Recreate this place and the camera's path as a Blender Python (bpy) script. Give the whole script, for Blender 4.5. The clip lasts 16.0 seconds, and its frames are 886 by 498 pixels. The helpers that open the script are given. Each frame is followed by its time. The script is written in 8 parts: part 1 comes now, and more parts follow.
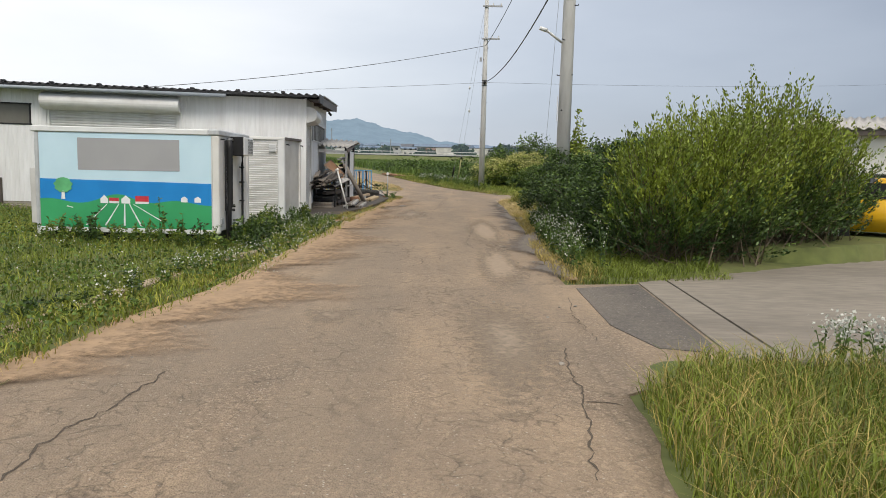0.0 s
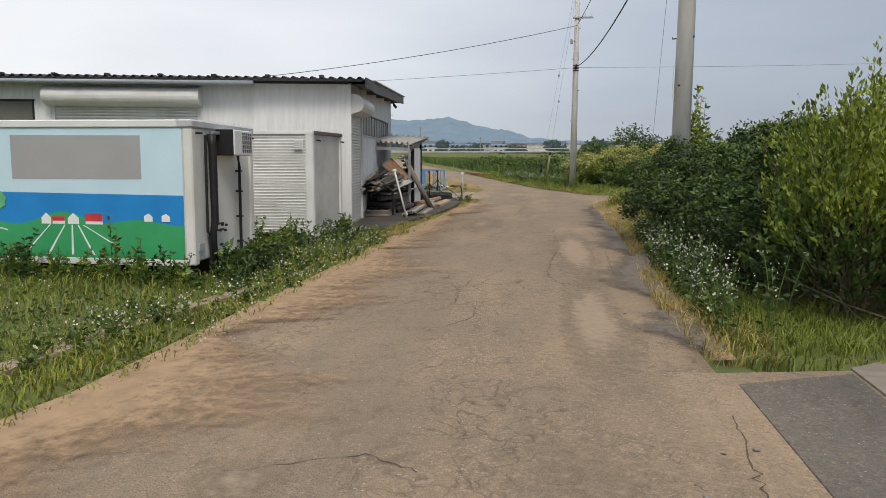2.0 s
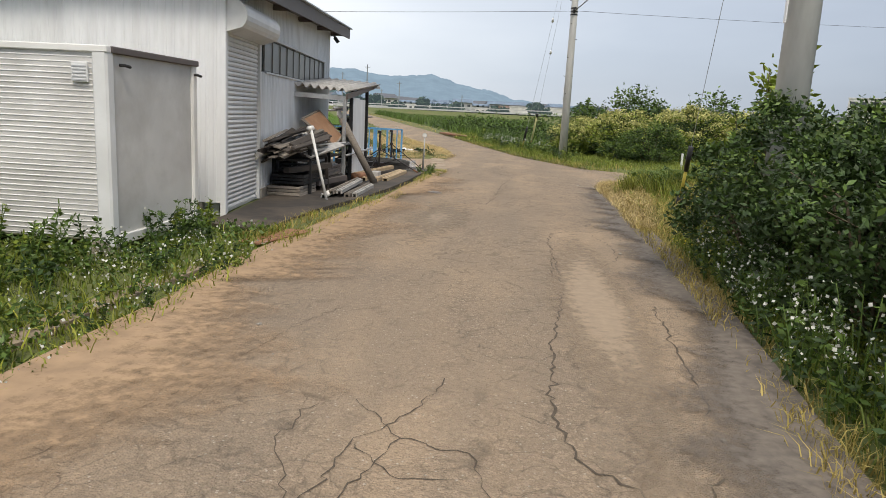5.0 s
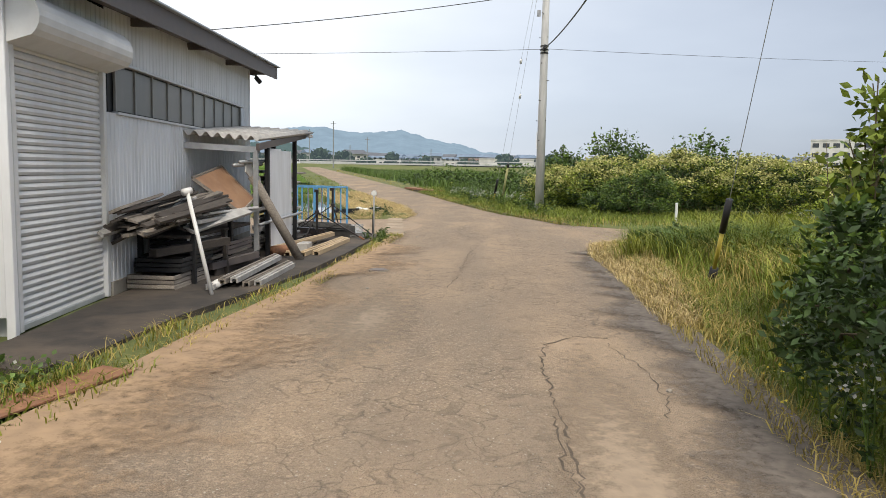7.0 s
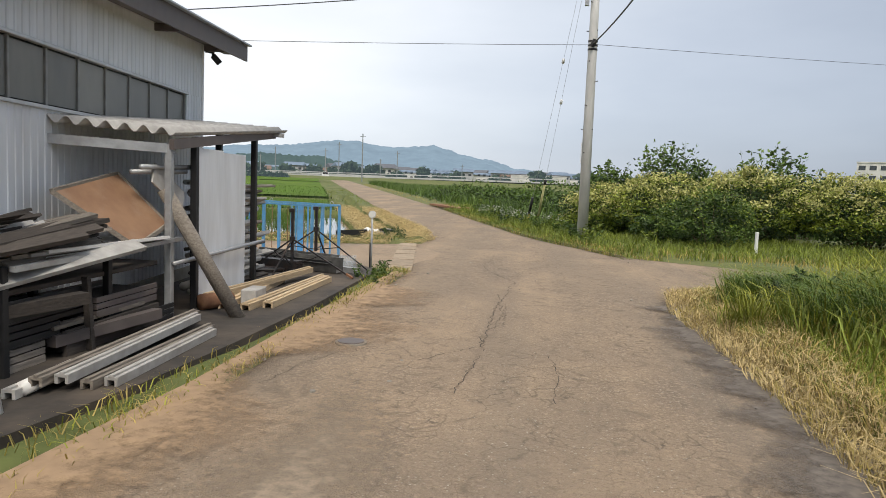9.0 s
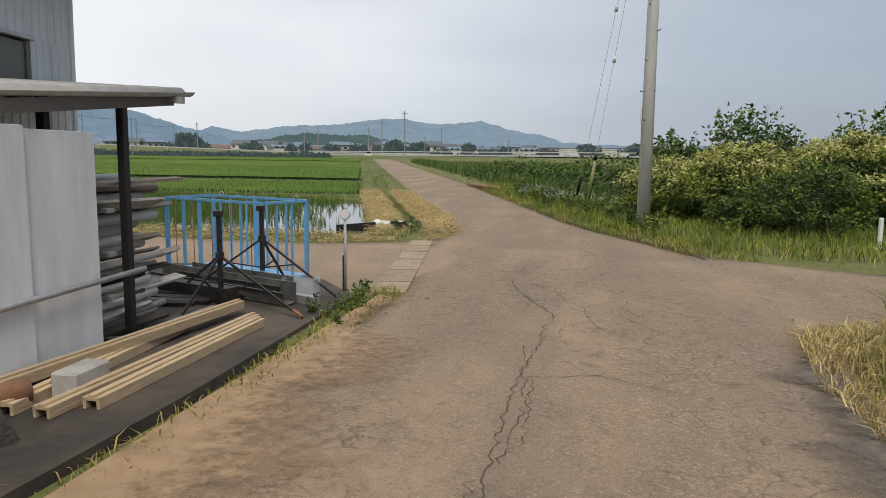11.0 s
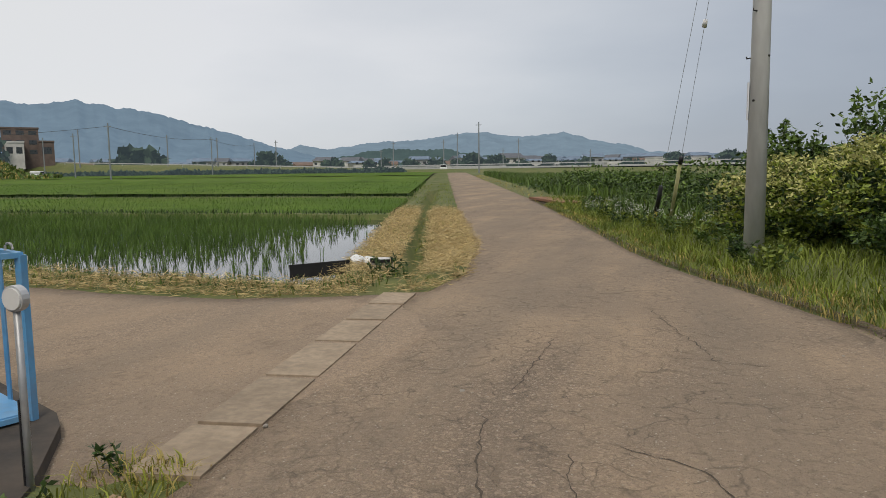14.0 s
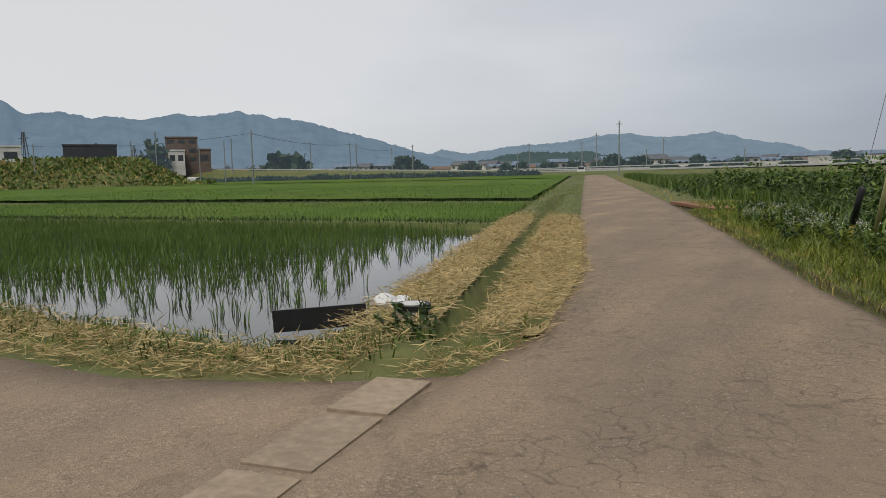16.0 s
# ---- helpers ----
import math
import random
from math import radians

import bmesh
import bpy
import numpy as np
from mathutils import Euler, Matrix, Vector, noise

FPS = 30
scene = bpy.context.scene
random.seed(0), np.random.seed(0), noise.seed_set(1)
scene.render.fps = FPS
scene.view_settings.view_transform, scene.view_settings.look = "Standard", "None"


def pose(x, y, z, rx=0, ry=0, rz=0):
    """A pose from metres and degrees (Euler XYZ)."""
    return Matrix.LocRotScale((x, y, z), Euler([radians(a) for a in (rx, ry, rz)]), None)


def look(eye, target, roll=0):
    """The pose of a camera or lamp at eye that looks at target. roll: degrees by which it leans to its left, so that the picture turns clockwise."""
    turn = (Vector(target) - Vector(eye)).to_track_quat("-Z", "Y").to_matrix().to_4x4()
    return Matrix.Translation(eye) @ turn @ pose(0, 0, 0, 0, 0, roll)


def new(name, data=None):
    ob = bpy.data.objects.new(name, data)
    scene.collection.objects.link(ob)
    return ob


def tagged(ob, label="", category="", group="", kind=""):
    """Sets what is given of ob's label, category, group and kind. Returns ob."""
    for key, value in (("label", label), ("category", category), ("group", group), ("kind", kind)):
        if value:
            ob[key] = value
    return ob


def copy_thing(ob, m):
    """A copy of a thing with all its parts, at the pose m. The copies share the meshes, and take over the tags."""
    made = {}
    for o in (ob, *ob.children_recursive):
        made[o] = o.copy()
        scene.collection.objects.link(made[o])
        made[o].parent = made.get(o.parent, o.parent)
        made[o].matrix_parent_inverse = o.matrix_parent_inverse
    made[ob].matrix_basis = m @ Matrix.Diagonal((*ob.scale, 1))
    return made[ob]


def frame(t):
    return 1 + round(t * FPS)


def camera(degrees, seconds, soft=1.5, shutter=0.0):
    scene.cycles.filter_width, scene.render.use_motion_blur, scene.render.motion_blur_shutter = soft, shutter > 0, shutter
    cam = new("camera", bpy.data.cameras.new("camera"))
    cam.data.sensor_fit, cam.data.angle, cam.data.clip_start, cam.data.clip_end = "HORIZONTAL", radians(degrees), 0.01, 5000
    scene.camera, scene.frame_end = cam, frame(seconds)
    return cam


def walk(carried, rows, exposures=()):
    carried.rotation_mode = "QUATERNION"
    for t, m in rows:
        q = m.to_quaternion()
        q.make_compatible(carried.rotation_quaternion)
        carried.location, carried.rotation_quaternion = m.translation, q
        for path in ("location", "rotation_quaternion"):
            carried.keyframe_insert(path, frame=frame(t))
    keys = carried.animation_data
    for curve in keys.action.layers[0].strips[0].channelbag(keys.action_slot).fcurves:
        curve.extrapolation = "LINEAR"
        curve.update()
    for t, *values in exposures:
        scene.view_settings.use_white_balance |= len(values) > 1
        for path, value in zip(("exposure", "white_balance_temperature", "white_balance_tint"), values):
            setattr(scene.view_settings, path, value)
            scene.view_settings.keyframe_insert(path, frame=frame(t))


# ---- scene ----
cam = camera(64.4, 16.0, soft=0.85)
PATH = [
    (0, (-0.001, 0.02, 1.619), (0.0, 2.004, 1.365), 1.4),
    (0.5, (0.125, 1.062, 1.612), (0.119, 3.046, 1.36), 2.9),
    (1, (0.206, 2.07, 1.605), (0.092, 4.053, 1.367), 2.4),
    (1.5, (0.245, 3.119, 1.601), (0.067, 5.097, 1.366), 2.5),
    (2, (0.288, 3.98, 1.598), (0.029, 5.945, 1.334), 0.2),
    (2.5, (0.299, 5.011, 1.612), (-0.051, 6.965, 1.37), 1.1),
    (3, (0.291, 5.905, 1.606), (-0.081, 7.855, 1.363), 0.9),
    (3.5, (0.231, 6.827, 1.588), (-0.137, 8.771, 1.298), 0.9),
    (4, (0.193, 7.871, 1.584), (-0.212, 9.798, 1.235), 1.4),
    (4.5, (0.176, 8.781, 1.554), (-0.048, 10.733, 1.179), 2.6),
    (4.7, (0.171, 9.217, 1.558), (-0.018, 11.171, 1.172), 3.1),
    (6.8, (0.234, 13.131, 1.545), (0.056, 15.111, 1.329), 1.1),
    (7, (0.202, 13.516, 1.523), (0.078, 15.5, 1.297), 1.1),
    (7.5, (0.151, 14.45, 1.521), (0.083, 16.438, 1.307), 1.6),
    (8, (0.134, 15.445, 1.535), (0.002, 17.429, 1.321), 1.9),
    (8.5, (0.143, 16.482, 1.527), (-0.034, 18.464, 1.322), 2.2),
    (9, (0.114, 17.452, 1.52), (-0.096, 19.433, 1.335), 2.2),
    (9.5, (0.096, 18.457, 1.557), (-0.106, 20.439, 1.383), 2.3),
    (9.7, (0.098, 18.872, 1.572), (-0.098, 20.853, 1.371), 2.6),
    (11.8, (0.26, 22.647, 1.614), (-0.193, 24.579, 1.363), -1.0),
    (12, (0.257, 23.021, 1.602), (-0.214, 24.95, 1.366), -1.1),
    (12.5, (0.333, 23.9, 1.586), (-0.176, 25.826, 1.406), -0.3),
    (13, (0.399, 24.741, 1.577), (-0.11, 26.669, 1.422), -0.5),
    (13.5, (0.457, 25.645, 1.555), (-0.042, 27.576, 1.409), 0.2),
    (14, (0.486, 26.568, 1.514), (-0.091, 28.471, 1.297), -0.7),
    (14.5, (0.471, 27.437, 1.497), (-0.165, 29.32, 1.273), 0.7),
    (15, (0.358, 28.439, 1.448), (-0.453, 30.253, 1.219), -1.0),
    (15.5, (0.212, 29.539, 1.418), (-0.683, 31.314, 1.192), -2.0),
    (16, (-0.016, 30.66, 1.430), (-0.957, 32.415, 1.229), -1.2),
]
walk(cam, [(t, look(eye, target, roll)) for t, eye, target, roll in PATH],
     exposures=[(0.0, 0.20), (1.5, 0.05), (2.5, -0.08), (3.5, -0.15), (4.5, 0.15), (7.0, 0.44), (8.0, 0.30), (9.0, 0.30), (10.5, 0.08), (12.0, -0.24), (14.0, -0.30), (16.0, -0.42)])

# ---------------------------------------------------------------- world and light
SUN_AZ, SUN_EL = radians(160), radians(54)          # azimuth from +y towards +x
sun_dir = Vector((math.sin(SUN_AZ) * math.cos(SUN_EL), math.cos(SUN_AZ) * math.cos(SUN_EL), math.sin(SUN_EL)))
world = bpy.data.worlds.new("overcast_sky")
scene.world = world
world.use_nodes = True
wn, wl = world.node_tree.nodes, world.node_tree.links
wn.clear()
w_out, w_bg = wn.new("ShaderNodeOutputWorld"), wn.new("ShaderNodeBackground")
w_sky = wn.new("ShaderNodeTexSky")
w_sky.sky_type, w_sky.sun_disc, w_sky.sun_elevation, w_sky.sun_rotation = "NISHITA", False, SUN_EL, SUN_AZ
w_dim = wn.new("ShaderNodeVectorMath"); w_dim.operation = "SCALE"; w_dim.inputs[3].default_value = 0.10
w_co = wn.new("ShaderNodeTexCoord")
w_map = wn.new("ShaderNodeMapping"); w_map.inputs["Scale"].default_value = (1.2, 1.2, 4.0)
w_noise = wn.new("ShaderNodeTexNoise"); w_noise.inputs["Scale"].default_value = 1.6; w_noise.inputs["Detail"].default_value = 5
w_dot = wn.new("ShaderNodeVectorMath"); w_dot.operation = "DOT_PRODUCT"; w_dot.inputs[1].default_value = (-0.70, 0.10, 0.62)
w_add = wn.new("ShaderNodeMath"); w_add.operation = "MULTIPLY_ADD"; w_add.inputs[1].default_value = 0.45
w_ramp = wn.new("ShaderNodeValToRGB")
for el in ((0.0, (0.32, 0.365, 0.45, 1)), (0.30, (0.505, 0.555, 0.64, 1)), (0.55, (0.72, 0.76, 0.82, 1)), (0.80, (0.98, 0.985, 1.01, 1)), (1.0, (1.30, 1.29, 1.29, 1))):
    e = w_ramp.color_ramp.elements.new(el[0]); e.color = el[1]
w_ramp.color_ramp.elements.remove(w_ramp.color_ramp.elements[0])
w_ramp.color_ramp.elements.remove(w_ramp.color_ramp.elements[-1])
w_mix = wn.new("ShaderNodeMix"); w_mix.data_type = "RGBA"; w_mix.inputs[0].default_value = 0.88
wl.new(w_co.outputs["Generated"], w_map.inputs[0]); wl.new(w_map.outputs[0], w_noise.inputs["Vector"])
wl.new(w_co.outputs["Generated"], w_dot.inputs[0])
wl.new(w_noise.outputs[0], w_add.inputs[0]); wl.new(w_dot.outputs["Value"], w_add.inputs[2])
wl.new(w_add.outputs[0], w_ramp.inputs[0]); wl.new(w_sky.outputs[0], w_dim.inputs[0])
wl.new(w_dim.outputs[0], w_mix.inputs[6]); wl.new(w_ramp.outputs[0], w_mix.inputs[7])
wl.new(w_mix.outputs[2], w_bg.inputs[0]); w_bg.inputs[1].default_value = 1.0
wl.new(w_bg.outputs[0], w_out.inputs[0])
sun = new("sun", bpy.data.lights.new("sun", "SUN"))
sun.data.energy, sun.data.angle, sun.data.color = 2.3, radians(18), (1.0, 0.92, 0.80)
sun.matrix_world = look((0, 0, 60), Vector((0, 0, 60)) - sun_dir)
scene.view_settings.exposure = 0.0

# ---------------------------------------------------------------- materials
def mat(name, c1, c2=None, scale=8.0, rough=0.85, bump=0.2, metal=0.0, stain=None, stain_scale=0.7, stain_amount=0.5,
        island=0.0, stretch=(1, 1, 1), detail=6.0, spec=0.4, objrand=0.0, translucent=0.0):
    """Two scales of variation, fine relief and an optional stain colour."""
    m = bpy.data.materials.new(name)
    m.use_nodes = True
    n, l = m.node_tree.nodes, m.node_tree.links
    p = n["Principled BSDF"]
    p.inputs["Metallic"].default_value = metal
    p.inputs["Specular IOR Level"].default_value = spec
    co, mp = n.new("ShaderNodeTexCoord"), n.new("ShaderNodeMapping")
    mp.inputs["Scale"].default_value = stretch
    l.new(co.outputs["Object"], mp.inputs[0])
    a = n.new("ShaderNodeTexNoise"); a.inputs["Scale"].default_value = scale; a.inputs["Detail"].default_value = detail
    l.new(mp.outputs[0], a.inputs["Vector"])
    c2 = c2 or tuple(v * 0.75 for v in c1)
    ramp = n.new("ShaderNodeValToRGB")
    ramp.color_ramp.elements[0].position, ramp.color_ramp.elements[1].position = 0.35, 0.65
    ramp.color_ramp.elements[0].color, ramp.color_ramp.elements[1].color = (*c2, 1), (*c1, 1)
    l.new(a.outputs[0], ramp.inputs[0])
    col = ramp.outputs[0]
    if stain:
        b = n.new("ShaderNodeTexNoise"); b.inputs["Scale"].default_value = stain_scale; b.inputs["Detail"].default_value = 8; b.inputs["Roughness"].default_value = 0.65
        l.new(mp.outputs[0], b.inputs["Vector"])
        r2 = n.new("ShaderNodeMapRange"); r2.inputs[1].default_value, r2.inputs[2].default_value = 0.45, 0.70
        r2.inputs[4].default_value = stain_amount
        l.new(b.outputs[0], r2.inputs[0])
        mx = n.new("ShaderNodeMix"); mx.data_type = "RGBA"
        l.new(r2.outputs[0], mx.inputs[0]); l.new(col, mx.inputs[6]); mx.inputs[7].default_value = (*stain, 1)
        col = mx.outputs[2]
    if island or objrand:
        g = n.new("ShaderNodeNewGeometry" if island else "ShaderNodeObjectInfo")
        r3 = n.new("ShaderNodeMapRange"); k = island or objrand
        r3.inputs[3].default_value, r3.inputs[4].default_value = 1 - k, 1 + k
        l.new(g.outputs["Random Per Island" if island else "Random"], r3.inputs[0])
        sc = n.new("ShaderNodeVectorMath"); sc.operation = "SCALE"
        l.new(col, sc.inputs[0]); l.new(r3.outputs[0], sc.inputs[3])
        col = sc.outputs[0]
    l.new(col, p.inputs["Base Color"])
    rr = n.new("ShaderNodeMapRange"); rr.inputs[3].default_value, rr.inputs[4].default_value = max(0.03, rough - 0.12), min(1, rough + 0.12)
    l.new(a.outputs[0], rr.inputs[0]); l.new(rr.outputs[0], p.inputs["Roughness"])
    if bump:
        bp = n.new("ShaderNodeBump"); bp.inputs["Strength"].default_value = bump; bp.inputs["Distance"].default_value = 0.02
        l.new(a.outputs[0], bp.inputs["Height"]); l.new(bp.outputs[0], p.inputs["Normal"])
    if translucent:
        t = n.new("ShaderNodeBsdfTranslucent"); ad = n.new("ShaderNodeMixShader"); ad.inputs[0].default_value = translucent
        l.new(col, t.inputs[0]); l.new(p.outputs[0], ad.inputs[1]); l.new(t.outputs[0], ad.inputs[2])
        l.new(ad.outputs[0], n["Material Output"].inputs[0])
    return m


def asphalt(name, base, dark, dust, dust_amount, cracked=1.0):
    """Worn asphalt: aggregate grain, dusty patches, alligator cracks."""
    m = bpy.data.materials.new(name)
    m.use_nodes = True
    n, l = m.node_tree.nodes, m.node_tree.links
    p = n["Principled BSDF"]; p.inputs["Specular IOR Level"].default_value = 0.25
    co = n.new("ShaderNodeTexCoord")
    def noise_of(scale, detail=6, rough=0.6, vec=None):
        t = n.new("ShaderNodeTexNoise"); t.inputs["Scale"].default_value = scale; t.inputs["Detail"].default_value = detail; t.inputs["Roughness"].default_value = rough
        l.new(vec or co.outputs["Object"], t.inputs["Vector"]); return t.outputs[0]
    def remap(v, a, b, c, d):
        r = n.new("ShaderNodeMapRange"); r.inputs[1].default_value, r.inputs[2].default_value, r.inputs[3].default_value, r.inputs[4].default_value = a, b, c, d
        l.new(v, r.inputs[0]); return r.outputs[0]
    def mixc(f, a, b):
        x = n.new("ShaderNodeMix"); x.data_type = "RGBA"; l.new(f, x.inputs[0])
        for s, v in ((6, a), (7, b)):
            if isinstance(v, tuple): x.inputs[s].default_value = (*v, 1)
            else: l.new(v, x.inputs[s])
        return x.outputs[2]
    def mul(a, b):
        x = n.new("ShaderNodeMath"); x.operation = "MULTIPLY"; l.new(a, x.inputs[0]); l.new(b, x.inputs[1]); return x.outputs[0]
    grain = n.new("ShaderNodeTexVoronoi"); grain.inputs["Scale"].default_value = 85; l.new(co.outputs["Object"], grain.inputs["Vector"])
    col = mixc(remap(grain.outputs["Distance"], 0.12, 0.62, 0, 0.95), base, dark)
    stone = n.new("ShaderNodeTexVoronoi"); stone.inputs["Scale"].default_value = 52; l.new(co.outputs["Object"], stone.inputs["Vector"])
    tone = n.new("ShaderNodeSeparateColor"); l.new(stone.outputs["Color"], tone.inputs[0])
    col = mixc(remap(tone.outputs[0], 0.62, 0.98, 0, 0.60), col, tuple(min(1, v * 1.45) for v in base))
    col = mixc(remap(tone.outputs[1], 0.66, 0.98, 0, 0.60), col, tuple(v * 0.52 for v in base))
    stretch = n.new("ShaderNodeMapping"); stretch.inputs["Scale"].default_value = (1.0, 0.35, 1); l.new(co.outputs["Object"], stretch.inputs[0])
    col = mixc(remap(noise_of(0.8, 9, 0.62, stretch.outputs[0]), 0.36, 0.66, 0, dust_amount), col, dust)
    col = mixc(remap(noise_of(0.45, 4, 0.55), 0.46, 0.58, 0, 0.55), col, tuple(v * 0.76 for v in base))
    track = n.new("ShaderNodeMapping"); track.inputs["Scale"].default_value = (1.1, 0.07, 1); l.new(co.outputs["Object"], track.inputs[0])
    col = mixc(remap(noise_of(1.0, 5, 0.55, track.outputs[0]), 0.44, 0.60, 0, 0.50), col, (base[0] * 0.66, base[1] * 0.69, base[2] * 0.72))
    col = mixc(remap(noise_of(3.2, 9, 0.7), 0.48, 0.70, 0, 0.5), col, tuple(v * 0.78 for v in base))
    col = mixc(remap(noise_of(11, 6, 0.7), 0.56, 0.74, 0, 0.45), col, tuple(min(1, v * 1.18) for v in dust))
    wob = n.new("ShaderNodeVectorMath"); wob.operation = "MULTIPLY_ADD"; wn_ = n.new("ShaderNodeTexNoise"); wn_.inputs["Scale"].default_value = 2.5; wn_.inputs["Detail"].default_value = 5
    l.new(co.outputs["Object"], wn_.inputs["Vector"]); l.new(wn_.outputs["Color"], wob.inputs[0]); wob.inputs[1].default_value = (0.6, 0.6, 0); l.new(co.outputs["Object"], wob.inputs[2])
    speck = n.new("ShaderNodeTexVoronoi"); speck.inputs["Scale"].default_value = 24; l.new(co.outputs["Object"], speck.inputs["Vector"])
    col = mixc(mul(remap(speck.outputs["Distance"], 0.10, 0.19, 1, 0), remap(noise_of(5, 3), 0.40, 0.55, 0, 0.85)), col, (0.46, 0.41, 0.34))
    col = mixc(remap(noise_of(38, 3, 0.6), 0.55, 0.68, 0, 0.55), col, tuple(v * 0.45 for v in base))
    # short worn hollows, drawn out along the lane
    worn = n.new("ShaderNodeMapping"); worn.inputs["Scale"].default_value = (1.0, 0.45, 1); l.new(wob.outputs[0], worn.inputs[0])
    hollow = mul(remap(noise_of(9, 4, 0.6, worn.outputs[0]), 0.55, 0.66, 0, 1), remap(noise_of(0.9, 4), 0.42, 0.56, 0, 0.65))
    col = mixc(hollow, col, tuple(v * 0.55 for v in base))
    v = n.new("ShaderNodeTexVoronoi"); v.feature = "DISTANCE_TO_EDGE"; v.inputs["Scale"].default_value = 4.6; l.new(wob.outputs[0], v.inputs["Vector"])
    crack = mul(mul(remap(v.outputs["Distance"], 0, 0.046, 1, 0), remap(noise_of(0.6, 5, 0.6, stretch.outputs[0]), 0.42, 0.53, 0, 1)), remap(noise_of(2.6, 4, 0.65), 0.38, 0.52, 0, 1))
    col = mixc(mul(crack, remap(noise_of(9, 3), 0.3, 0.6, 0.22 * cracked, 0.68 * cracked)), col, (0.070, 0.055, 0.042))
    v2 = n.new("ShaderNodeTexVoronoi"); v2.feature = "DISTANCE_TO_EDGE"; v2.inputs["Scale"].default_value = 10.5; l.new(wob.outputs[0], v2.inputs["Vector"])
    craze = mul(mul(remap(v2.outputs["Distance"], 0, 0.050, 1, 0), remap(noise_of(0.75, 5, 0.6), 0.45, 0.55, 0, 1)), remap(noise_of(5.0, 4, 0.65), 0.42, 0.56, 0, 0.38 * cracked))
    col = mixc(craze, col, (0.085, 0.067, 0.050))
    l.new(col, p.inputs["Base Color"]); p.inputs["Roughness"].default_value = 0.9
    hgt = n.new("ShaderNodeMath"); hgt.operation = "MULTIPLY_ADD"; l.new(hollow, hgt.inputs[0]); hgt.inputs[1].default_value = -1.6
    l.new(grain.outputs["Distance"], hgt.inputs[2])
    bp = n.new("ShaderNodeBump"); bp.inputs["Strength"].default_value = 0.85; bp.inputs["Distance"].default_value = 0.010
    l.new(hgt.outputs[0], bp.inputs["Height"]); l.new(bp.outputs[0], p.inputs["Normal"])
    return m


def fading(name, c1, c2, scale, inner=0.25, outer=0.78):
    """Loose earth that thins out in specks towards its rim (attribute 'edge': 0 inside, 1 at the rim)."""
    m = mat(name, c1, c2, scale, 0.95, 0.5)
    n, l = m.node_tree.nodes, m.node_tree.links
    at, co, nz = n.new("ShaderNodeAttribute"), n.new("ShaderNodeTexCoord"), n.new("ShaderNodeTexNoise")
    at.attribute_name = "edge"; nz.inputs["Scale"].default_value = 9; nz.inputs["Detail"].default_value = 9; nz.inputs["Roughness"].default_value = 0.75
    l.new(co.outputs["Object"], nz.inputs["Vector"])
    r = n.new("ShaderNodeMapRange"); r.inputs[1].default_value, r.inputs[2].default_value, r.inputs[3].default_value, r.inputs[4].default_value = 0.0, 1.0, inner, outer
    l.new(at.outputs["Fac"], r.inputs[0])
    sb = n.new("ShaderNodeMath"); sb.operation = "SUBTRACT"; l.new(nz.outputs[0], sb.inputs[0]); l.new(r.outputs[0], sb.inputs[1])
    r2 = n.new("ShaderNodeMapRange"); r2.inputs[1].default_value, r2.inputs[2].default_value = -0.14, 0.30
    l.new(sb.outputs[0], r2.inputs[0]); l.new(r2.outputs[0], n["Principled BSDF"].inputs["Alpha"])
    return m


def glossy(name, color, rough, metal=0.0, alpha=1.0, transmission=0.0):
    m = bpy.data.materials.new(name); m.use_nodes = True
    p = m.node_tree.nodes["Principled BSDF"]
    p.inputs["Base Color"].default_value = (*color, 1); p.inputs["Roughness"].default_value = rough
    p.inputs["Metallic"].default_value = metal; p.inputs["Transmission Weight"].default_value = transmission; p.inputs["Alpha"].default_value = alpha
    return m


M_ROAD = asphalt("worn_asphalt", (0.335, 0.258, 0.187), (0.158, 0.123, 0.092), (0.410, 0.301, 0.199), 0.85)
M_PATCH = asphalt("newer_asphalt", (0.165, 0.148, 0.132), (0.095, 0.087, 0.080), (0.25, 0.21, 0.165), 0.55)
M_DIRTROAD = asphalt("dusty_concrete_road", (0.375, 0.285, 0.203), (0.255, 0.195, 0.142), (0.400, 0.292, 0.196), 0.85, 0.25)
M_CONC = mat("weathered_concrete", (0.34, 0.31, 0.265), (0.25, 0.225, 0.19), 6, 0.9, 0.35, stain=(0.16, 0.14, 0.11), stain_scale=1.1, stain_amount=0.6)
# base darkened for the shade beside the shed; tan stains are its own
M_APRON = mat("shaded_stained_concrete", (0.062, 0.052, 0.043), (0.036, 0.031, 0.027), 5, 0.85, 0.4, stain=(0.175, 0.132, 0.095), stain_scale=0.9, stain_amount=0.50)
M_SLAB = mat("gutter_cover_concrete", (0.37, 0.288, 0.203), (0.27, 0.212, 0.150), 14, 0.9, 0.5, stain=(0.20, 0.155, 0.108), stain_scale=2.6, stain_amount=0.75, objrand=0.14)
M_SOIL = mat("soil_and_turf", (0.125, 0.145, 0.042), (0.080, 0.098, 0.028), 3.5, 0.95, 0.7, stain=(0.19, 0.165, 0.07), stain_scale=0.35, stain_amount=0.45)
M_DUST = mat("sandy_earth", (0.33, 0.235, 0.155), (0.25, 0.175, 0.115), 7, 0.95, 0.5, stain=(0.19, 0.15, 0.08), stain_scale=1.7)
M_WHITE = mat("white_metal_siding", (0.78, 0.785, 0.79), (0.72, 0.725, 0.73), 3, 0.5, 0.05, stain=(0.48, 0.46, 0.43), stain_scale=0.8, stain_amount=0.35, stretch=(3, 3, 0.5))
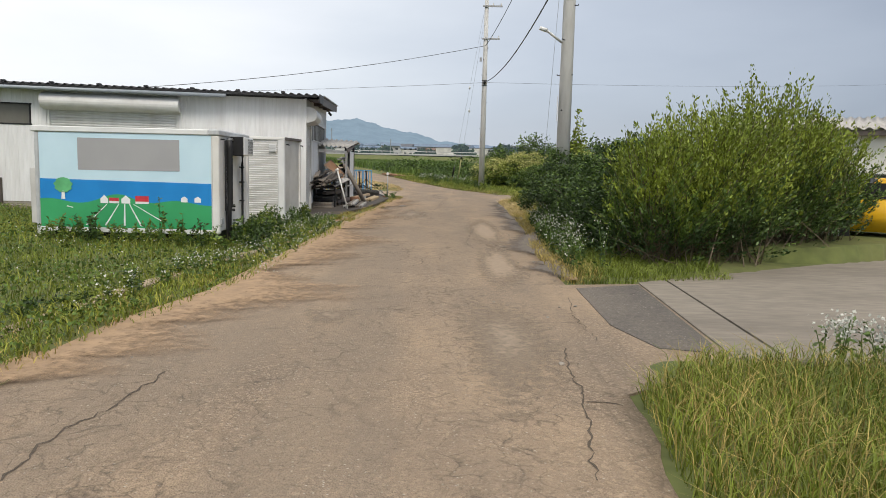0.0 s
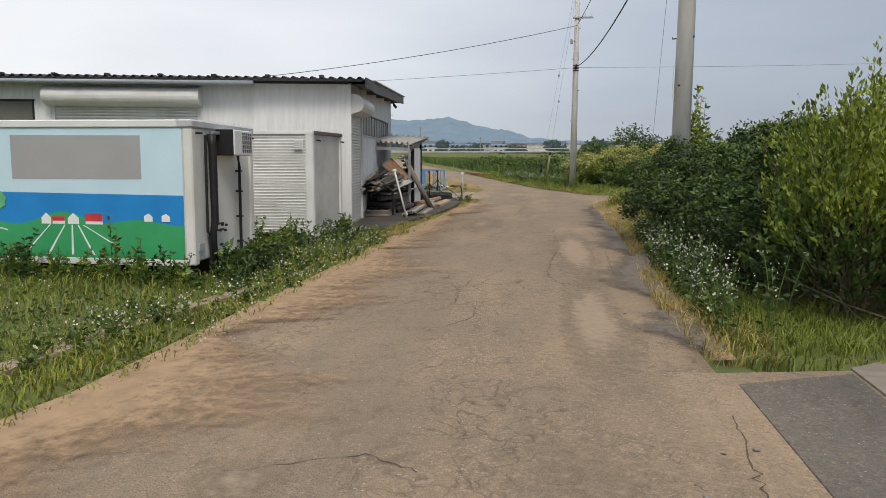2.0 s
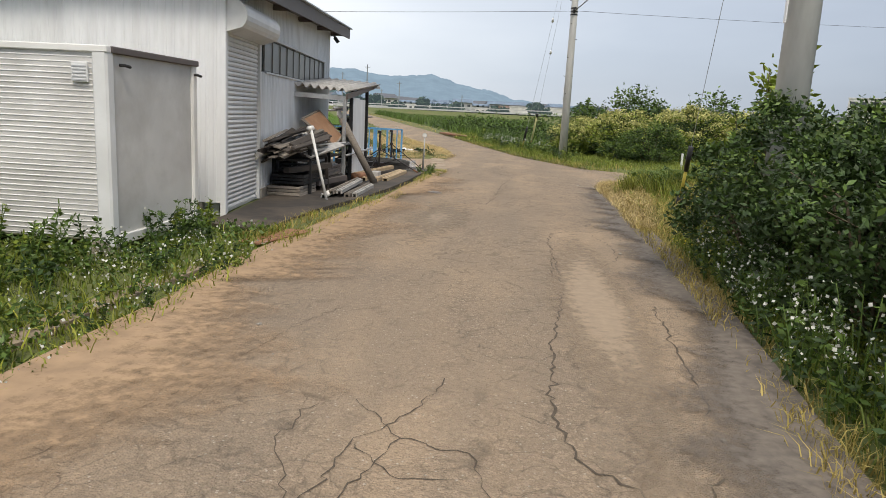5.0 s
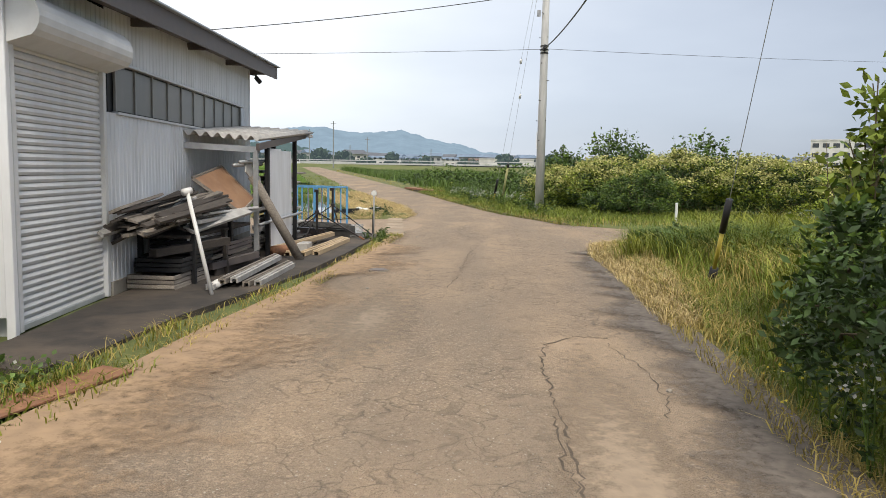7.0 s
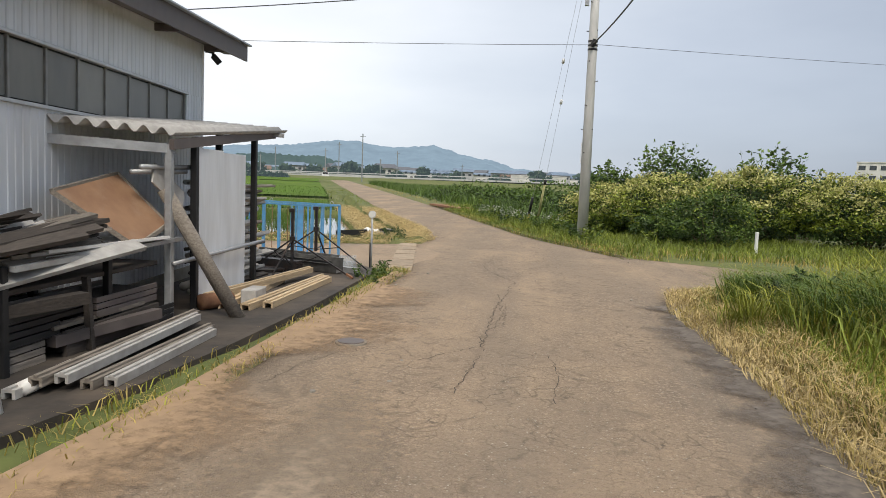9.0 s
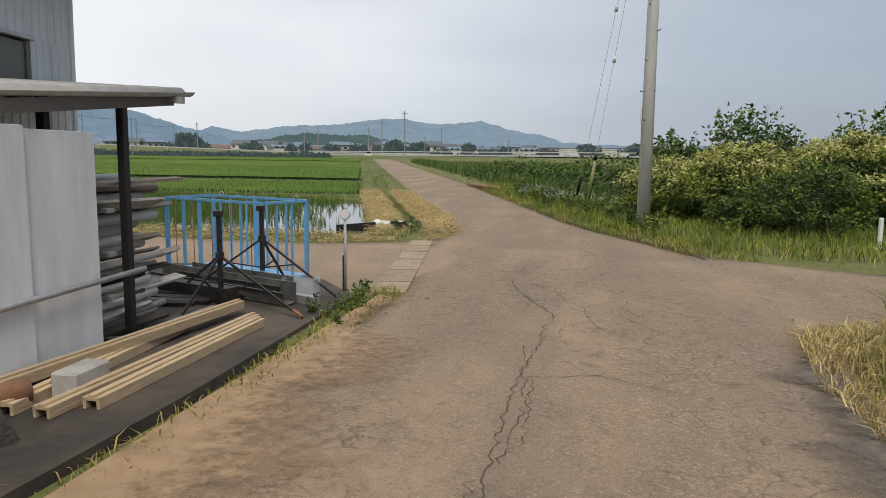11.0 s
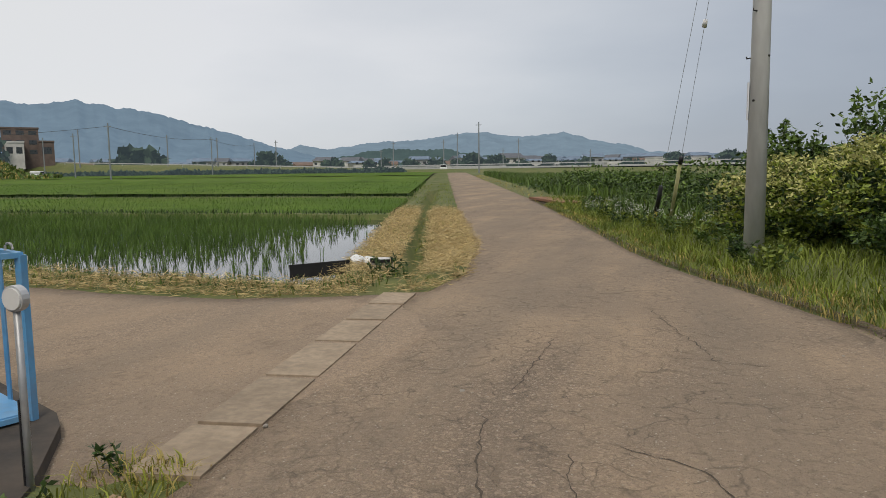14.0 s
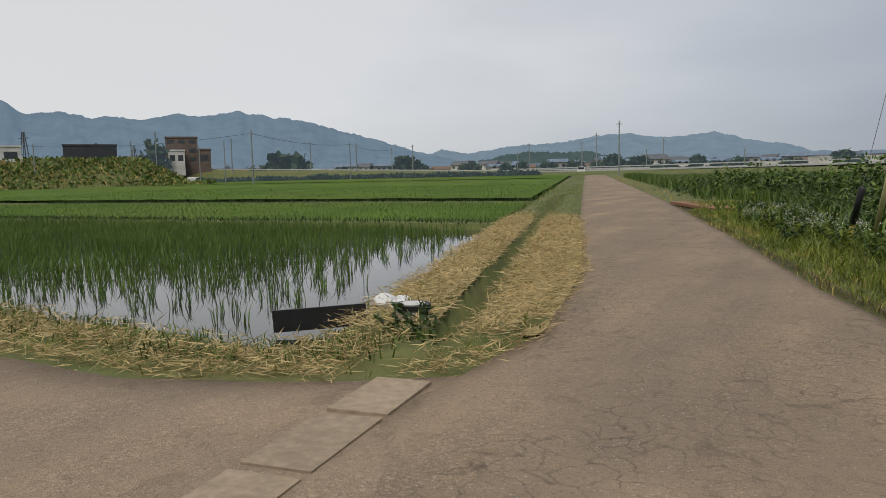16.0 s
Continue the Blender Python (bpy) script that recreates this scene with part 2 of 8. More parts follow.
M_SIDEW = mat("grey_white_siding", (0.73, 0.75, 0.775), (0.67, 0.69, 0.715), 3, 0.5, 0.05, stain=(0.36, 0.35, 0.33), stain_scale=0.8, stain_amount=0.35, stretch=(3, 3, 0.5))
M_SHUT = mat("shutter_white", (0.72, 0.72, 0.71), (0.64, 0.64, 0.63), 4, 0.45, 0.05, stain=(0.42, 0.39, 0.34), stain_scale=1.2, stain_amount=0.4)
M_ROOF = mat("black_corrugated_roof", (0.035, 0.036, 0.040), (0.022, 0.022, 0.026), 6, 0.55, 0.2, stain=(0.10, 0.10, 0.10), stain_scale=1.0, stain_amount=0.4)
M_FASCIA = mat("brown_fascia", (0.13, 0.108, 0.10), (0.10, 0.083, 0.077), 6, 0.55, 0.1)
M_GUTTER = mat("blue_grey_gutter", (0.36, 0.40, 0.45), (0.31, 0.35, 0.39), 5, 0.45, 0.05)
M_PANE = mat("frosted_dirty_glass", (0.185, 0.180, 0.158), (0.130, 0.127, 0.113), 2.2, 0.34, 0.02, stain=(0.24, 0.225, 0.19), stain_scale=0.9, stain_amount=0.6, stretch=(1, 1, 0.35), objrand=0.22)
M_MULL = mat("dull_window_bar", (0.27, 0.265, 0.245), (0.21, 0.205, 0.19), 8, 0.5, 0.05)
M_BOXW = mat("white_panel", (0.74, 0.75, 0.75), (0.67, 0.68, 0.68), 3, 0.4, 0.03, stain=(0.50, 0.48, 0.45), stain_scale=0.9, stain_amount=0.35)
M_BOXSIDE = mat("dulled_white_panel", (0.76, 0.75, 0.725), (0.70, 0.69, 0.665), 2.5, 0.45, 0.05, stain=(0.54, 0.52, 0.47), stain_scale=0.8, stain_amount=0.5)
M_DULLSIDE = mat("grimy_aluminium_panel", (0.62, 0.61, 0.59), (0.54, 0.53, 0.51), 2.0, 0.42, 0.12, stain=(0.24, 0.225, 0.20), stain_scale=0.7, stain_amount=0.6)
M_ALU = mat("corrugated_aluminium", (0.85, 0.85, 0.84), (0.80, 0.80, 0.79), 5, 0.38, 0.03, metal=0.0, stain=(0.62, 0.60, 0.57), stain_scale=0.7, stain_amount=0.25)
M_TRIM = mat("aluminium_trim", (0.56, 0.57, 0.58), (0.48, 0.49, 0.50), 8, 0.4, 0.05, metal=0.3)
M_SKYB = mat("mural_pale_blue", (0.55, 0.73, 0.83), (0.51, 0.69, 0.79), 2, 0.55, 0.02)
M_LAKE = mat("mural_blue", (0.015, 0.24, 0.62), (0.012, 0.21, 0.56), 2, 0.5, 0.02)
M_HILL = mat("mural_green", (0.045, 0.36, 0.135), (0.037, 0.31, 0.115), 2, 0.5, 0.02)
M_HILL2 = mat("mural_light_green", (0.13, 0.47, 0.20), None, 6, 0.5, 0.02)
M_MWHITE = mat("mural_white", (0.80, 0.82, 0.82), (0.74, 0.76, 0.76), 6, 0.5, 0.02)
M_MRED = mat("mural_red", (0.62, 0.045, 0.06), None, 6, 0.5, 0.02)
M_MGREY = mat("mural_blurred_grey", (0.36, 0.36, 0.37), (0.34, 0.34, 0.35), 2, 0.6, 0.02)
M_BLACK = mat("black_rubber_plastic", (0.018, 0.018, 0.019), (0.012, 0.012, 0.013), 12, 0.55, 0.1)
M_IRON = mat("black_painted_steel", (0.022, 0.022, 0.024), (0.014, 0.014, 0.015), 20, 0.5, 0.2, stain=(0.10, 0.05, 0.03), stain_scale=6, stain_amount=0.4)
M_POLE = mat("spun_concrete", (0.58, 0.58, 0.565), (0.49, 0.49, 0.475), 7, 0.85, 0.15, stain=(0.28, 0.265, 0.24), stain_scale=1.5, stain_amount=0.5, stretch=(1, 1, 0.25))
M_WIRE = mat("black_cable", (0.07, 0.07, 0.075), None, 5, 0.6, 0.0)
M_GALV = mat("galvanised_steel", (0.42, 0.43, 0.44), (0.33, 0.34, 0.35), 14, 0.45, 0.1, metal=0.4, stain=(0.27, 0.20, 0.14), stain_scale=2.5, stain_amount=0.35)
M_YEL = mat("yellow_guard", (0.55, 0.44, 0.06), (0.45, 0.36, 0.06), 8, 0.5, 0.05, stain=(0.30, 0.26, 0.12), stain_scale=3)
M_BLUE = mat("light_blue_painted_steel", (0.13, 0.37, 0.64), (0.11, 0.31, 0.55), 12, 0.45, 0.1, stain=(0.22, 0.20, 0.18), stain_scale=5, stain_amount=0.35)
M_SLATE = mat("cement_corrugated_sheet", (0.47, 0.455, 0.43), (0.37, 0.355, 0.335), 8, 0.9, 0.3, stain=(0.23, 0.21, 0.185), stain_scale=1.8, stain_amount=0.6)
M_WOODG = mat("weathered_grey_timber", (0.31, 0.272, 0.225), (0.20, 0.173, 0.145), 9, 0.85, 0.4, stain=(0.16, 0.13, 0.105), stain_scale=2, stretch=(6, 0.6, 6), objrand=0.3)
M_WOODL = mat("pale_timber", (0.57, 0.43, 0.265), (0.45, 0.34, 0.215), 9, 0.75, 0.25, stain=(0.33, 0.26, 0.18), stain_scale=2, stretch=(6, 0.6, 6), objrand=0.15)
M_WOODB = mat("brown_plywood", (0.30, 0.175, 0.10), (0.235, 0.13, 0.075), 5, 0.75, 0.2, stain=(0.36, 0.27, 0.20), stain_scale=2.2)
M_DARKWOOD = mat("dark_timber", (0.075, 0.062, 0.052), (0.048, 0.040, 0.034), 9, 0.85, 0.3, stretch=(6, 0.6, 6), objrand=0.3)
M_RUST = mat("rusty_plate", (0.30, 0.155, 0.085), (0.21, 0.10, 0.055), 10, 0.85, 0.4)
M_STONE = mat("pebbly_stone", (0.30, 0.27, 0.23), None, 12, 0.9, 0.4, objrand=0.2)
M_MUD = mat("paddy_mud", (0.075, 0.065, 0.045), (0.05, 0.045, 0.03), 4, 0.6, 0.3)
M_LEAF_Y = mat("yellow_green_leaf", (0.235, 0.285, 0.032), (0.130, 0.180, 0.020), 1.2, 0.55, 0.0, island=0.45, translucent=0.12)
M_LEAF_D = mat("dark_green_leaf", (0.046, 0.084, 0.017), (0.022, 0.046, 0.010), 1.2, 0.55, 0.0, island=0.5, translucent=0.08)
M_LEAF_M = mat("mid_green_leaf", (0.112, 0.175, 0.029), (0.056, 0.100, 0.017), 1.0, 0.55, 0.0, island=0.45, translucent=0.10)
M_LEAF_F = mat("cream_green_blossom", (0.50, 0.47, 0.19), (0.34, 0.35, 0.10), 1.0, 0.7, 0.0, island=0.35, translucent=0.10)
M_GRASS = mat("fresh_grass", (0.200, 0.240, 0.030), (0.115, 0.155, 0.020), 0.8, 0.6, 0.0, island=0.45, translucent=0.14)
M_GRASSD = mat("dry_grass", (0.46, 0.35, 0.12), (0.33, 0.27, 0.075), 0.8, 0.7, 0.0, island=0.4, translucent=0.2)
M_STRAW = mat("cut_straw", (0.56, 0.44, 0.22), (0.42, 0.32, 0.15), 1.5, 0.8, 0.0, island=0.4, translucent=0.1)
M_RICE = mat("rice_seedling", (0.105, 0.178, 0.026), (0.066, 0.122, 0.017), 0.4, 0.55, 0.0, island=0.35, translucent=0.18)
M_RICEFAR = mat("rice_canopy", (0.090, 0.155, 0.021), (0.060, 0.108, 0.015), 0.25, 0.95, 0.6, spec=0.06, stain=(0.135, 0.175, 0.036), stain_scale=0.06, stain_amount=0.6)
M_FLOWER = mat("white_petal", (0.66, 0.66, 0.60), None, 5, 0.6, 0.0, island=0.1, translucent=0.2)
M_FLOWERY = mat("yellow_petal", (0.70, 0.55, 0.05), None, 5, 0.6, 0.0, island=0.1)
M_TWIG = mat("brown_twig", (0.13, 0.10, 0.065), (0.09, 0.07, 0.045), 20, 0.85, 0.2)
M_WATER = glossy("paddy_water", (0.030, 0.034, 0.030), 0.03)
M_CLEAR = glossy("translucent_plastic", (0.80, 0.87, 0.92), 0.25, alpha=0.28, transmission=0.5)
M_YELP = mat("faded_yellow_guard", (0.44, 0.42, 0.20), (0.36, 0.34, 0.15), 8, 0.6, 0.05, stain=(0.28, 0.27, 0.17), stain_scale=3)
M_GRASSY = mat("yellow_green_grass", (0.300, 0.300, 0.040), (0.190, 0.215, 0.028), 0.8, 0.6, 0.0, island=0.45, translucent=0.14)
# darker base and stretched stain draw the shade bands on the drive
M_DRIVE = mat("drive_concrete", (0.265, 0.230, 0.186), (0.200, 0.175, 0.142), 7, 0.9, 0.4, stain=(0.135, 0.115, 0.095), stain_scale=0.5, stain_amount=0.75, stretch=(0.45, 1.6, 1))


def backdrop_mat(name, color, haze_tint, amount, scale):
    """Far distance: wooded relief, with the air's haze put in as a bluish glow."""
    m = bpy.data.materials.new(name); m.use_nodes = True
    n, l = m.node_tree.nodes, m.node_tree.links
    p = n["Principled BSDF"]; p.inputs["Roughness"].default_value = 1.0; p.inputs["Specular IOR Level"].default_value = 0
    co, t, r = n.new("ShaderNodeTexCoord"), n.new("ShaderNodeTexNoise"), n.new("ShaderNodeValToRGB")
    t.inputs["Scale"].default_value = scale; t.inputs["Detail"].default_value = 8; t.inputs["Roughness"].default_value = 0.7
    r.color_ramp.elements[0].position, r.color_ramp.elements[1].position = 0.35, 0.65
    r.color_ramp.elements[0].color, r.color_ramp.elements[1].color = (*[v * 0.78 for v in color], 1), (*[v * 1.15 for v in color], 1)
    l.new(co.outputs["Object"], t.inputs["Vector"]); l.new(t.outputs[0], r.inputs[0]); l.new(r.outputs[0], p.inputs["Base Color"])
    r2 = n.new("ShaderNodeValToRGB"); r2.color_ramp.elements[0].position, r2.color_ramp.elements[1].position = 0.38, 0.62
    r2.color_ramp.elements[0].color, r2.color_ramp.elements[1].color = (*[v * 0.955 for v in haze_tint], 1), (*[v * 1.03 for v in haze_tint], 1)
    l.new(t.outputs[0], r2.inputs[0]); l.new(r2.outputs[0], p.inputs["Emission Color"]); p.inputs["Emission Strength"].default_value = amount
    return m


# ---------------------------------------------------------------- mesh helpers
def box(bm, x0, y0, z0, x1, y1, z1, bevel=0.0):
    m = Matrix.Translation(((x0 + x1) / 2, (y0 + y1) / 2, (z0 + z1) / 2)) @ Matrix.Diagonal((abs(x1 - x0), abs(y1 - y0), abs(z1 - z0), 1))
    made = bmesh.ops.create_cube(bm, size=1, matrix=m)
    if bevel:
        edges = list({e for v in made["verts"] for e in v.link_edges})
        bmesh.ops.bevel(bm, geom=edges, offset=bevel, segments=1, affect="EDGES")
    return bm


def tube(bm, pts, r, n=8, r_end=None, caps=True):
    """A round bar along pts; r tapers to r_end."""
    pts = [Vector(p) for p in pts]
    r_end = r if r_end is None else r_end
    rings = []
    for i, p in enumerate(pts):
        d = (pts[min(i + 1, len(pts) - 1)] - pts[max(i - 1, 0)]).normalized()
        a = d.orthogonal().normalized() if abs(d.z) > 0.9 else d.cross(Vector((0, 0, 1))).normalized()
        b = d.cross(a)
        rr = r + (r_end - r) * i / max(1, len(pts) - 1)
        rings.append([bm.verts.new(p + (a * math.cos(k * 2 * math.pi / n) + b * math.sin(k * 2 * math.pi / n)) * rr) for k in range(n)])
    for q, s in zip(rings, rings[1:]):
        for k in range(n):
            bm.faces.new((q[k], q[(k + 1) % n], s[(k + 1) % n], s[k]))
    if caps:
        bm.faces.new(rings[0][::-1]); bm.faces.new(rings[-1])
    return bm


def bar(bm, p0, p1, w, h, twist=0.0):
    """A rectangular bar from p0 to p1, w wide, h deep."""
    p0, p1 = Vector(p0), Vector(p1)
    d = (p1 - p0).normalized()
    a = d.cross(Vector((0, 0, 1))) if abs(d.z) < 0.95 else Vector((1, 0, 0))
    a.normalize(); b = d.cross(a)
    if twist:
        a, b = a * math.cos(twist) + b * math.sin(twist), b * math.cos(twist) - a * math.sin(twist)
    vs = [bm.verts.new(p + a * sx * w / 2 + b * sy * h / 2) for p in (p0, p1) for sx, sy in ((-1, -1), (1, -1), (1, 1), (-1, 1))]
    for f in ((3, 2, 1, 0), (4, 5, 6, 7), (0, 1, 5, 4), (1, 2, 6, 5), (2, 3, 7, 6), (3, 0, 4, 7)):
        bm.faces.new([vs[i] for i in f])
    return bm


def prism(bm, outline, z0, z1):
    """An upright solid on a plan outline."""
    lo, hi = [bm.verts.new((x, y, z0)) for x, y in outline], [bm.verts.new((x, y, z1)) for x, y in outline]
    k = len(outline)
    bm.faces.new(hi)
    bm.faces.new(lo[::-1])
    for i in range(k):
        bm.faces.new((lo[i], lo[(i + 1) % k], hi[(i + 1) % k], hi[i]))
    bmesh.ops.recalc_face_normals(bm, faces=bm.faces)
    return bm


def sheet(bm, prof, axis_pts, thick=0.004):
    """A corrugated sheet: prof gives (across, height) pairs; it runs from axis_pts[0] to axis_pts[1], each (origin, across, up)."""
    rows = []
    for o, a, u in axis_pts:
        o, a, u = Vector(o), Vector(a), Vector(u)
        rows.append([[bm.verts.new(o + a * s + u * (h + k * thick)) for s, h in prof] for k in (0, 1)])
    n = len(prof)
    (p0, p1), (q0, q1) = rows
    for i in range(n - 1):
        bm.faces.new((p1[i], p1[i + 1], q1[i + 1], q1[i])); bm.faces.new((p0[i + 1], p0[i], q0[i], q0[i + 1]))
        bm.faces.new((p0[i], p0[i + 1], p1[i + 1], p1[i])); bm.faces.new((q0[i + 1], q0[i], q1[i], q1[i + 1]))
    for i in (0, n - 1):
        bm.faces.new((p0[i], p1[i], q1[i], q0[i]))
    bmesh.ops.recalc_face_normals(bm, faces=bm.faces)
    return bm


def wave(length, pitch, depth, per=6):
    k = int(length / pitch * per)
    return [(i / k * length, depth / 2 * math.sin(i / per * 2 * math.pi)) for i in range(k + 1)]


def ribs(length, pitch, depth):
    """A trapezoid-ribbed profile."""
    out, s = [], 0.0
    while s < length - pitch * 0.5:
        out += [(s, 0), (s + pitch * 0.55, 0), (s + pitch * 0.65, depth), (s + pitch * 0.9, depth)]
        s += pitch
    return out + [(length, 0)]


def part(name, bm, material, parent=None, label="", smooth=False):
    me = bpy.data.meshes.new(name)
    bm.to_mesh(me); bm.free()
    if smooth:
        me.polygons.foreach_set("use_smooth", [True] * len(me.polygons))
    me.materials.append(material)
    ob = new(name, me)
    ob.parent = parent
    if label:
        ob["label"] = label
    return ob


def thing(name, label, category, m=None, group="", kind=""):
    e = new(name)
    e.empty_display_size = 0.2
    if m is not None:
        e.matrix_world = m
    return tagged(e, label, category, group, kind)


def mesh_np(name, verts, faces_flat, loop_starts, material, parent=None, label="", smooth=False):
    me = bpy.data.meshes.new(name)
    me.vertices.add(len(verts)); me.vertices.foreach_set("co", np.asarray(verts, np.float32).ravel())
    me.loops.add(len(faces_flat)); me.loops.foreach_set("vertex_index", np.asarray(faces_flat, np.int32))
    me.polygons.add(len(loop_starts)); me.polygons.foreach_set("loop_start", np.asarray(loop_starts, np.int32))
    me.update(calc_edges=True)
    if smooth:
        me.polygons.foreach_set("use_smooth", [True] * len(me.polygons))
    me.materials.append(material)
    ob = new(name, me); ob.parent = parent
    if label:
        ob["label"] = label
    return ob


rng = np.random.default_rng(7)


def blades(name, P, height, width, bend, material, parent=None, label=""):
    """Grass: one bent blade (a quad and a tip) per point of P."""
    n = len(P)
    h = height * rng.uniform(0.55, 1.25, n)
    az, az2 = rng.uniform(0, 2 * np.pi, n), rng.uniform(0, 2 * np.pi, n)
    w = width * rng.uniform(0.7, 1.3, n) / 2
    side = np.stack([np.cos(az), np.sin(az), np.zeros(n)], 1) * w[:, None]
    lean = np.stack([np.cos(az2), np.sin(az2), np.zeros(n)], 1) * (h * bend * rng.uniform(0.2, 1.0, n))[:, None]
    up = np.zeros((n, 3)); up[:, 2] = h
    V = np.empty((n, 5, 3))
    V[:, 0], V[:, 1] = P - side, P + side
    mid = P + up * 0.55 + lean * 0.3
    V[:, 2], V[:, 3] = mid + side * 0.75, mid - side * 0.75
    V[:, 4] = P + up + lean - np.stack([np.zeros(n), np.zeros(n), h * 0.25 * bend], 1)
    base = (np.arange(n) * 5)[:, None]
    F = (base + np.array([[0, 1, 2, 3, 3, 2, 4]])).ravel()
    starts = ((np.arange(n) * 7)[:, None] + np.array([[0, 4]])).ravel()
    return mesh_np(name, V.reshape(-1, 3), F, starts, material, parent, label)


def leaves(name, P, length, width, material, parent=None, label="", droop=0.0, up=0.3, flat=0.6, along=None):
    """Leaves: a folded four-sided blade at each point of P."""
    n = len(P)
    L = length * rng.uniform(0.6, 1.3, n)
    d = rng.normal(size=(n, 3)); d[:, 2] = d[:, 2] * flat + up - droop
    if along is not None: d = along + 0.45 * d
    d /= np.linalg.norm(d, axis=1)[:, None]
    s = np.cross(d, rng.normal(size=(n, 3))); s /= np.linalg.norm(s, axis=1)[:, None]
    s = s * (width * L / length / 2)[:, None]
    nrm = np.cross(d, s)
    V = np.empty((n, 4, 3))
    V[:, 0], V[:, 2] = P, P + d * L[:, None]
    m = P + d * (L * 0.45)[:, None] + nrm * min(0.25, 4 * width)
    V[:, 1], V[:, 3] = m + s, m - s
    base = (np.arange(n) * 4)[:, None]
    F = (base + np.array([[0, 1, 2, 0, 2, 3]])).ravel()
    return mesh_np(name, V.reshape(-1, 3), F, np.arange(2 * n) * 3, material, parent, label)


def interp(pts):
    xs, ys = np.array([p[0] for p in pts]), np.array([p[1] for p in pts])
    return lambda v: np.interp(v, xs, ys)


# ---------------------------------------------------------------- plan of the roads
ROAD_L = [(-12, -3.3), (4.85, -3.12), (6.3, -2.95), (8.1, -2.55), (10.9, -2.45), (15, -2.30), (17, -2.35), (18.5, -2.25), (20, -2.18), (22.3, -1.98),
          (25.4, -1.90), (28.2, -1.76), (29.4, -1.72), (32, -2.05), (34.6, -2.35), (36.7, -2.25), (39.8, -2.9), (41, -3.17), (50.8, -6.24), (140, -33), (195, -49.4)]
ROAD_R = [(-12, 0.9), (3.3, 1.21), (4.3, 1.32), (5.4, 1.40), (9.3, 1.66), (13, 1.66), (16.2, 1.92), (21, 2.05), (23.7, 2.15), (26.5, 2.12), (28.3, 2.45),
          (30, 2.75), (32, 2.70), (34.4, 2.2), (35.6, 1.75), (37.3, 1.02), (38.5, 0.57), (40.4, 0.0), (47.7, -1.75), (61.7, -5.6), (138, -28.4), (195, -45.5)]
road_l, road_r = interp(ROAD_L), interp(ROAD_R)
SIDE_N = interp([(1.5, 27.6), (2.5, 28.2), (3.4, 28.7), (6, 27.9), (12, 25.5), (60, 6)])     # side road near and far edge, by x
SIDE_F = interp([(1.5, 35.0), (2.2, 34.4), (3.6, 33.3), (6, 31.9), (12, 29.3), (60, 9.8)])
FIELD_F = interp([(-60, 38), (-11.4, 34.7), (-6.2, 34.1), (-4.7, 34.1), (-3.8, 34.4), (-2.9, 34.8), (-1.9, 35.5)])


def road_dist(x, y):
    """Positive on a road, negative off it (rough distance)."""
    d = np.minimum(x - road_l(y), road_r(y) - x)
    side = np.where(x > 1.5, np.minimum(y - SIDE_N(x), SIDE_F(x) - y), -9.0)
    fld = np.where(x < -1.5, np.minimum(y - np.where(x > -2.4, 29.5, 28.2), FIELD_F(x) - y), -9.0)
    return np.maximum(d, np.maximum(side, fld))


DITCH = interp([(36.2, -2.95), (49.4, -7.1), (150, -37.2)])   # ditch centre x, by y


def rise(y):
    """The fields climb gently away from the junction."""
    return 0.012 * np.clip(np.asarray(y, float) - 48, 0, 150)


BANK_TOP = interp([(-150, 3.2), (-62, 0.7), (40, 0.5)])       # road bank beyond the fields, height by x


def ground_z(x, y):
    x, y = np.asarray(x, float), np.asarray(y, float)
    wob = 0.03 * np.sin(x * 1.7 + 0.6 * y) * np.cos(y * 1.3 - 0.4 * x)
    z = 0.02 + wob
    rd = road_dist(x, y)
    z = np.where(rd > -0.35, -0.035, z)
    z = np.where(rd > 0.15, -0.12, z)
    left_lot = (x < -3.0) & (y < 18.2)
    z = np.where(left_lot, np.clip((-3.0 - x) * 0.25, 0, 1) * 0.09 + wob, z)
    z = np.where((x > 2.4) & (y > 12) & (y < 26), np.clip((x - 2.4) * 0.15, 0, 0.25) + wob, z)
    drive = (x > 1.2) & (y > 5.7 + np.clip(x - 9, 0, 99) * 0.37) & (y < 9.75 + np.clip(x - 2.9, 0, 99) * 0.58) & (x < 17)
    z = np.where(drive, -0.06, z)
    # paddies: sunk basins left of the far road
    pad = (y > FIELD_F(x) + 1.1) & (x < DITCH(y) - 1.0) & (y < 165)
    z = np.where(pad, -0.28, z)
    for yb in (49.6, 63.0, 92.0, 125.0):
        z = np.where(pad & (np.abs(y - yb - (x + 10) * 0.04) < 0.5), 0.06, z)
    dd = np.abs(x - DITCH(y))
    z = np.where((y > 35.9) & (dd < 0.22), -0.38, z)
    z = np.where((y > 35.9) & (dd >= 0.22) & (dd < 1.1) & (x < road_l(y) - 0.1), 0.05 + wob, z)
    # low land right of the far road
    low = (x > road_r(y) + 2.2) & (y > 44)
    z = np.where(low, -0.35 * np.clip((x - road_r(y) - 2.2) / 4, 0, 1) + 0.05, z)
    # bank at the far side of the fields
    z = np.where((y > 166) & (x < 40), np.clip((y - 166) * 0.35, 0, BANK_TOP(x)), z)
    far = np.clip((np.hypot(x, y - 30) - 150) * 0.20, 0, 6.0) * np.clip((-x - 1.10 * (y - 30)) / 16, 0, 1)
    z = np.where((y > 30) & (x < -90), np.maximum(z, far + 0.25 * np.sin(x * 0.21) * np.cos(y * 0.17) * np.minimum(far, 1)), z)
    return z + rise(y)


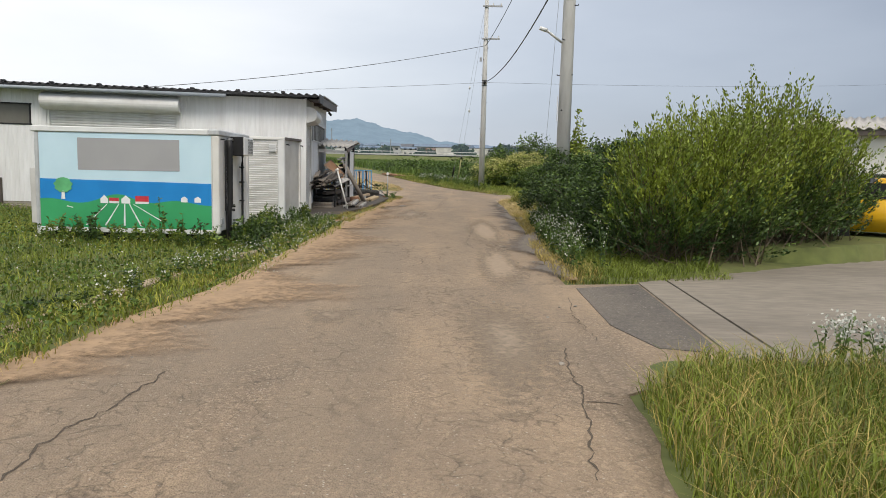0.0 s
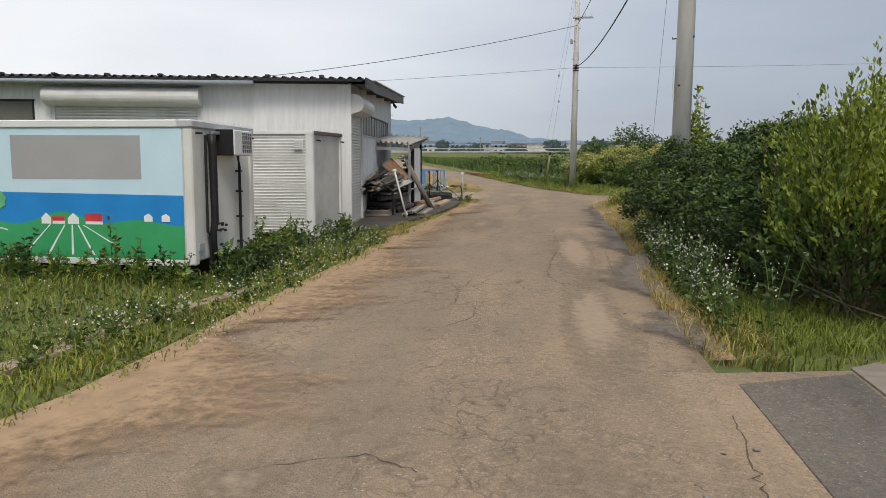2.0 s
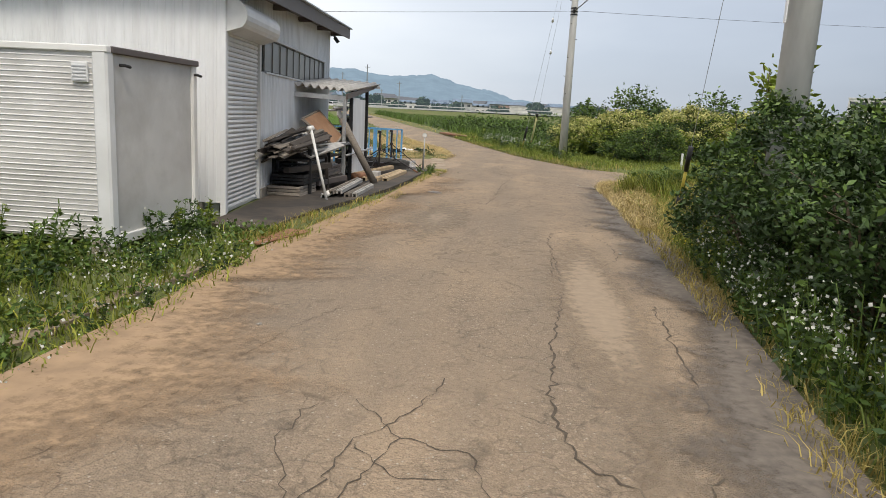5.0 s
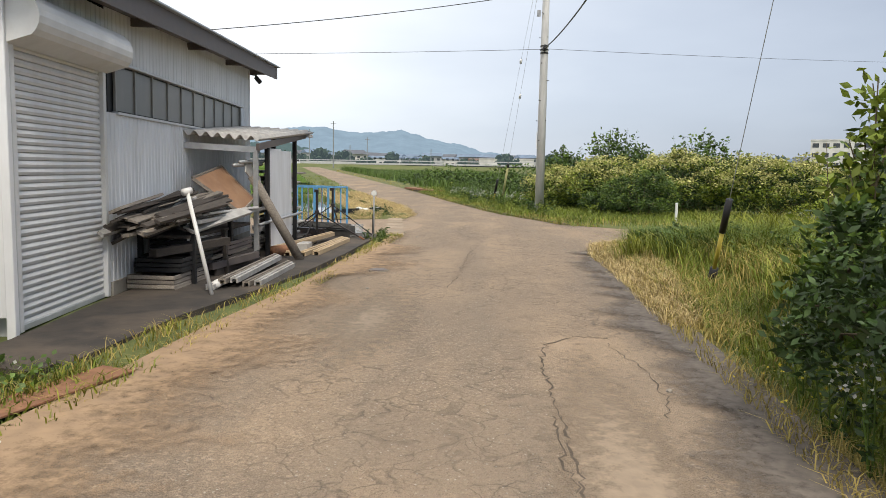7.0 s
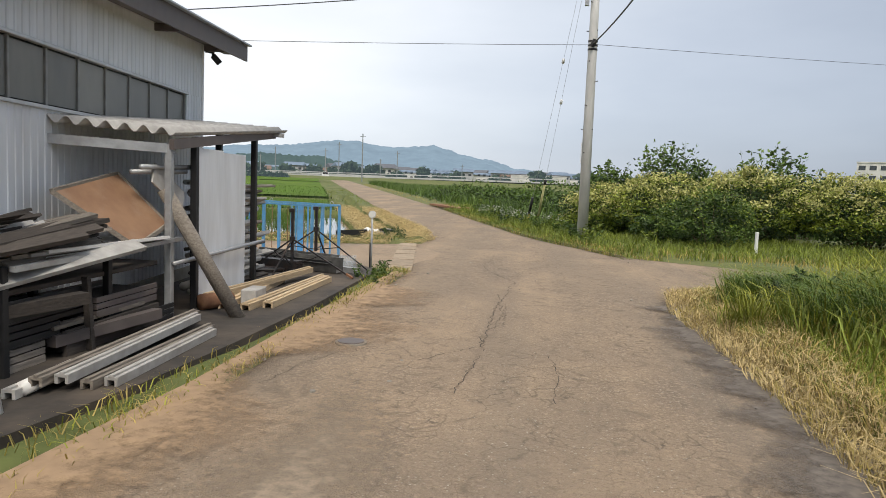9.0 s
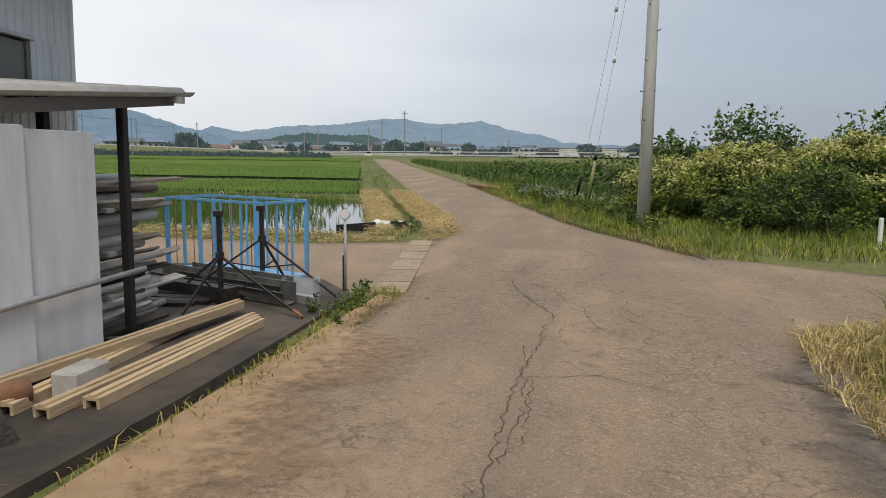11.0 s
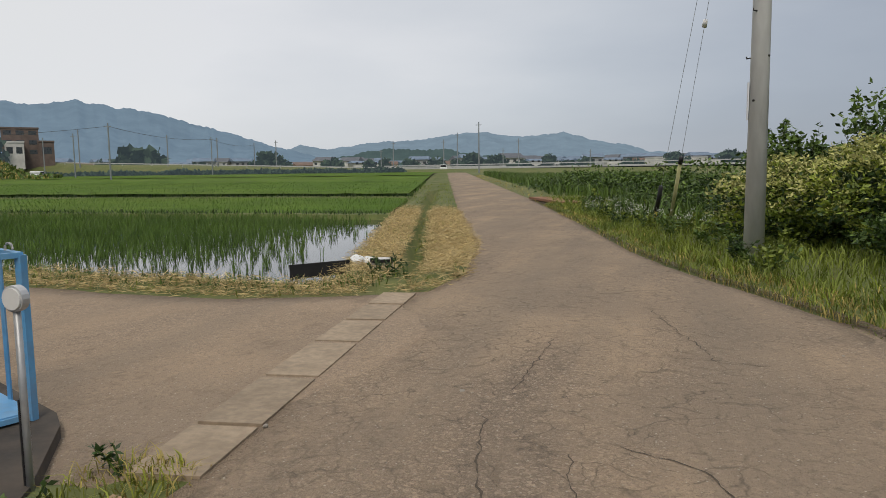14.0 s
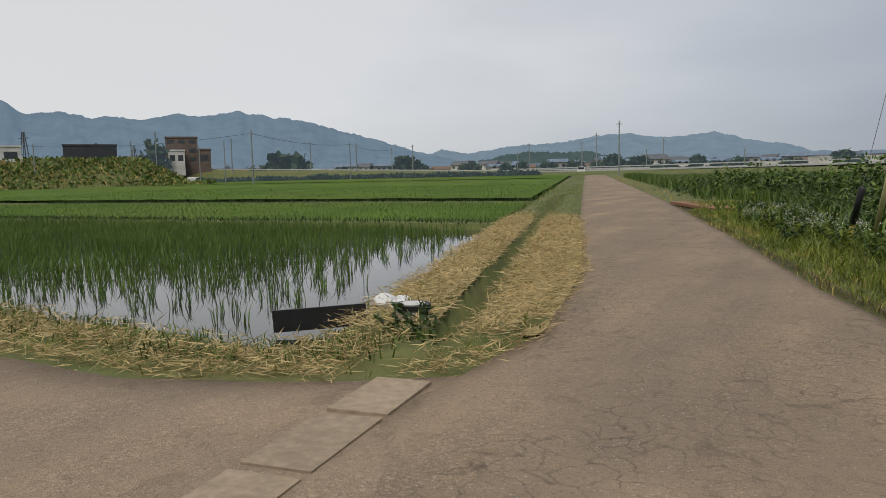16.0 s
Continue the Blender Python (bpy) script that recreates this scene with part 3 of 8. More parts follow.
def axis(stops):
    out = [stops[0][0]]
    for (a, _), (b, st) in zip(stops, stops[1:]):
        k = max(1, int(round((b - a) / st)))
        out += [a + (b - a) * i / k for i in range(1, k + 1)]
    return np.array(out)


gx = axis([(-4200, 0), (-600, 600), (-220, 40), (-95, 4), (-40, 5), (-14, 0.6), (9, 0.16), (20, 0.7), (100, 8), (600, 50), (4200, 600)])
gy = axis([(-3000, 0), (-200, 400), (-20, 20), (0, 0.8), (52, 0.16), (70, 0.6), (180, 3), (600, 40), (4400, 500)])
GX, GY = np.meshgrid(gx, gy)
GV = np.stack([GX, GY, ground_z(GX, GY)], -1).reshape(-1, 3)
nx, ny = len(gx), len(gy)
ii, jj = np.meshgrid(np.arange(nx - 1), np.arange(ny - 1))
i0 = (jj * nx + ii).ravel()
GF = np.stack([i0, i0 + 1, i0 + nx + 1, i0 + nx], 1).ravel()
ground = mesh_np("ground", GV, GF, np.arange(len(i0)) * 4, M_SOIL, smooth=True)
tagged(ground, "uneven earth with rough green and dry turf", "ground", kind="structure")


def ribbon(name, stations, across, material, label, z=0.0, crown=0.02):
    """A road as a strip with thickness: stations are (left point, right point)."""
    V, F, S = [], [], []
    n = across + 1
    for (l, r) in stations:
        for k in range(n):
            f = k / across
            x, y = l[0] + (r[0] - l[0]) * f, l[1] + (r[1] - l[1]) * f
            V.append((x, y, z + crown * 4 * f * (1 - f) - crown + 0.006 * noise.noise((x * 0.9, y * 0.9, 3.1)) + float(rise(y))))
    m = len(stations)
    for j in range(m - 1):
        for k in range(across):
            a = j * n + k
            F += [a, a + 1, a + n + 1, a + n]
    base = len(V)
    rim = [k for k in range(n)] + [j * n + n - 1 for j in range(1, m)] + [(m - 1) * n + k for k in range(n - 2, -1, -1)] + [j * n for j in range(m - 2, 0, -1)]
    for i in rim:
        V.append((V[i][0], V[i][1], V[i][2] - 0.06))
    for k in range(len(rim)):
        F += [rim[k], base + k, base + (k + 1) % len(rim), rim[(k + 1) % len(rim)]]
    ob = mesh_np(name, V, F, np.arange(len(F) // 4) * 4, material, smooth=False)
    return tagged(ob, label, "road", kind="structure")


def ragged(v, seed, amp=0.05):
    return amp * (noise.noise((v * 1.3, seed, 0)) + 0.6 * noise.noise((v * 4.1, seed, 5)))


ys = axis([(-12, 0), (45, 0.2), (80, 1.0), (195, 6)])
ribbon("road", [((float(road_l(y)) + ragged(y, 1.0), y), (float(road_r(y)) + ragged(y, 9.0), y)) for y in ys], 16, M_ROAD,
       "cracked grey-brown asphalt lane dusted with sand")
xs = axis([(1.5, 0), (12, 0.25), (60, 4)])
ribbon("road_side", [((x, float(SIDE_F(x)) + ragged(x, 3.0)), (x, float(SIDE_N(x)) + ragged(x, 4.0))) for x in xs], 10, M_ROAD,
       "cracked asphalt side road with sandy patches", z=-0.008)
FIELD_N = interp([(-60, 28), (-2.6, 28.3), (-2.2, 29.35), (-1.5, 29.6)])
xs = axis([(-60, 0), (-12, 4), (-1.5, 0.2)])
ribbon("road_field", [((x, float(FIELD_F(x)) + ragged(x, 6.0)), (x, float(FIELD_N(x)))) for x in xs], 10, M_DIRTROAD,
       "dusty brown concrete farm road between yard and paddy", z=-0.012)

# ---------------------------------------------------------------- pads, kerbs, drive
def pad(name, outline, z0, z1, material, label, category="pavement"):
    return tagged(part(name, prism(bmesh.new(), outline, z0, z1), material), label, category, kind="structure")


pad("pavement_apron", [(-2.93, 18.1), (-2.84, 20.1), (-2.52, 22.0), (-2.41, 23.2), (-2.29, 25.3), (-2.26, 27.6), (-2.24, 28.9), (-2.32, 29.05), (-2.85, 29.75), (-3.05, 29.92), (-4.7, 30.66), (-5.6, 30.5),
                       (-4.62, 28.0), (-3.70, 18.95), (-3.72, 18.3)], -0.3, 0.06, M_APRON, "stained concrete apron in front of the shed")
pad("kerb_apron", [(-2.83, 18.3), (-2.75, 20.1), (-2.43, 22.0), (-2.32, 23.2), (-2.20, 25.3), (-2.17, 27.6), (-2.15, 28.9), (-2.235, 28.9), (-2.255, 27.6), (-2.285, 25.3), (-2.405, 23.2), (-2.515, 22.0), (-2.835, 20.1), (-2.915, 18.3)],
    -0.3, 0.062, M_APRON, "low dark dirty concrete kerb along the apron", "kerb")
pad("pavement_patch", [(1.75, 9.05), (2.66, 9.42), (2.50, 6.35), (2.35, 6.05), (1.95, 6.15), (1.72, 7.0)], -0.1, -0.008, M_PATCH, "dark newer asphalt patch at the drive")
pad("pavement_mouth", [(1.30, 9.25), (2.80, 9.55), (2.62, 5.85), (2.0, 5.35), (1.25, 4.8)], -0.1, -0.0165, M_ROAD, "worn asphalt mouth of the drive")
pad("pavement_drive_edge", [(2.70, 9.55), (3.14, 9.85), (2.95, 5.80), (2.52, 5.85)], -0.1, 0.0, M_DRIVE, "pale concrete strip across the drive")
pad("pavement_drive", [(3.18, 9.87), (7.2, 12.3), (14, 16.2), (18, 9), (9, 5.6), (2.99, 5.78)], -0.1, -0.002, M_DRIVE, "pale dusty concrete drive with shade bands in its colour")
# overgrown kerb beside the lawn
for k, (a, b) in enumerate((((-4.2, 4.0), (-3.80, 5.9)), ((-3.79, 5.98), (-3.66, 7.8)), ((-3.65, 7.86), (-3.38, 10.1)), ((-3.36, 10.2), (-2.95, 12.2)), ((-2.94, 12.28), (-2.86, 14.4)), ((-2.86, 14.5), (-2.74, 16.0)))):
    tagged(part("kerb_verge", bar(bmesh.new(), (*a, -0.04), (*b, -0.04), 0.20, 0.17), M_SLAB), "overgrown concrete kerb block beside the lawn", "kerb", kind="structure")

# ---------------------------------------------------------------- shed (local: x along the front, y along the road)
SHED = pose(-3.78, 19.12, 0, 0, 0.5, 6)
shed = thing("shed", "long white corrugated-metal shed with a black roof", "shed", SHED)
LEN, DEEP, TOPF, TOPB = 14.0, 8.50, 3.13, 3.48
def roof_z(y): return TOPF + (TOPB - TOPF) * (y + 0.35) / (DEEP + 0.9)

def siding(name, o, a, length, z0, z1, nrm, mtl, pitch=0.11):
    """Ribbed wall cladding from o along a."""
    bm = bmesh.new()
    sheet(bm, ribs(length, pitch, 0.007), (((o[0], o[1], z0), a, nrm), ((o[0], o[1], z1), a, nrm)), 0.012)
    return part(name, bm, mtl, shed)

# front: shutter bay between x -6.55 and -3.30, window at the far end
siding("front_cladding", (-3.28, 0), (1, 0, 0), 3.28, 0.20, TOPF, (0, -1, 0), M_WHITE)
siding("front_cladding", (-14.0, 0), (1, 0, 0), 7.42, 0.20, 2.18, (0, -1, 0), M_WHITE)
siding("front_cladding", (-14.0, 0), (1, 0, 0), 7.42, 2.72, TOPF, (0, -1, 0), M_WHITE)
siding("front_cladding", (-6.95, 0), (1, 0, 0), 0.37, 2.18, 2.72, (0, -1, 0), M_WHITE)
siding("front_cladding", (-6.58, 0), (1, 0, 0), 3.30, 2.62, TOPF, (0, -1, 0), M_WHITE)
# side wall
siding("side_cladding", (0, 0.0), (0, 1, 0), 0.07, 0.20, roof_z(0), (1, 0, 0), M_SIDEW)
siding("side_cladding", (0, 0.07), (0, 1, 0), 1.83, 2.56, roof_z(0.1), (1, 0, 0), M_SIDEW)
siding("side_cladding", (0, 1.90), (0, 1, 0), DEEP - 1.90, 0.20, 2.07, (1, 0, 0), M_SIDEW)
siding("side_cladding", (0, 7.88), (0, 1, 0), DEEP - 7.88, 2.07, 2.64, (1, 0, 0), M_SIDEW)
siding("side_cladding", (0, 1.90), (0, 1, 0), DEEP - 1.90, 2.64, roof_z(1.9), (1, 0, 0), M_SIDEW)
bm = bmesh.new()
vs = [bm.verts.new(p) for p in ((0.002, 1.90, roof_z(1.9)), (0.002, DEEP, roof_z(1.9)), (0.002, DEEP, roof_z(DEEP)), (-0.02, 1.90, roof_z(1.9)), (-0.02, DEEP, roof_z(1.9)), (-0.02, DEEP, roof_z(DEEP)))]
for f in ((0, 1, 2), (5, 4, 3), (0, 3, 4, 1), (1, 4, 5, 2), (2, 5, 3, 0)): bm.faces.new([vs[i] for i in f])
part("side_gable", bm, M_SIDEW, shed)
part("back_wall", box(bmesh.new(), -LEN, DEEP, 0, 0.0, DEEP + 0.06, TOPB - 0.02), M_SIDEW, shed)
part("end_wall", box(bmesh.new(), -LEN - 0.06, 0, 0, -LEN, DEEP, TOPF), M_SIDEW, shed)
part("inner_lining", box(bmesh.new(), -LEN + 0.1, 0.10, 0.0, -0.10, 0.16, TOPF - 0.05), M_SIDEW, shed)
part("inner_lining", box(bmesh.new(), -0.16, 0.2, 0.0, -0.10, DEEP - 0.1, TOPF - 0.05), M_SIDEW, shed)
part("footing", box(bmesh.new(), -LEN, -0.005, -0.2, -0.30, 0.08, 0.20), M_CONC, shed)
part("footing", box(bmesh.new(), -0.08, 1.92, -0.2, 0.03, DEEP, 0.20, 0.004), M_CONC, shed, "grey concrete footing")
for x0, y0, x1, y1, z0, z1 in ((-0.045, -0.03, 0.032, 0.035, 0.0, TOPF), (-0.03, DEEP - 0.03, 0.03, DEEP + 0.03, 0.0, TOPB - 0.06)):
    part("corner_trim", box(bmesh.new(), x0, y0, z0, x1, y1, z1, 0.006), M_WHITE, shed)
# roof: corrugated sheet, waves seen at the front eave
roof = part("roof", sheet(bmesh.new(), wave(LEN + 0.55, 0.20, 0.075), (((-LEN - 0.2, -0.42, TOPF + 0.06), (1, 0, 0), (0, 0, 1)), ((-LEN - 0.2, DEEP + 1.05, TOPB + 0.10), (1, 0, 0), (0, 0, 1))), 0.008), M_ROOF, shed, "black corrugated sheets", True)
for k in range(12):
    part("roof_clip", box(bmesh.new(), -0.6 - k * 1.15, -0.36, TOPF + 0.09, -0.50 - k * 1.15, -0.24, TOPF + 0.14, 0.01), M_ROOF, roof)
part("eave_board", box(bmesh.new(), -LEN, -0.05, TOPF - 0.02, -0.02, 0.02, TOPF + 0.04), M_ROOF, shed)
part("eave_flashing", box(bmesh.new(), -LEN - 0.2, -0.40, TOPF + 0.005, 0.33, -0.37, TOPF + 0.055), M_ROOF, shed)
gut = bmesh.new()
tube(gut, [(-LEN, -0.36, TOPF - 0.035), (-2.0, -0.36, TOPF - 0.035)], 0.055, 10)
part("gutter", gut, M_GUTTER, shed, "blue-grey rain gutter", True)
part("fascia", bar(bmesh.new(), (0.36, 0.95, roof_z(0.95) - 0.02), (0.36, DEEP + 1.05, roof_z(DEEP + 1.05) - 0.01), 0.03, 0.24), M_FASCIA, shed, "brown sheet-metal fascia")
part("fascia", bar(bmesh.new(), (0.40, -0.40, roof_z(-0.4) - 0.02), (0.40, 0.90, roof_z(0.9) - 0.02), 0.03, 0.22), M_ROOF, shed, "black sheet-metal fascia")
part("fascia_cap", bar(bmesh.new(), (0.39, 0.95, roof_z(0.95) + 0.11), (0.39, DEEP + 1.07, roof_z(DEEP + 1.05) + 0.12), 0.10, 0.02), M_GUTTER, shed)
part("soffit", bar(bmesh.new(), (0.19, 0.0, roof_z(0) - 0.03), (0.19, DEEP + 1.0, roof_z(DEEP + 1.0) - 0.03), 0.34, 0.015), M_FASCIA, shed)
for y in (2.6, 4.7, 6.8, 8.5):
    part("purlin_end", box(bmesh.new(), 0.0, y, roof_z(y) - 0.13, 0.33, y + 0.05, roof_z(y) - 0.04), M_FASCIA, shed)
lamp = bmesh.new(); tube(lamp, [(0.05, DEEP + 0.03, 3.34), (0.12, DEEP + 0.14, 3.34), (0.12, DEEP + 0.14, 3.25)], 0.03, 8); tube(lamp, [(0.12, DEEP + 0.14, 3.29), (0.20, DEEP + 0.20, 3.19)], 0.045, 10)
part("eave_lamp", lamp, M_BLACK, shed, "small black lamp under the eave")

# shutters
def shutter(x0, length, z1, along, face, pitch=0.066):
    """A roller shutter with its slats, box and guides, on the front ('x') or the side ('y')."""
    def p(s, d, z): return (x0 + s, -d, z) if along == "x" else (d, x0 + s, z)
    def pb(bm, s0, d0, z0, s1, d1, z1, bev=0.0):
        a, b = p(s0, d0, z0), p(s1, d1, z1)
        return box(bm, min(a[0], b[0]), min(a[1], b[1]), z0, max(a[0], b[0]), max(a[1], b[1]), z1, bev)
    door = part("roller_shutter", pb(bmesh.new(), 0, -0.07, 0.05, length, -0.05, z1), M_SHUT, shed, "closed white steel roller shutter")
    z, me = 0.07, None
    while z < z1 - 0.05:
        if me is None:
            bm = bmesh.new()
            prof = [(0.0, -0.044), (0.006, -0.044), (0.011, -0.030), (pitch * 0.55, -0.022), (pitch, -0.032)]
            rows = [[bm.verts.new(p(s, d, h)) for h, d in prof] for s in (0.0, length)]
            for i in range(4):
                bm.faces.new((rows[0][i], rows[1][i], rows[1][i + 1], rows[0][i + 1]))
            bmesh.ops.recalc_face_normals(bm, faces=bm.faces)
            first = part("slat", bm, M_SHUT, door); me = first.data
            first.location.z = z
        else:
            o = new("slat", me); o.parent = door; o.location.z = z
        z += pitch
    part("guide_rail", pb(bmesh.new(), -0.07, -0.05, 0.05, 0.0, 0.02, z1, 0.005), M_SHUT, door)
    part("guide_rail", pb(bmesh.new(), length, -0.05, 0.05, length + 0.07, 0.02, z1, 0.005), M_SHUT, door)
    part("bottom_bar", pb(bmesh.new(), 0, -0.05, 0.045, length, -0.015, 0.10, 0.004), M_TRIM, door)
    bm = bmesh.new()
    r, zc = 0.205, z1 + 0.20
    prof = [(-0.02, zc + r), (0.10, zc + r)] + [(0.10 + r * math.sin(a), zc + r * math.cos(a)) for a in np.linspace(0.15, 2.4, 9)] + [(0.03, z1 - 0.02), (-0.02, z1 - 0.02)]
    rows = [[bm.verts.new(p(s, d, z)) for d, z in prof] for s in (-0.13, length + (0.13 if along == "x" else 0.10))]
    for i in range(len(prof)):
        j = (i + 1) % len(prof)
        bm.faces.new((rows[0][i], rows[1][i], rows[1][j], rows[0][j]))
    bm.faces.new(rows[0]); bm.faces.new(rows[1][::-1])
    bmesh.ops.recalc_face_normals(bm, faces=bm.faces)
    part("shutter_box", bm, M_SHUT, door, "rounded sheet-metal shutter housing", False)
    return door

shutter(0.13, 1.68, 2.50, "y", 1)
shutter(-6.50, 3.16, 2.60, "x", 1)
# window strip on the side
win = part("window_strip", box(bmesh.new(), -0.06, 2.06, 2.07, -0.045, 7.88, 2.64), M_BLACK, shed)
for k in range(10):
    y0 = 2.22 + k * 0.566
    part("pane", box(bmesh.new(), -0.035, y0, 2.11, -0.025, y0 + 0.525, 2.60), M_PANE, win)
    part("mullion", box(bmesh.new(), -0.04, y0 - 0.032, 2.09, -0.008, y0, 2.62, 0.004), M_MULL, win)
part("mullion", box(bmesh.new(), -0.04, 7.85, 2.09, -0.004, 7.885, 2.62, 0.004), M_MULL, win)
part("sill", box(bmesh.new(), -0.04, 2.14, 2.055, 0.04, 7.92, 2.09, 0.005), M_TRIM, win)
part("lintel", box(bmesh.new(), -0.04, 2.14, 2.62, 0.035, 7.92, 2.655, 0.005), M_TRIM, win)
fw = part("window_front", box(bmesh.new(), -14.0, 0.02, 2.18, -6.95, 0.05, 2.72), M_PANE, shed, "dark sliding window")
for x in (-14.0, -12.2, -10.4, -8.7, -7.0):
    part("window_frame", box(bmesh.new(), x, -0.02, 2.18, x + 0.05, 0.02, 2.72, 0.004), M_BLACK, fw)
for z in (2.17, 2.69):
    part("window_frame", box(bmesh.new(), -14.0, -0.03, z, -6.93, 0.02, z + 0.035, 0.004), M_BLACK, fw)
for k in range(7):
    part("skirting_board", box(bmesh.new(), -14 + k * 0.9, -0.06, 0.15, -13.12 + k * 0.9, -0.02, 0.80, 0.006), M_DARKWOOD, shed, "weathered dark timber board")
tagged(part("timber_beam", box(bmesh.new(), -13.6, 17.85, 0.0, -8.4, 18.02, 0.20, 0.01), M_WOODG), "weathered timber beam lying before the shed", "beam")

# ---------------------------------------------------------------- painted refrigerator box
X0, X1, Y0, Y1, Z0, Z1 = -6.95, -3.88, 12.12, 13.95, 0.27, 1.97
trailer = thing("truck_box", "old white truck box painted with a lakeside mural", "truck box", pose(0, -0.02, 0.213, -1.0))
part("body", box(bmesh.new(), X0, Y0, Z0, X1, Y1, Z1, 0.02), M_BOXSIDE, trailer)
part("underframe", box(bmesh.new(), X0 + 0.1, Y0 + 0.08, 0.02, X1 - 0.1, Y1 - 0.1, Z0), M_BLACK, trailer)
part("roof_rail", box(bmesh.new(), X0 - 0.10, Y0 - 0.03, Z1 - 0.05, X1 - 0.16, Y1 + 0.03, Z1 + 0.045, 0.012), M_BOXW, trailer, "white roof rail")
part("roof_rail", box(bmesh.new(), X1 - 0.16, Y0 - 0.035, Z1 - 0.055, X1 + 0.035, Y1 + 0.035, Z1 + 0.05, 0.02), M_TRIM, trailer, "grey aluminium roof corner")
part("corner_post", box(bmesh.new(), X1 - 0.10, Y0 - 0.022, Z0 - 0.04, X1 + 0.025, Y0 + 0.10, Z1 - 0.055, 0.018), M_BOXSIDE, trailer)
part("corner_post", box(bmesh.new(), X1 - 0.05, Y1 - 0.10, Z0 - 0.04, X1 + 0.025, Y1 + 0.02, Z1 - 0.055, 0.018), M_BOXSIDE, trailer)
part("corner_post", box(bmesh.new(), X0 - 0.06, Y0 - 0.015, Z0 - 0.1, X0 + 0.015, Y0 + 0.09, Z1 - 0.05, 0.015), M_TRIM, trailer)
part("bottom_rail", box(bmesh.new(), X0, Y0 - 0.02, Z0 - 0.05, X1 - 0.10, Y0 + 0.05, Z0 + 0.035, 0.006), M_BOXW, trailer)
MF = Y0 - 0.004

def flat(name, pts, material, level, parent, label=""):
    bm = bmesh.new()
    y = MF - 0.004 * level
    a = [bm.verts.new((x, y, z)) for x, z in pts]; b = [bm.verts.new((x, y + 0.0035, z)) for x, z in pts]
    bm.faces.new(a); bm.faces.new(b[::-1])
    for i in range(len(pts)):
        j = (i + 1) % len(pts)
        bm.faces.new((a[i], b[i], b[j], a[j]))
    bmesh.ops.recalc_face_normals(bm, faces=bm.faces)
    return part(name, bm, material, parent, label)

MX0, MX1 = X0 + 0.02, X1 - 0.11
mural = flat("mural", [(MX0, Z0 + 0.03), (MX1, Z0 + 0.03), (MX1, Z1 - 0.055), (MX0, Z1 - 0.055)], M_SKYB, 1, trailer, "painted lake landscape in blue and green")
flat("lake", [(MX0, 0.6), (MX1, 0.6), (MX1, 1.095), (MX0, 1.125)], M_LAKE, 2, mural)
hill = [(MX0 + (MX1 - MX0) * k / 40, 0.755 + 0.035 * math.sin(k * 0.42 + 0.8) + 0.10 * math.exp(-((k - 19) / 5.0) ** 2)) for k in range(41)]
flat("green_hill", [(MX0, Z0 + 0.03), (MX1, Z0 + 0.03)] + hill[::-1], M_HILL, 3, mural)
flat("tree_crown", [(-6.53 + 0.155 * (1 + 0.1 * math.sin(9 * a)) * math.cos(a), 1.02 + 0.13 * math.sin(a)) for a in np.linspace(0, 2 * math.pi, 40)[:-1]], M_HILL2, 4, mural)
flat("tree_trunk", [(-6.565, 0.78), (-6.50, 0.78), (-6.51, 0.92), (-6.555, 0.92)], M_MWHITE, 4, mural)
flat("white_stroke", [(-6.48, 0.655), (-6.37, 0.63), (-6.37, 0.645), (-6.47, 0.67)], M_MWHITE, 4, mural)
# flat grey panel added where the mural is blurred out
flat("blurred_panel", [(-6.27, 1.285), (-4.53, 1.295), (-4.53, 1.825), (-6.27, 1.83)], M_MGREY, 2, mural)
for cx, w in ((-5.83, 0.13), (-5.46, 0.15)):
    flat("painted_house", [(cx - w / 2, 0.725), (cx + w / 2, 0.725), (cx + w / 2, 0.80), (cx, 0.865), (cx - w / 2, 0.80)], M_MWHITE, 4, mural)
for cx, w, h in ((-5.66, 0.17, 0.09), (-5.18, 0.23, 0.13)):
    flat("painted_house", [(cx - w / 2, 0.725), (cx + w / 2, 0.725), (cx + w / 2, 0.725 + h), (cx - w / 2, 0.725 + h)], M_MWHITE, 4, mural)
    flat("painted_roof", [(cx - w / 2, 0.765), (cx + w / 2, 0.765), (cx + w / 2, 0.73 + h), (cx - w / 2, 0.73 + h)], M_MRED, 5, mural)
for cx in (-4.45, -4.22):
    flat("painted_house", [(cx - 0.06, 0.77), (cx + 0.05, 0.77), (cx + 0.05, 0.83), (cx, 0.87), (cx - 0.06, 0.84)], M_MWHITE, 4, mural)
for xa, xb in ((-5.78, -6.15), (-5.58, -5.82), (-5.48, -5.49), (-5.40, -5.20), (-5.33, -4.82)):
    zb = 0.34 if abs(xa - xb) < 0.4 else 0.42
    flat("painted_path", [(xa - 0.008, 0.715), (xa + 0.008, 0.715), (xb + 0.016, zb), (xb - 0.016, zb)], M_MWHITE, 4, mural)
# equipment on its end wall
ac = part("cooling_unit", box(bmesh.new(), X1 + 0.005, 12.78, 1.60, X1 + 0.27, 13.36, 1.93, 0.012), M_BOXW, trailer, "white cooling unit with a black grille")
part("unit_cover", box(bmesh.new(), X1 + 0.003, 12.765, 1.595, X1 + 0.255, 12.80, 1.935, 0.01), M_BLACK, ac)
part("fan_recess", box(bmesh.new(), X1 + 0.262, 13.00, 1.64, X1 + 0.274, 13.32, 1.90), M_BLACK, ac)
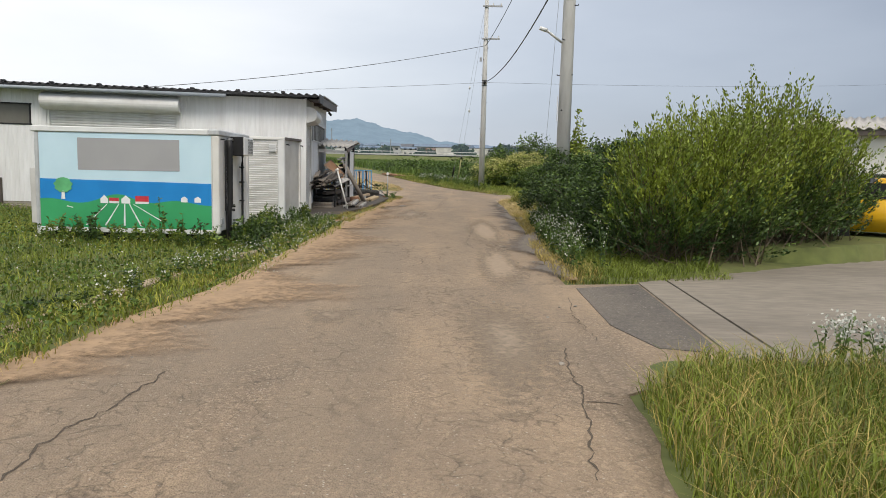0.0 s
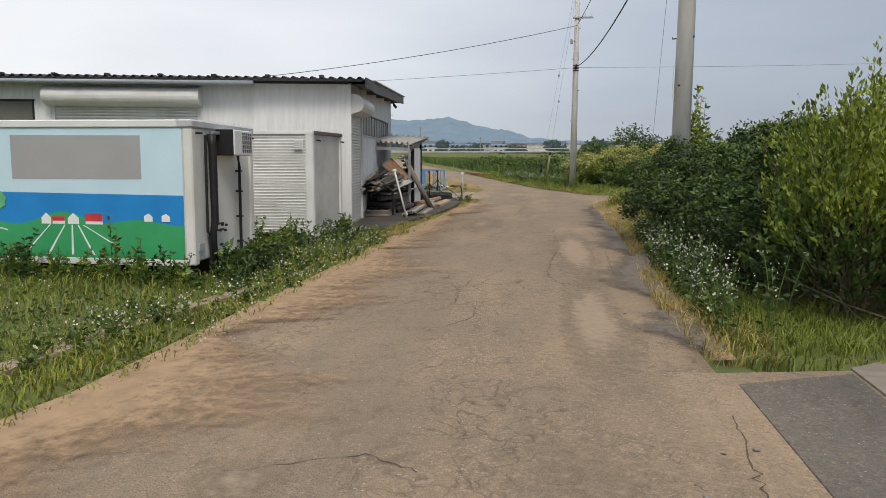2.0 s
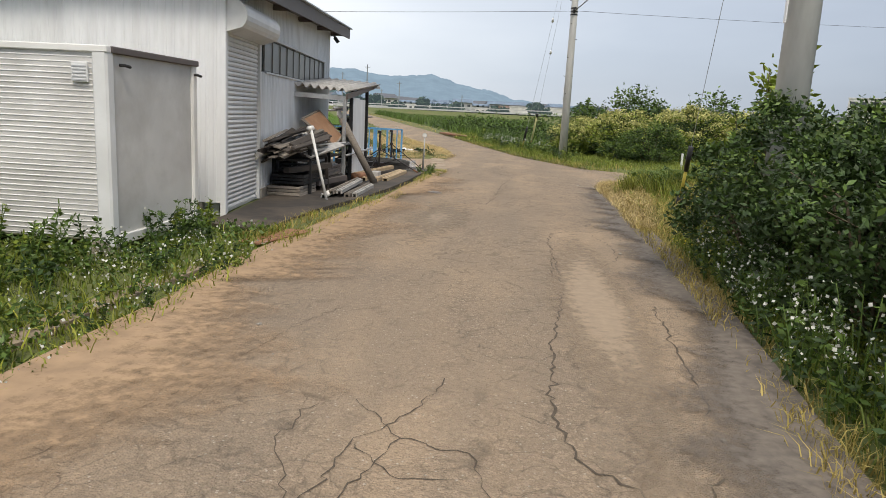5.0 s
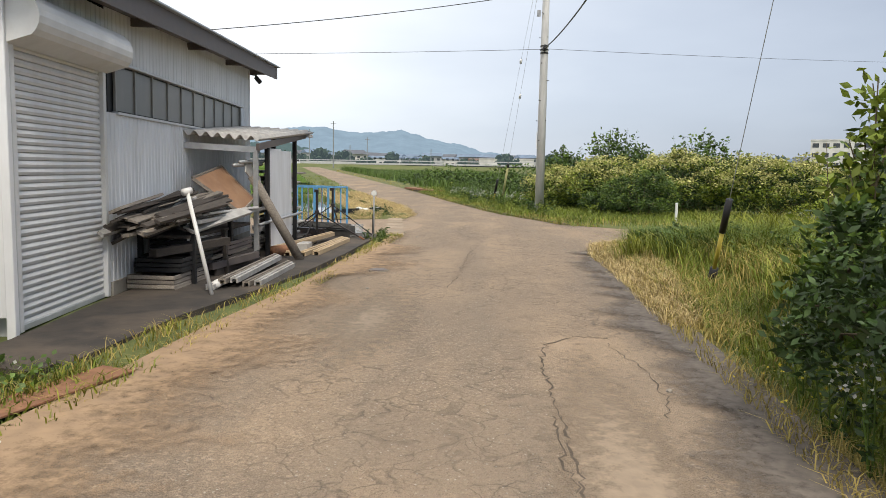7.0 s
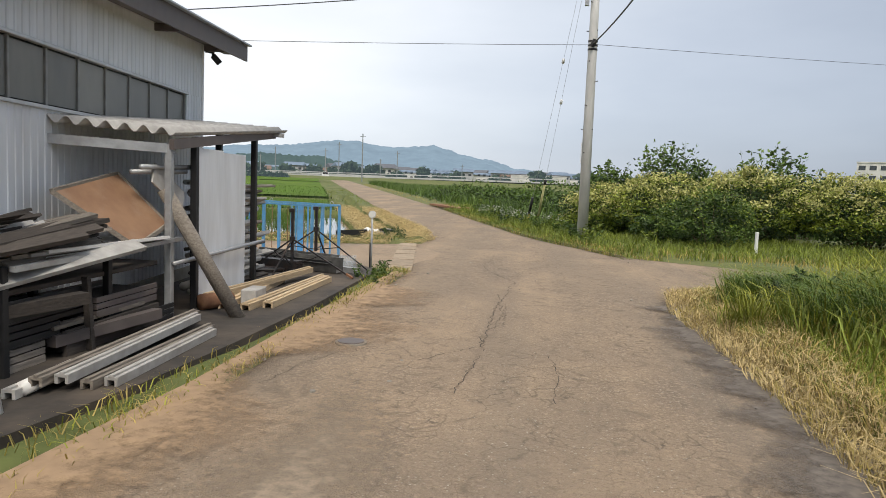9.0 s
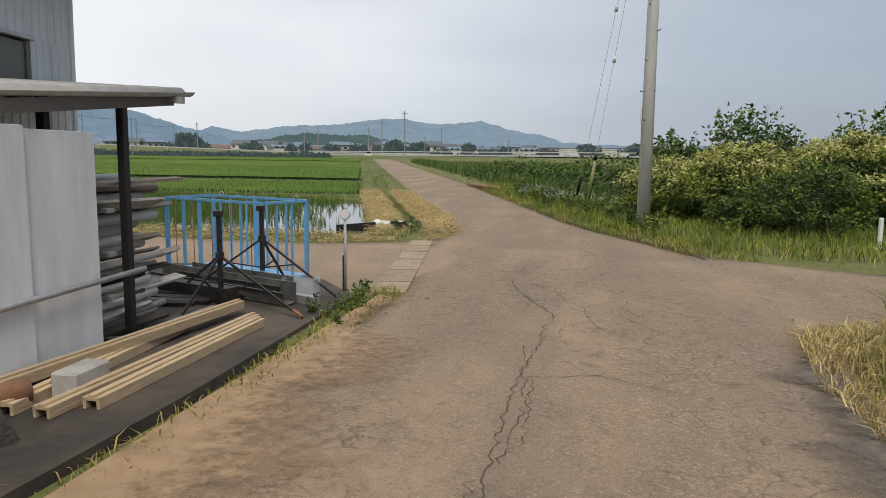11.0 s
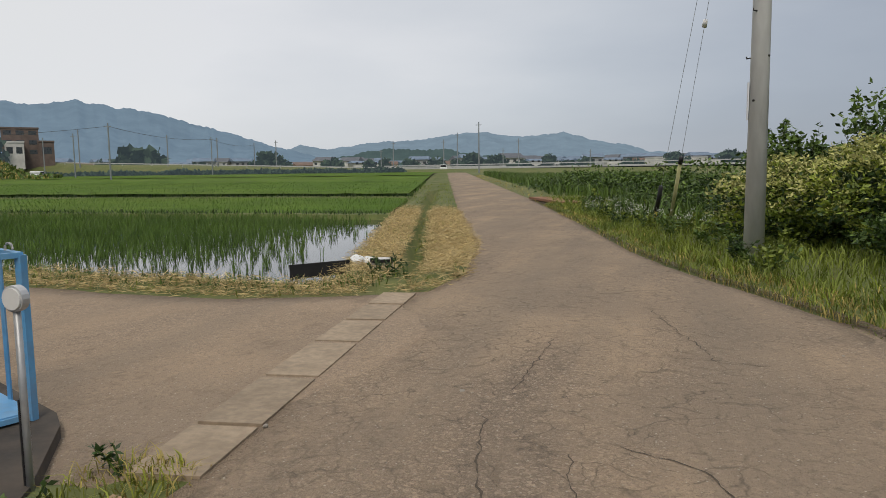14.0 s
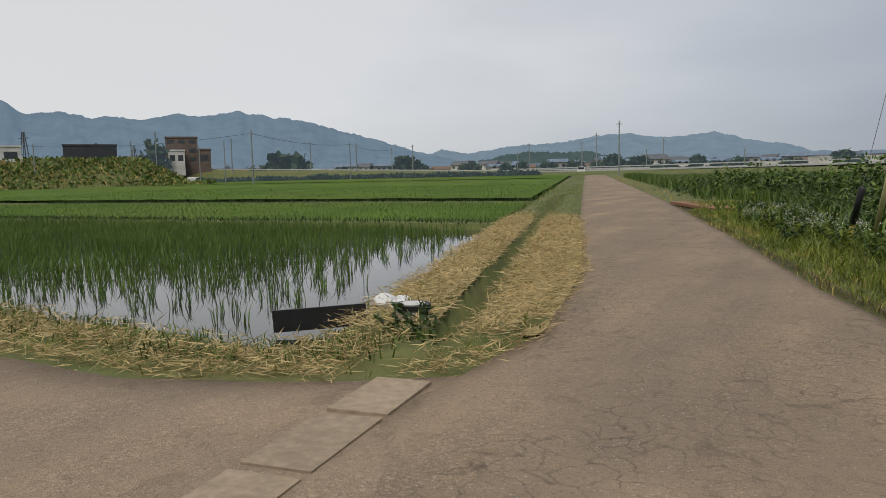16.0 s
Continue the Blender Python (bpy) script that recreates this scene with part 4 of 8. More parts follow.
for k in range(6):
    part("grille_bar", box(bmesh.new(), X1 + 0.270, 13.00 + k * 0.064 - 0.006, 1.64, X1 + 0.282, 13.00 + k * 0.064 + 0.006, 1.90), M_TRIM, ac)
for k in range(4):
    part("grille_bar", box(bmesh.new(), X1 + 0.268, 13.00, 1.68 + k * 0.06, X1 + 0.280, 13.32, 1.69 + k * 0.06), M_TRIM, ac)
part("bracket", box(bmesh.new(), X1, 12.62, 1.86, X1 + 0.08, 12.80, 1.90, 0.004), M_GALV, trailer)
d = bmesh.new(); tube(d, [(X1 + 0.06, 12.55, 1.86), (X1 + 0.075, 12.55, 1.72), (X1 + 0.075, 12.56, 0.75), (X1 + 0.06, 12.54, 0.62), (X1 + 0.06, 12.54, 0.0)], 0.06, 10, 0.04)
part("pipe_duct", d, M_BLACK, trailer, "thick black lagged pipe", True)
d = bmesh.new(); tube(d, [(X1 + 0.04, 12.43, 1.84), (X1 + 0.04, 12.42, 0.62), (X1 + 0.04, 12.48, 0.60), (X1 + 0.04, 12.50, 0.0)], 0.018, 8)
part("pipe", d, M_BLACK, trailer)
d = bmesh.new(); tube(d, [(X1 + 0.10, 13.26, 1.60), (X1 + 0.05, 13.41, 1.45), (X1 + 0.05, 13.41, 0.0)], 0.022, 8)
part("drain_pipe", d, M_BLACK, trailer, "black drain pipe")
for z in (0.4, 0.75, 1.1, 1.38):
    part("pipe_clip", box(bmesh.new(), X1, 13.375, z, X1 + 0.08, 13.445, z + 0.025, 0.004), M_BLACK, trailer)
for z in (0.62, 0.70):
    part("latch", box(bmesh.new(), X1 + 0.05, 12.60, z, X1 + 0.09, 12.80, z + 0.022, 0.004), M_BLACK, trailer)
for y, z in ((12.84, 0.61), (12.90, 0.68), (12.99, 0.60), (13.02, 0.67)):
    d = bmesh.new(); tube(d, [(X1, y, z), (X1 + 0.03, y, z)], 0.016, 8)
    part("bolt", d, M_BLACK, trailer)
part("vent_plate", box(bmesh.new(), X1 + 0.02, 12.20, 0.40, X1 + 0.035, 12.34, 0.50, 0.004), M_TRIM, trailer)
for y in (12.22, 13.83):
    d = bmesh.new(); tube(d, [(X1 + 0.01, y, 1.86), (X1 + 0.07, y, 1.86), (X1 + 0.07, y + 0.06, 1.86)], 0.014, 6)
    part("door_hook", d, M_BLACK, trailer)
tagged(part("junction_box", box(bmesh.new(), X0 - 0.17, Y0 + 0.02, 0.35, X0 - 0.05, Y0 + 0.22, 1.30, 0.01), M_DULLSIDE), "grey metal cabinet beside the truck box", "cabinet")

# ---------------------------------------------------------------- corrugated container
cont = thing("container", "white container with a ribbed aluminium front", "container", pose(0, 0, 0))
CX0, CX1, CY0, CY1, CZ0, CZ1 = -6.4, -3.69, 16.27, 18.12, 0.16, 1.99
part("body", box(bmesh.new(), CX0, CY0, CZ0, CX1 - 0.02, CY1, CZ1, 0.02), M_DULLSIDE, cont, "grimy dented side panel")
bm = bmesh.new()
prof = [(i * 0.0085, -0.021 + 0.021 * math.cos(i * 0.0085 / 0.052 * 2 * math.pi)) for i in range(int((CZ1 - CZ0 - 0.08) / 0.0085))]
sheet(bm, prof, (((CX0, CY0 - 0.006, CZ0 + 0.04), (0, 0, 1), (0, -1, 0)), ((CX1 - 0.14, CY0 - 0.006, CZ0 + 0.04), (0, 0, 1), (0, -1, 0))), 0.003)
part("ribbed_front", bm, M_ALU, cont, "horizontally ribbed aluminium sheet", True)
part("corner_post", box(bmesh.new(), CX1 - 0.14, CY0 - 0.03, CZ0 - 0.06, CX1 + 0.015, CY0 + 0.10, CZ1 + 0.02, 0.02), M_BOXW, cont)
part("corner_post", box(bmesh.new(), CX1 - 0.10, CY1 - 0.10, CZ0 - 0.06, CX1 + 0.012, CY1 + 0.02, CZ1 + 0.02, 0.02), M_BOXSIDE, cont)
part("top_rail", box(bmesh.new(), CX0, CY0 - 0.035, CZ1 - 0.03, CX1 + 0.02, CY0 + 0.05, CZ1 + 0.035, 0.008), M_BOXSIDE, cont)
part("top_rail", box(bmesh.new(), CX1 - 0.06, CY0 + 0.05, CZ1 - 0.03, CX1 + 0.03, CY1 + 0.03, CZ1 + 0.035, 0.008), M_FASCIA, cont, "dark rusty top rail")
part("bottom_rail", box(bmesh.new(), CX1 - 0.06, CY0 + 0.10, CZ0 - 0.05, CX1 + 0.012, CY1 - 0.10, CZ0 + 0.05, 0.008), M_BOXSIDE, cont)
grl = part("vent", box(bmesh.new(), -4.02, CY0 - 0.045, 1.68, -3.86, CY0 - 0.02, 1.86, 0.004), M_BOXW, cont)
for k in range(5):
    part("louvre", box(bmesh.new(), -4.01, CY0 - 0.052, 1.695 + k * 0.032, -3.87, CY0 - 0.043, 1.705 + k * 0.032), M_TRIM, grl)
for y in (CY0 + 0.22, CY1 - 0.06):
    d = bmesh.new(); tube(d, [(CX1, y, 1.86), (CX1 + 0.05, y, 1.86), (CX1 + 0.05, y + 0.10, 1.85)], 0.016, 6)
    part("hook", d, M_BLACK, cont)
for y in (CY0 + 0.05, CY1 - 0.05):
    part("foot", box(bmesh.new(), CX1 - 0.2, y - 0.1, -0.05, CX1 - 0.02, y + 0.1, CZ0), M_CONC, cont)

# ---------------------------------------------------------------- lean-to with its store of timber
lean = thing("lean_to", "open lean-to with a corrugated cement roof on steel posts", "lean-to", pose(0, 0, 0))
a0, a1 = (-4.25, 23.48, 1.98), (-4.60, 27.40, 2.26)
part("roof", sheet(bmesh.new(), wave(1.02, 0.145, 0.075, 8), ((a0, (0.93, 0.66, -0.06), (0, 0, 1)), (a1, (1.28, 0.10, -0.06), (0, 0, 1))), 0.009), M_SLATE, lean, "weathered grey corrugated sheets", True)
part("beam", bar(bmesh.new(), (-4.28, 23.52, 1.80), (-3.30, 24.16, 1.76), 0.05, 0.09), M_GALV, lean)
part("beam", bar(bmesh.new(), (-3.30, 24.08, 1.80), (-3.42, 27.3, 2.12), 0.05, 0.10), M_FASCIA, lean)
part("purlin", bar(bmesh.new(), (-4.5, 27.1, 2.17), (-3.25, 27.22, 2.11), 0.05, 0.06), M_GALV, lean)
for x, y, z1, m in ((-3.35, 24.13, 1.80, M_GALV), (-3.34, 24.66, 1.86, M_BLACK), (-3.42, 26.55, 2.09, M_BLACK), (-3.62, 25.9, 2.05, M_BLACK)):
    part("post", box(bmesh.new(), x - 0.035, y - 0.035, 0.04, x + 0.035, y + 0.035, z1, 0.006), m, lean)
part("side_panel", box(bmesh.new(), -3.345, 24.72, 0.12, -3.325, 25.36, 1.80, 0.003), M_SIDEW, lean, "pale grey flat steel sheet")
part("side_panel", box(bmesh.new(), -3.375, 25.37, 0.12, -3.355, 26.10, 1.78, 0.003), M_SIDEW, lean, "pale grey flat steel sheet")
d = bmesh.new(); tube(d, [(-3.29, 24.1, 0.62), (-3.30, 26.6, 0.66)], 0.024, 8)
part("rail_tube", d, M_GALV, lean, "", True)
part("cross_rail", bar(bmesh.new(), (-3.32, 21.9, 0.82), (-3.32, 24.7, 0.86), 0.05, 0.04), M_GALV, lean)
part("cross_rail", bar(bmesh.new(), (-4.1, 24.1, 0.84), (-3.3, 24.1, 0.86), 0.05, 0.04), M_GALV, lean)
for y in (21.75, 23.0):
    part("rack_post", box(bmesh.new(), -4.05, y, 0.04, -3.98, y + 0.06, 0.95, 0.005), M_BLACK, lean)
    part("rack_post", box(bmesh.new(), -3.42, y + 0.1, 0.04, -3.36, y + 0.16, 0.84, 0.005), M_BLACK, lean)
for z in (0.36, 0.62):
    part("rack_shelf", box(bmesh.new(), -4.08, 21.8, z, -3.40, 24.0, z + 0.04, 0.005), M_DARKWOOD, lean)


def board(label, p0, p1, w, h, m, twist=0.0, group="stored timber"):
    return tagged(part("board", bar(bmesh.new(), p0, p1, w, h, twist), m), label, "board", group)

def channel(label, p0, p1, w, h, m, group="boards on the apron"):
    """A hollow moulded board: flat top with two lips."""
    p0, p1 = Vector(p0), Vector(p1)
    bm = bmesh.new(); d = (p1 - p0).normalized(); a = d.cross(Vector((0, 0, 1))).normalized()
    bar(bm, p0 + Vector((0, 0, h)), p1 + Vector((0, 0, h)), w, 0.02)
    for s in (-1, 1):
        bar(bm, p0 + a * s * (w / 2 - 0.012) + Vector((0, 0, h / 2)), p1 + a * s * (w / 2 - 0.012) + Vector((0, 0, h / 2)), 0.022, h - 0.004)
    bar(bm, p0 + Vector((0, 0, h + 0.016)), p1 + Vector((0, 0, h + 0.016)), w * 0.35, 0.018)
    return tagged(part("moulded_board", bm, m), label, "board", group)

# heap of grey boards on the rack, fanned out towards the road
random.seed(4)
for k in range(38):
    y = 20.75 + random.random() * 1.2
    x = -3.95 + random.random() * 0.55
    z = 0.74 + k * 0.008
    y2 = min(23.30, y + 1.3 + random.random() * 0.9)
    x2 = x + random.uniform(-0.22, 0.25)
    board("grey weathered board in the heap under the lean-to", (x, y, z - 0.05 + random.uniform(-0.03, 0.03)), (x2, y2, z + random.uniform(0.04, 0.18)), random.uniform(0.07, 0.15), random.uniform(0.018, 0.04),
          random.choice((M_WOODG, M_WOODG, M_DARKWOOD, M_SLATE, M_DARKWOOD, M_WOODG, M_DARKWOOD)), random.uniform(-0.6, 0.6))
for k in range(7):
    board("white-painted thin board on the rack edge", (-3.55 + 0.03 * k, 21.4 + 0.15 * k, 0.84 + 0.010 * k), (-3.42 + 0.02 * k, 23.5 + 0.08 * k, 0.86 + 0.006 * k), 0.07, 0.025, random.choice((M_BOXSIDE, M_WOODG, M_SLATE, M_WOODG)), random.uniform(-0.4, 0.4))
# corrugated scrap on top
tagged(part("scrap_sheet", sheet(bmesh.new(), wave(0.42, 0.10, 0.04, 6), (((-3.72, 22.0, 0.98), (0.85, 0.3, -0.15), (0.15, 0, 1)), ((-3.85, 22.75, 1.10), (0.85, 0.35, -0.2), (0.15, 0, 1))), 0.006), M_SLATE), "broken corrugated cement sheet on the heap", "roof sheet")
# brown panel leaning on the heap
bm = bmesh.new()
c = [Vector(v) for v in ((-3.95, 23.20, 1.32), (-3.42, 23.63, 0.82), (-3.42, 24.22, 1.00), (-3.88, 24.10, 1.49))]
nrm = (c[1] - c[0]).cross(c[3] - c[0]).normalized()
lo, hi = [bm.verts.new(v - nrm * 0.015) for v in c], [bm.verts.new(v + nrm * 0.015) for v in c]
bm.faces.new(lo[::-1]); bm.faces.new(hi)
for i in range(4): bm.faces.new((lo[i], lo[(i + 1) % 4], hi[(i + 1) % 4], hi[i]))
bmesh.ops.recalc_face_normals(bm, faces=bm.faces)
panel = tagged(part("plywood_panel", bm, M_WOODB), "brown plywood panel leaning on stored boards", "panel")
for i in range(4):
    part("edge_strip", bar(bmesh.new(), c[i] + nrm * 0.004, c[(i + 1) % 4] + nrm * 0.004, 0.035, 0.045), M_WOODG, panel)
board("grey hardboard offcut propped inside the lean-to", (-3.50, 24.10, 1.52), (-3.42, 24.55, 1.22), 0.24, 0.02, M_SLATE, 1.3)
for k, z in enumerate((1.52, 1.57)):
    d = bmesh.new(); tube(d, [(-3.62 + k * 0.1, 23.9, z), (-3.42, 24.62 + k * 0.1, z + 0.02)], 0.026, 10)
    tagged(part("steel_tube", d, M_GALV, None, "", True), "grey steel tube laid across the posts", "tube", "stored tubes")
# bottom of the rack: crates, planks and clutter, darkened to stand for the shade there
for k, (y, z, m) in enumerate(((21.40, 0.06, M_WOODG), (21.55, 0.24, M_BLACK), (21.9, 0.42, M_BLACK), (22.6, 0.06, M_DARKWOOD), (22.9, 0.30, M_FASCIA), (23.2, 0.06, M_BLACK))):
    t = thing("crate", "grey slatted crate stored under the rack" if m is M_WOODG else "storage crate under the rack, darkened for its shade", "crate", pose(-3.98 + 0.02 * k, y, z), "crates")
    for j in range(3):
        part("slat", box(bmesh.new(), 0.0, 0.0, 0.01 + j * 0.055, 0.02, 0.95, 0.055 + j * 0.055, 0.003), m, t)
        part("slat", box(bmesh.new(), 0.55, 0.0, 0.01 + j * 0.055, 0.57, 0.95, 0.055 + j * 0.055, 0.003), m, t)
        part("slat", box(bmesh.new(), 0.0, -0.02, 0.01 + j * 0.055, 0.57, 0.0, 0.055 + j * 0.055, 0.003), m, t)
    part("bottom", box(bmesh.new(), 0.0, 0.0, 0.0, 0.57, 0.95, 0.012), m, t)
# wide grey plank takes dark timber to carry the shade under the rack
for p0, p1, w, h, m, lb in (((-3.36, 22.5, 0.16), (-3.30, 23.8, 0.18), 0.04, 0.20, M_DARKWOOD, "wide grey plank on edge under the rack"), ((-3.42, 22.4, 0.30), (-3.36, 23.6, 0.31), 0.10, 0.03, M_WOODG, "grey plank lying under the rack"),
                            ((-3.62, 21.3, 0.50), (-3.22, 22.55, 0.53), 0.11, 0.09, M_DARKWOOD, "dark timber beam jutting from the rack"), ((-3.40, 22.4, 0.20), (-3.18, 23.6, 0.22), 0.09, 0.09, M_FASCIA, "brown beam lying under the rack"),
                            ((-3.30, 22.75, 0.05), (-3.34, 22.75, 0.66), 0.05, 0.05, M_DARKWOOD, "dark short prop under the rack")):
    board(lb, p0, p1, w, h, m, 0.0, "stored beams")
# leaning white pole and thick round pole
d = bmesh.new(); tube(d, [(-2.90, 21.22, 0.05), (-3.24, 21.40, 1.20)], 0.024, 10); tube(d, [(-3.27, 21.36, 1.20), (-3.23, 21.46, 1.22)], 0.042, 10)
tagged(part("prop_pole", d, M_BOXSIDE, None, "", True), "white plastic pole propped against the heap", "pole")
d = bmesh.new(); tube(d, [(-2.73, 24.42, 0.02), (-3.42, 24.16, 1.36)], 0.072, 14)
tagged(part("log_pole", d, M_WOODG, None, "", True), "thick grey wooden pole leaning on the post", "pole")
# boards on the apron
for k in range(5):
    channel("pale moulded board lying on the concrete apron", (-3.02 + 0.11 * k, 21.45 + 0.10 * k, 0.062 + (0.06 if k in (1, 2) else 0)), (-2.98 + 0.09 * k - 0.12 * (k < 3), 24.15 - 0.16 * k, 0.062 + (0.06 if k in (1, 2) else 0)), 0.095, 0.055, M_WOODG if k % 2 else M_SLATE)
d = bmesh.new(); tube(d, [(-2.98, 21.52, 0.115), (-3.02, 22.1, 0.118)], 0.05, 12)
tagged(part("pipe_piece", d, M_BOXSIDE, None, "", True), "short white pipe with a dark bore", "pipe")
for p0, p1, z, m in (((-3.05, 24.75), (-3.15, 26.9), 0.062, M_WOODL), ((-3.28, 24.80), (-2.95, 27.6), 0.13, M_WOODL), ((-2.80, 24.75), (-2.68, 27.35), 0.062, M_WOODL), ((-2.62, 24.95), (-2.56, 27.2), 0.062, M_WOODL), ((-3.35, 25.1), (-3.2, 27.55), 0.062, M_WOODG)):
    channel("pale yellow moulded board on the apron", (*p0, z), (*p1, z), 0.12, 0.065, m)
tagged(part("concrete_block", box(bmesh.new(), -2.98, 25.05, 0.062, -2.80, 25.40, 0.24, 0.012), M_SLATE), "rough concrete block between the boards", "block")
d = bmesh.new(); tube(d, [(-3.25, 24.62, 0.15), (-3.05, 24.95, 0.15)], 0.085, 14)
tagged(part("clay_pipe", d, M_RUST, None, "", True), "short brown clay pipe on the apron", "pipe")

# stack of tubes and boards at the far end of the lean-to
random.seed(9)
for k in range(22):
    z = 0.12 + k * 0.062
    r = random.uniform(0.025, 0.05)
    x = -3.72 + random.uniform(-0.14, 0.16)
    d = bmesh.new(); tube(d, [(x, 25.4, z), (x + random.uniform(-0.05, 0.05), 27.0 + random.uniform(0.0, 0.55), z + random.uniform(-0.01, 0.02))], r, 10)
    tagged(part("stored_tube", d, random.choice((M_SLATE, M_SLATE, M_WOODG, M_DULLSIDE)), None, "", True), "grey tube in the stack behind the panels", "tube", "stored tubes")
for k in range(26):
    z = 0.12 + k * 0.05
    x = -3.70 + random.uniform(-0.16, 0.20)
    board("weathered board in the stack behind the panels", (x, 25.5, z), (x + random.uniform(-0.08, 0.10), 26.9 + random.uniform(0.0, 0.8), z + random.uniform(-0.03, 0.04)), random.uniform(0.06, 0.13), random.uniform(0.02, 0.05), random.choice((M_WOODG, M_SLATE, M_WOODG, M_SLATE, M_DARKWOOD)), random.uniform(-0.5, 0.5))
for k in range(4):
    part("stack_bearer", box(bmesh.new(), -3.95, 26.35, 0.06 + k * 0.36, -3.45, 26.45, 0.10 + k * 0.36, 0.004), M_GALV, lean)

# ---------------------------------------------------------------- blue stillage, stands, sheets, marker
cage = thing("stillage_cage", "open light-blue steel cage with a sheet floor", "cage", pose(-3.36, 29.05, 0.062, 0, 0, 0))
cu, cv = Vector((-0.915, 0.40, 0)), Vector((0.36, 0.93, 0))
CL, CW, CH = 1.82, 0.78, 1.0
def cp(u, v, z): return cu * (u * CL) + cv * (v * CW) + Vector((0, 0, z))
for u, v in ((0, 0), (1, 0), (0, 1), (1, 1)):
    part("corner_post", bar(bmesh.new(), cp(u, v, 0.0), cp(u, v, CH), 0.045, 0.045), M_BLUE, cage)
for z in (0.03, CH):
    for a, b in (((0, 0), (1, 0)), ((1, 0), (1, 1)), ((1, 1), (0, 1)), ((0, 1), (0, 0))):
        part("rail", bar(bmesh.new(), cp(*a, z), cp(*b, z), 0.032, 0.032), M_BLUE, cage)
bm = bmesh.new(); vs = [bm.verts.new(cp(u, v, z)) for z in (0.045, 0.055) for u, v in ((0, 0), (1, 0), (1, 1), (0, 1))]
for f in ((3, 2, 1, 0), (4, 5, 6, 7), (0, 1, 5, 4), (1, 2, 6, 5), (2, 3, 7, 6), (3, 0, 4, 7)): bm.faces.new([vs[i] for i in f])
part("floor_sheet", bm, M_BLUE, cage, "blue sheet floor")
for f in (0.2, 0.4, 0.62, 0.8):
    for v in (0, 1):
        part("upright", bar(bmesh.new(), cp(f, v, 0.03), cp(f, v, CH), 0.03, 0.012), M_BLUE, cage)
part("upright", bar(bmesh.new(), cp(0.5, 1, 0.03), cp(0.5, 1, CH), 0.11, 0.02), M_BLUE, cage, "wide blue flat bar")
for f in (0.33, 0.66):
    for u in (0, 1):
        part("upright", bar(bmesh.new(), cp(u, f, 0.03), cp(u, f, CH), 0.03, 0.012), M_BLUE, cage)
for f in (0.1, 0.3, 0.5, 0.7, 0.9):
    d = bmesh.new(); tube(d, [cp(f, 0, 0.03), cp(f, 0, CH)], 0.006, 6)
    part("rod", d, M_RUST, cage)
for u, v in ((0.1, 1), (0.9, 1)):
    d = bmesh.new(); tube(d, [cp(u, v, CH) + Vector((0.03 * math.cos(t), 0, 0.03 + 0.03 * math.sin(t))) for t in np.linspace(-1.5, 4.2, 9)], 0.008, 6)
    part("lifting_eye", d, M_GALV, cage)

def stand(at, turn, hub, top, low, feet):
    e = thing("tripod_stand", "black steel tripod stand with a square post", "stand", pose(*at, 0, 0, turn), "stands")
    d = bmesh.new(); box(d, -0.022, -0.022, low, 0.022, 0.022, top, 0.004)
    part("post", d, M_IRON, e)
    d = bmesh.new(); tube(d, [(0, 0, hub - 0.035), (0, 0, hub + 0.035)], 0.046, 10)
    part("collar", d, M_IRON, e)
    for fx, fy in feet:
        part("leg", bar(bmesh.new(), (0.0, 0.0, hub), (fx, fy, 0.012), 0.021, 0.021), M_IRON, e)
        part("brace", bar(bmesh.new(), (0, 0, low + 0.03), (fx * 0.45, fy * 0.45, hub * 0.56), 0.014, 0.014), M_IRON, e)
    d = bmesh.new(); box(d, -0.05, -0.035, top - 0.05, 0.03, 0.035, top + 0.01, 0.004)
    part("clamp", d, M_IRON, e)
    return e
stand((-3.16, 28.62, 0.06), 0, 0.64, 1.0, 0.28, ((0.86, 0.02), (-0.88, -0.08), (0.05, 0.62)))
s2 = stand((-3.36, 28.02, 0.06), 0, 0.52, 0.98, 0.05, ((1.08, -0.46), (-0.75, 0.35), (-0.10, -0.60)))
part("leg_tip", bar(bmesh.new(), (0.97, -0.413, 0.067), (1.08, -0.46, 0.016), 0.031, 0.031), M_RUST, s2, "rusty worn leg tip")

M_CHAN = mat("tarnished_steel", (0.115, 0.112, 0.107), (0.075, 0.073, 0.070), 9, 0.55, 0.15, metal=0.2, stain=(0.30, 0.29, 0.27), stain_scale=3.0, stain_amount=0.5)
def gutter_sheet(p0, p1, label):
    p0, p1 = Vector(p0), Vector(p1); d = (p1 - p0).normalized(); a = d.cross(Vector((0, 0, 1))).normalized()
    prof = [(-0.11, 0.22), (-0.09, 0.22), (-0.08, 0.02), (0.08, 0.0), (0.10, 0.14), (0.12, 0.14)]
    return tagged(part("metal_channel", sheet(bmesh.new(), prof, ((p0, a, (0, 0, 1)), (p1, a, (0, 0, 1))), 0.006), M_CHAN), label, "channel", "metal channels")
gutter_sheet((-4.75, 29.05, 0.07), (-2.62, 28.10, 0.07), "long galvanised channel lying before the cage")
gutter_sheet((-4.35, 29.05, 0.09), (-2.75, 28.34, 0.09), "second galvanised channel nested behind")
tagged(part("steel_beam", bar(bmesh.new(), (-4.6, 28.55, 0.15), (-3.25, 28.05, 0.15), 0.16, 0.17), M_IRON), "dark steel beam under the stand", "beam")
tagged(part("steel_beam", bar(bmesh.new(), (-2.85, 28.42, 0.105), (-2.38, 28.22, 0.105), 0.10, 0.085), M_GALV), "short steel box section on the apron", "beam")
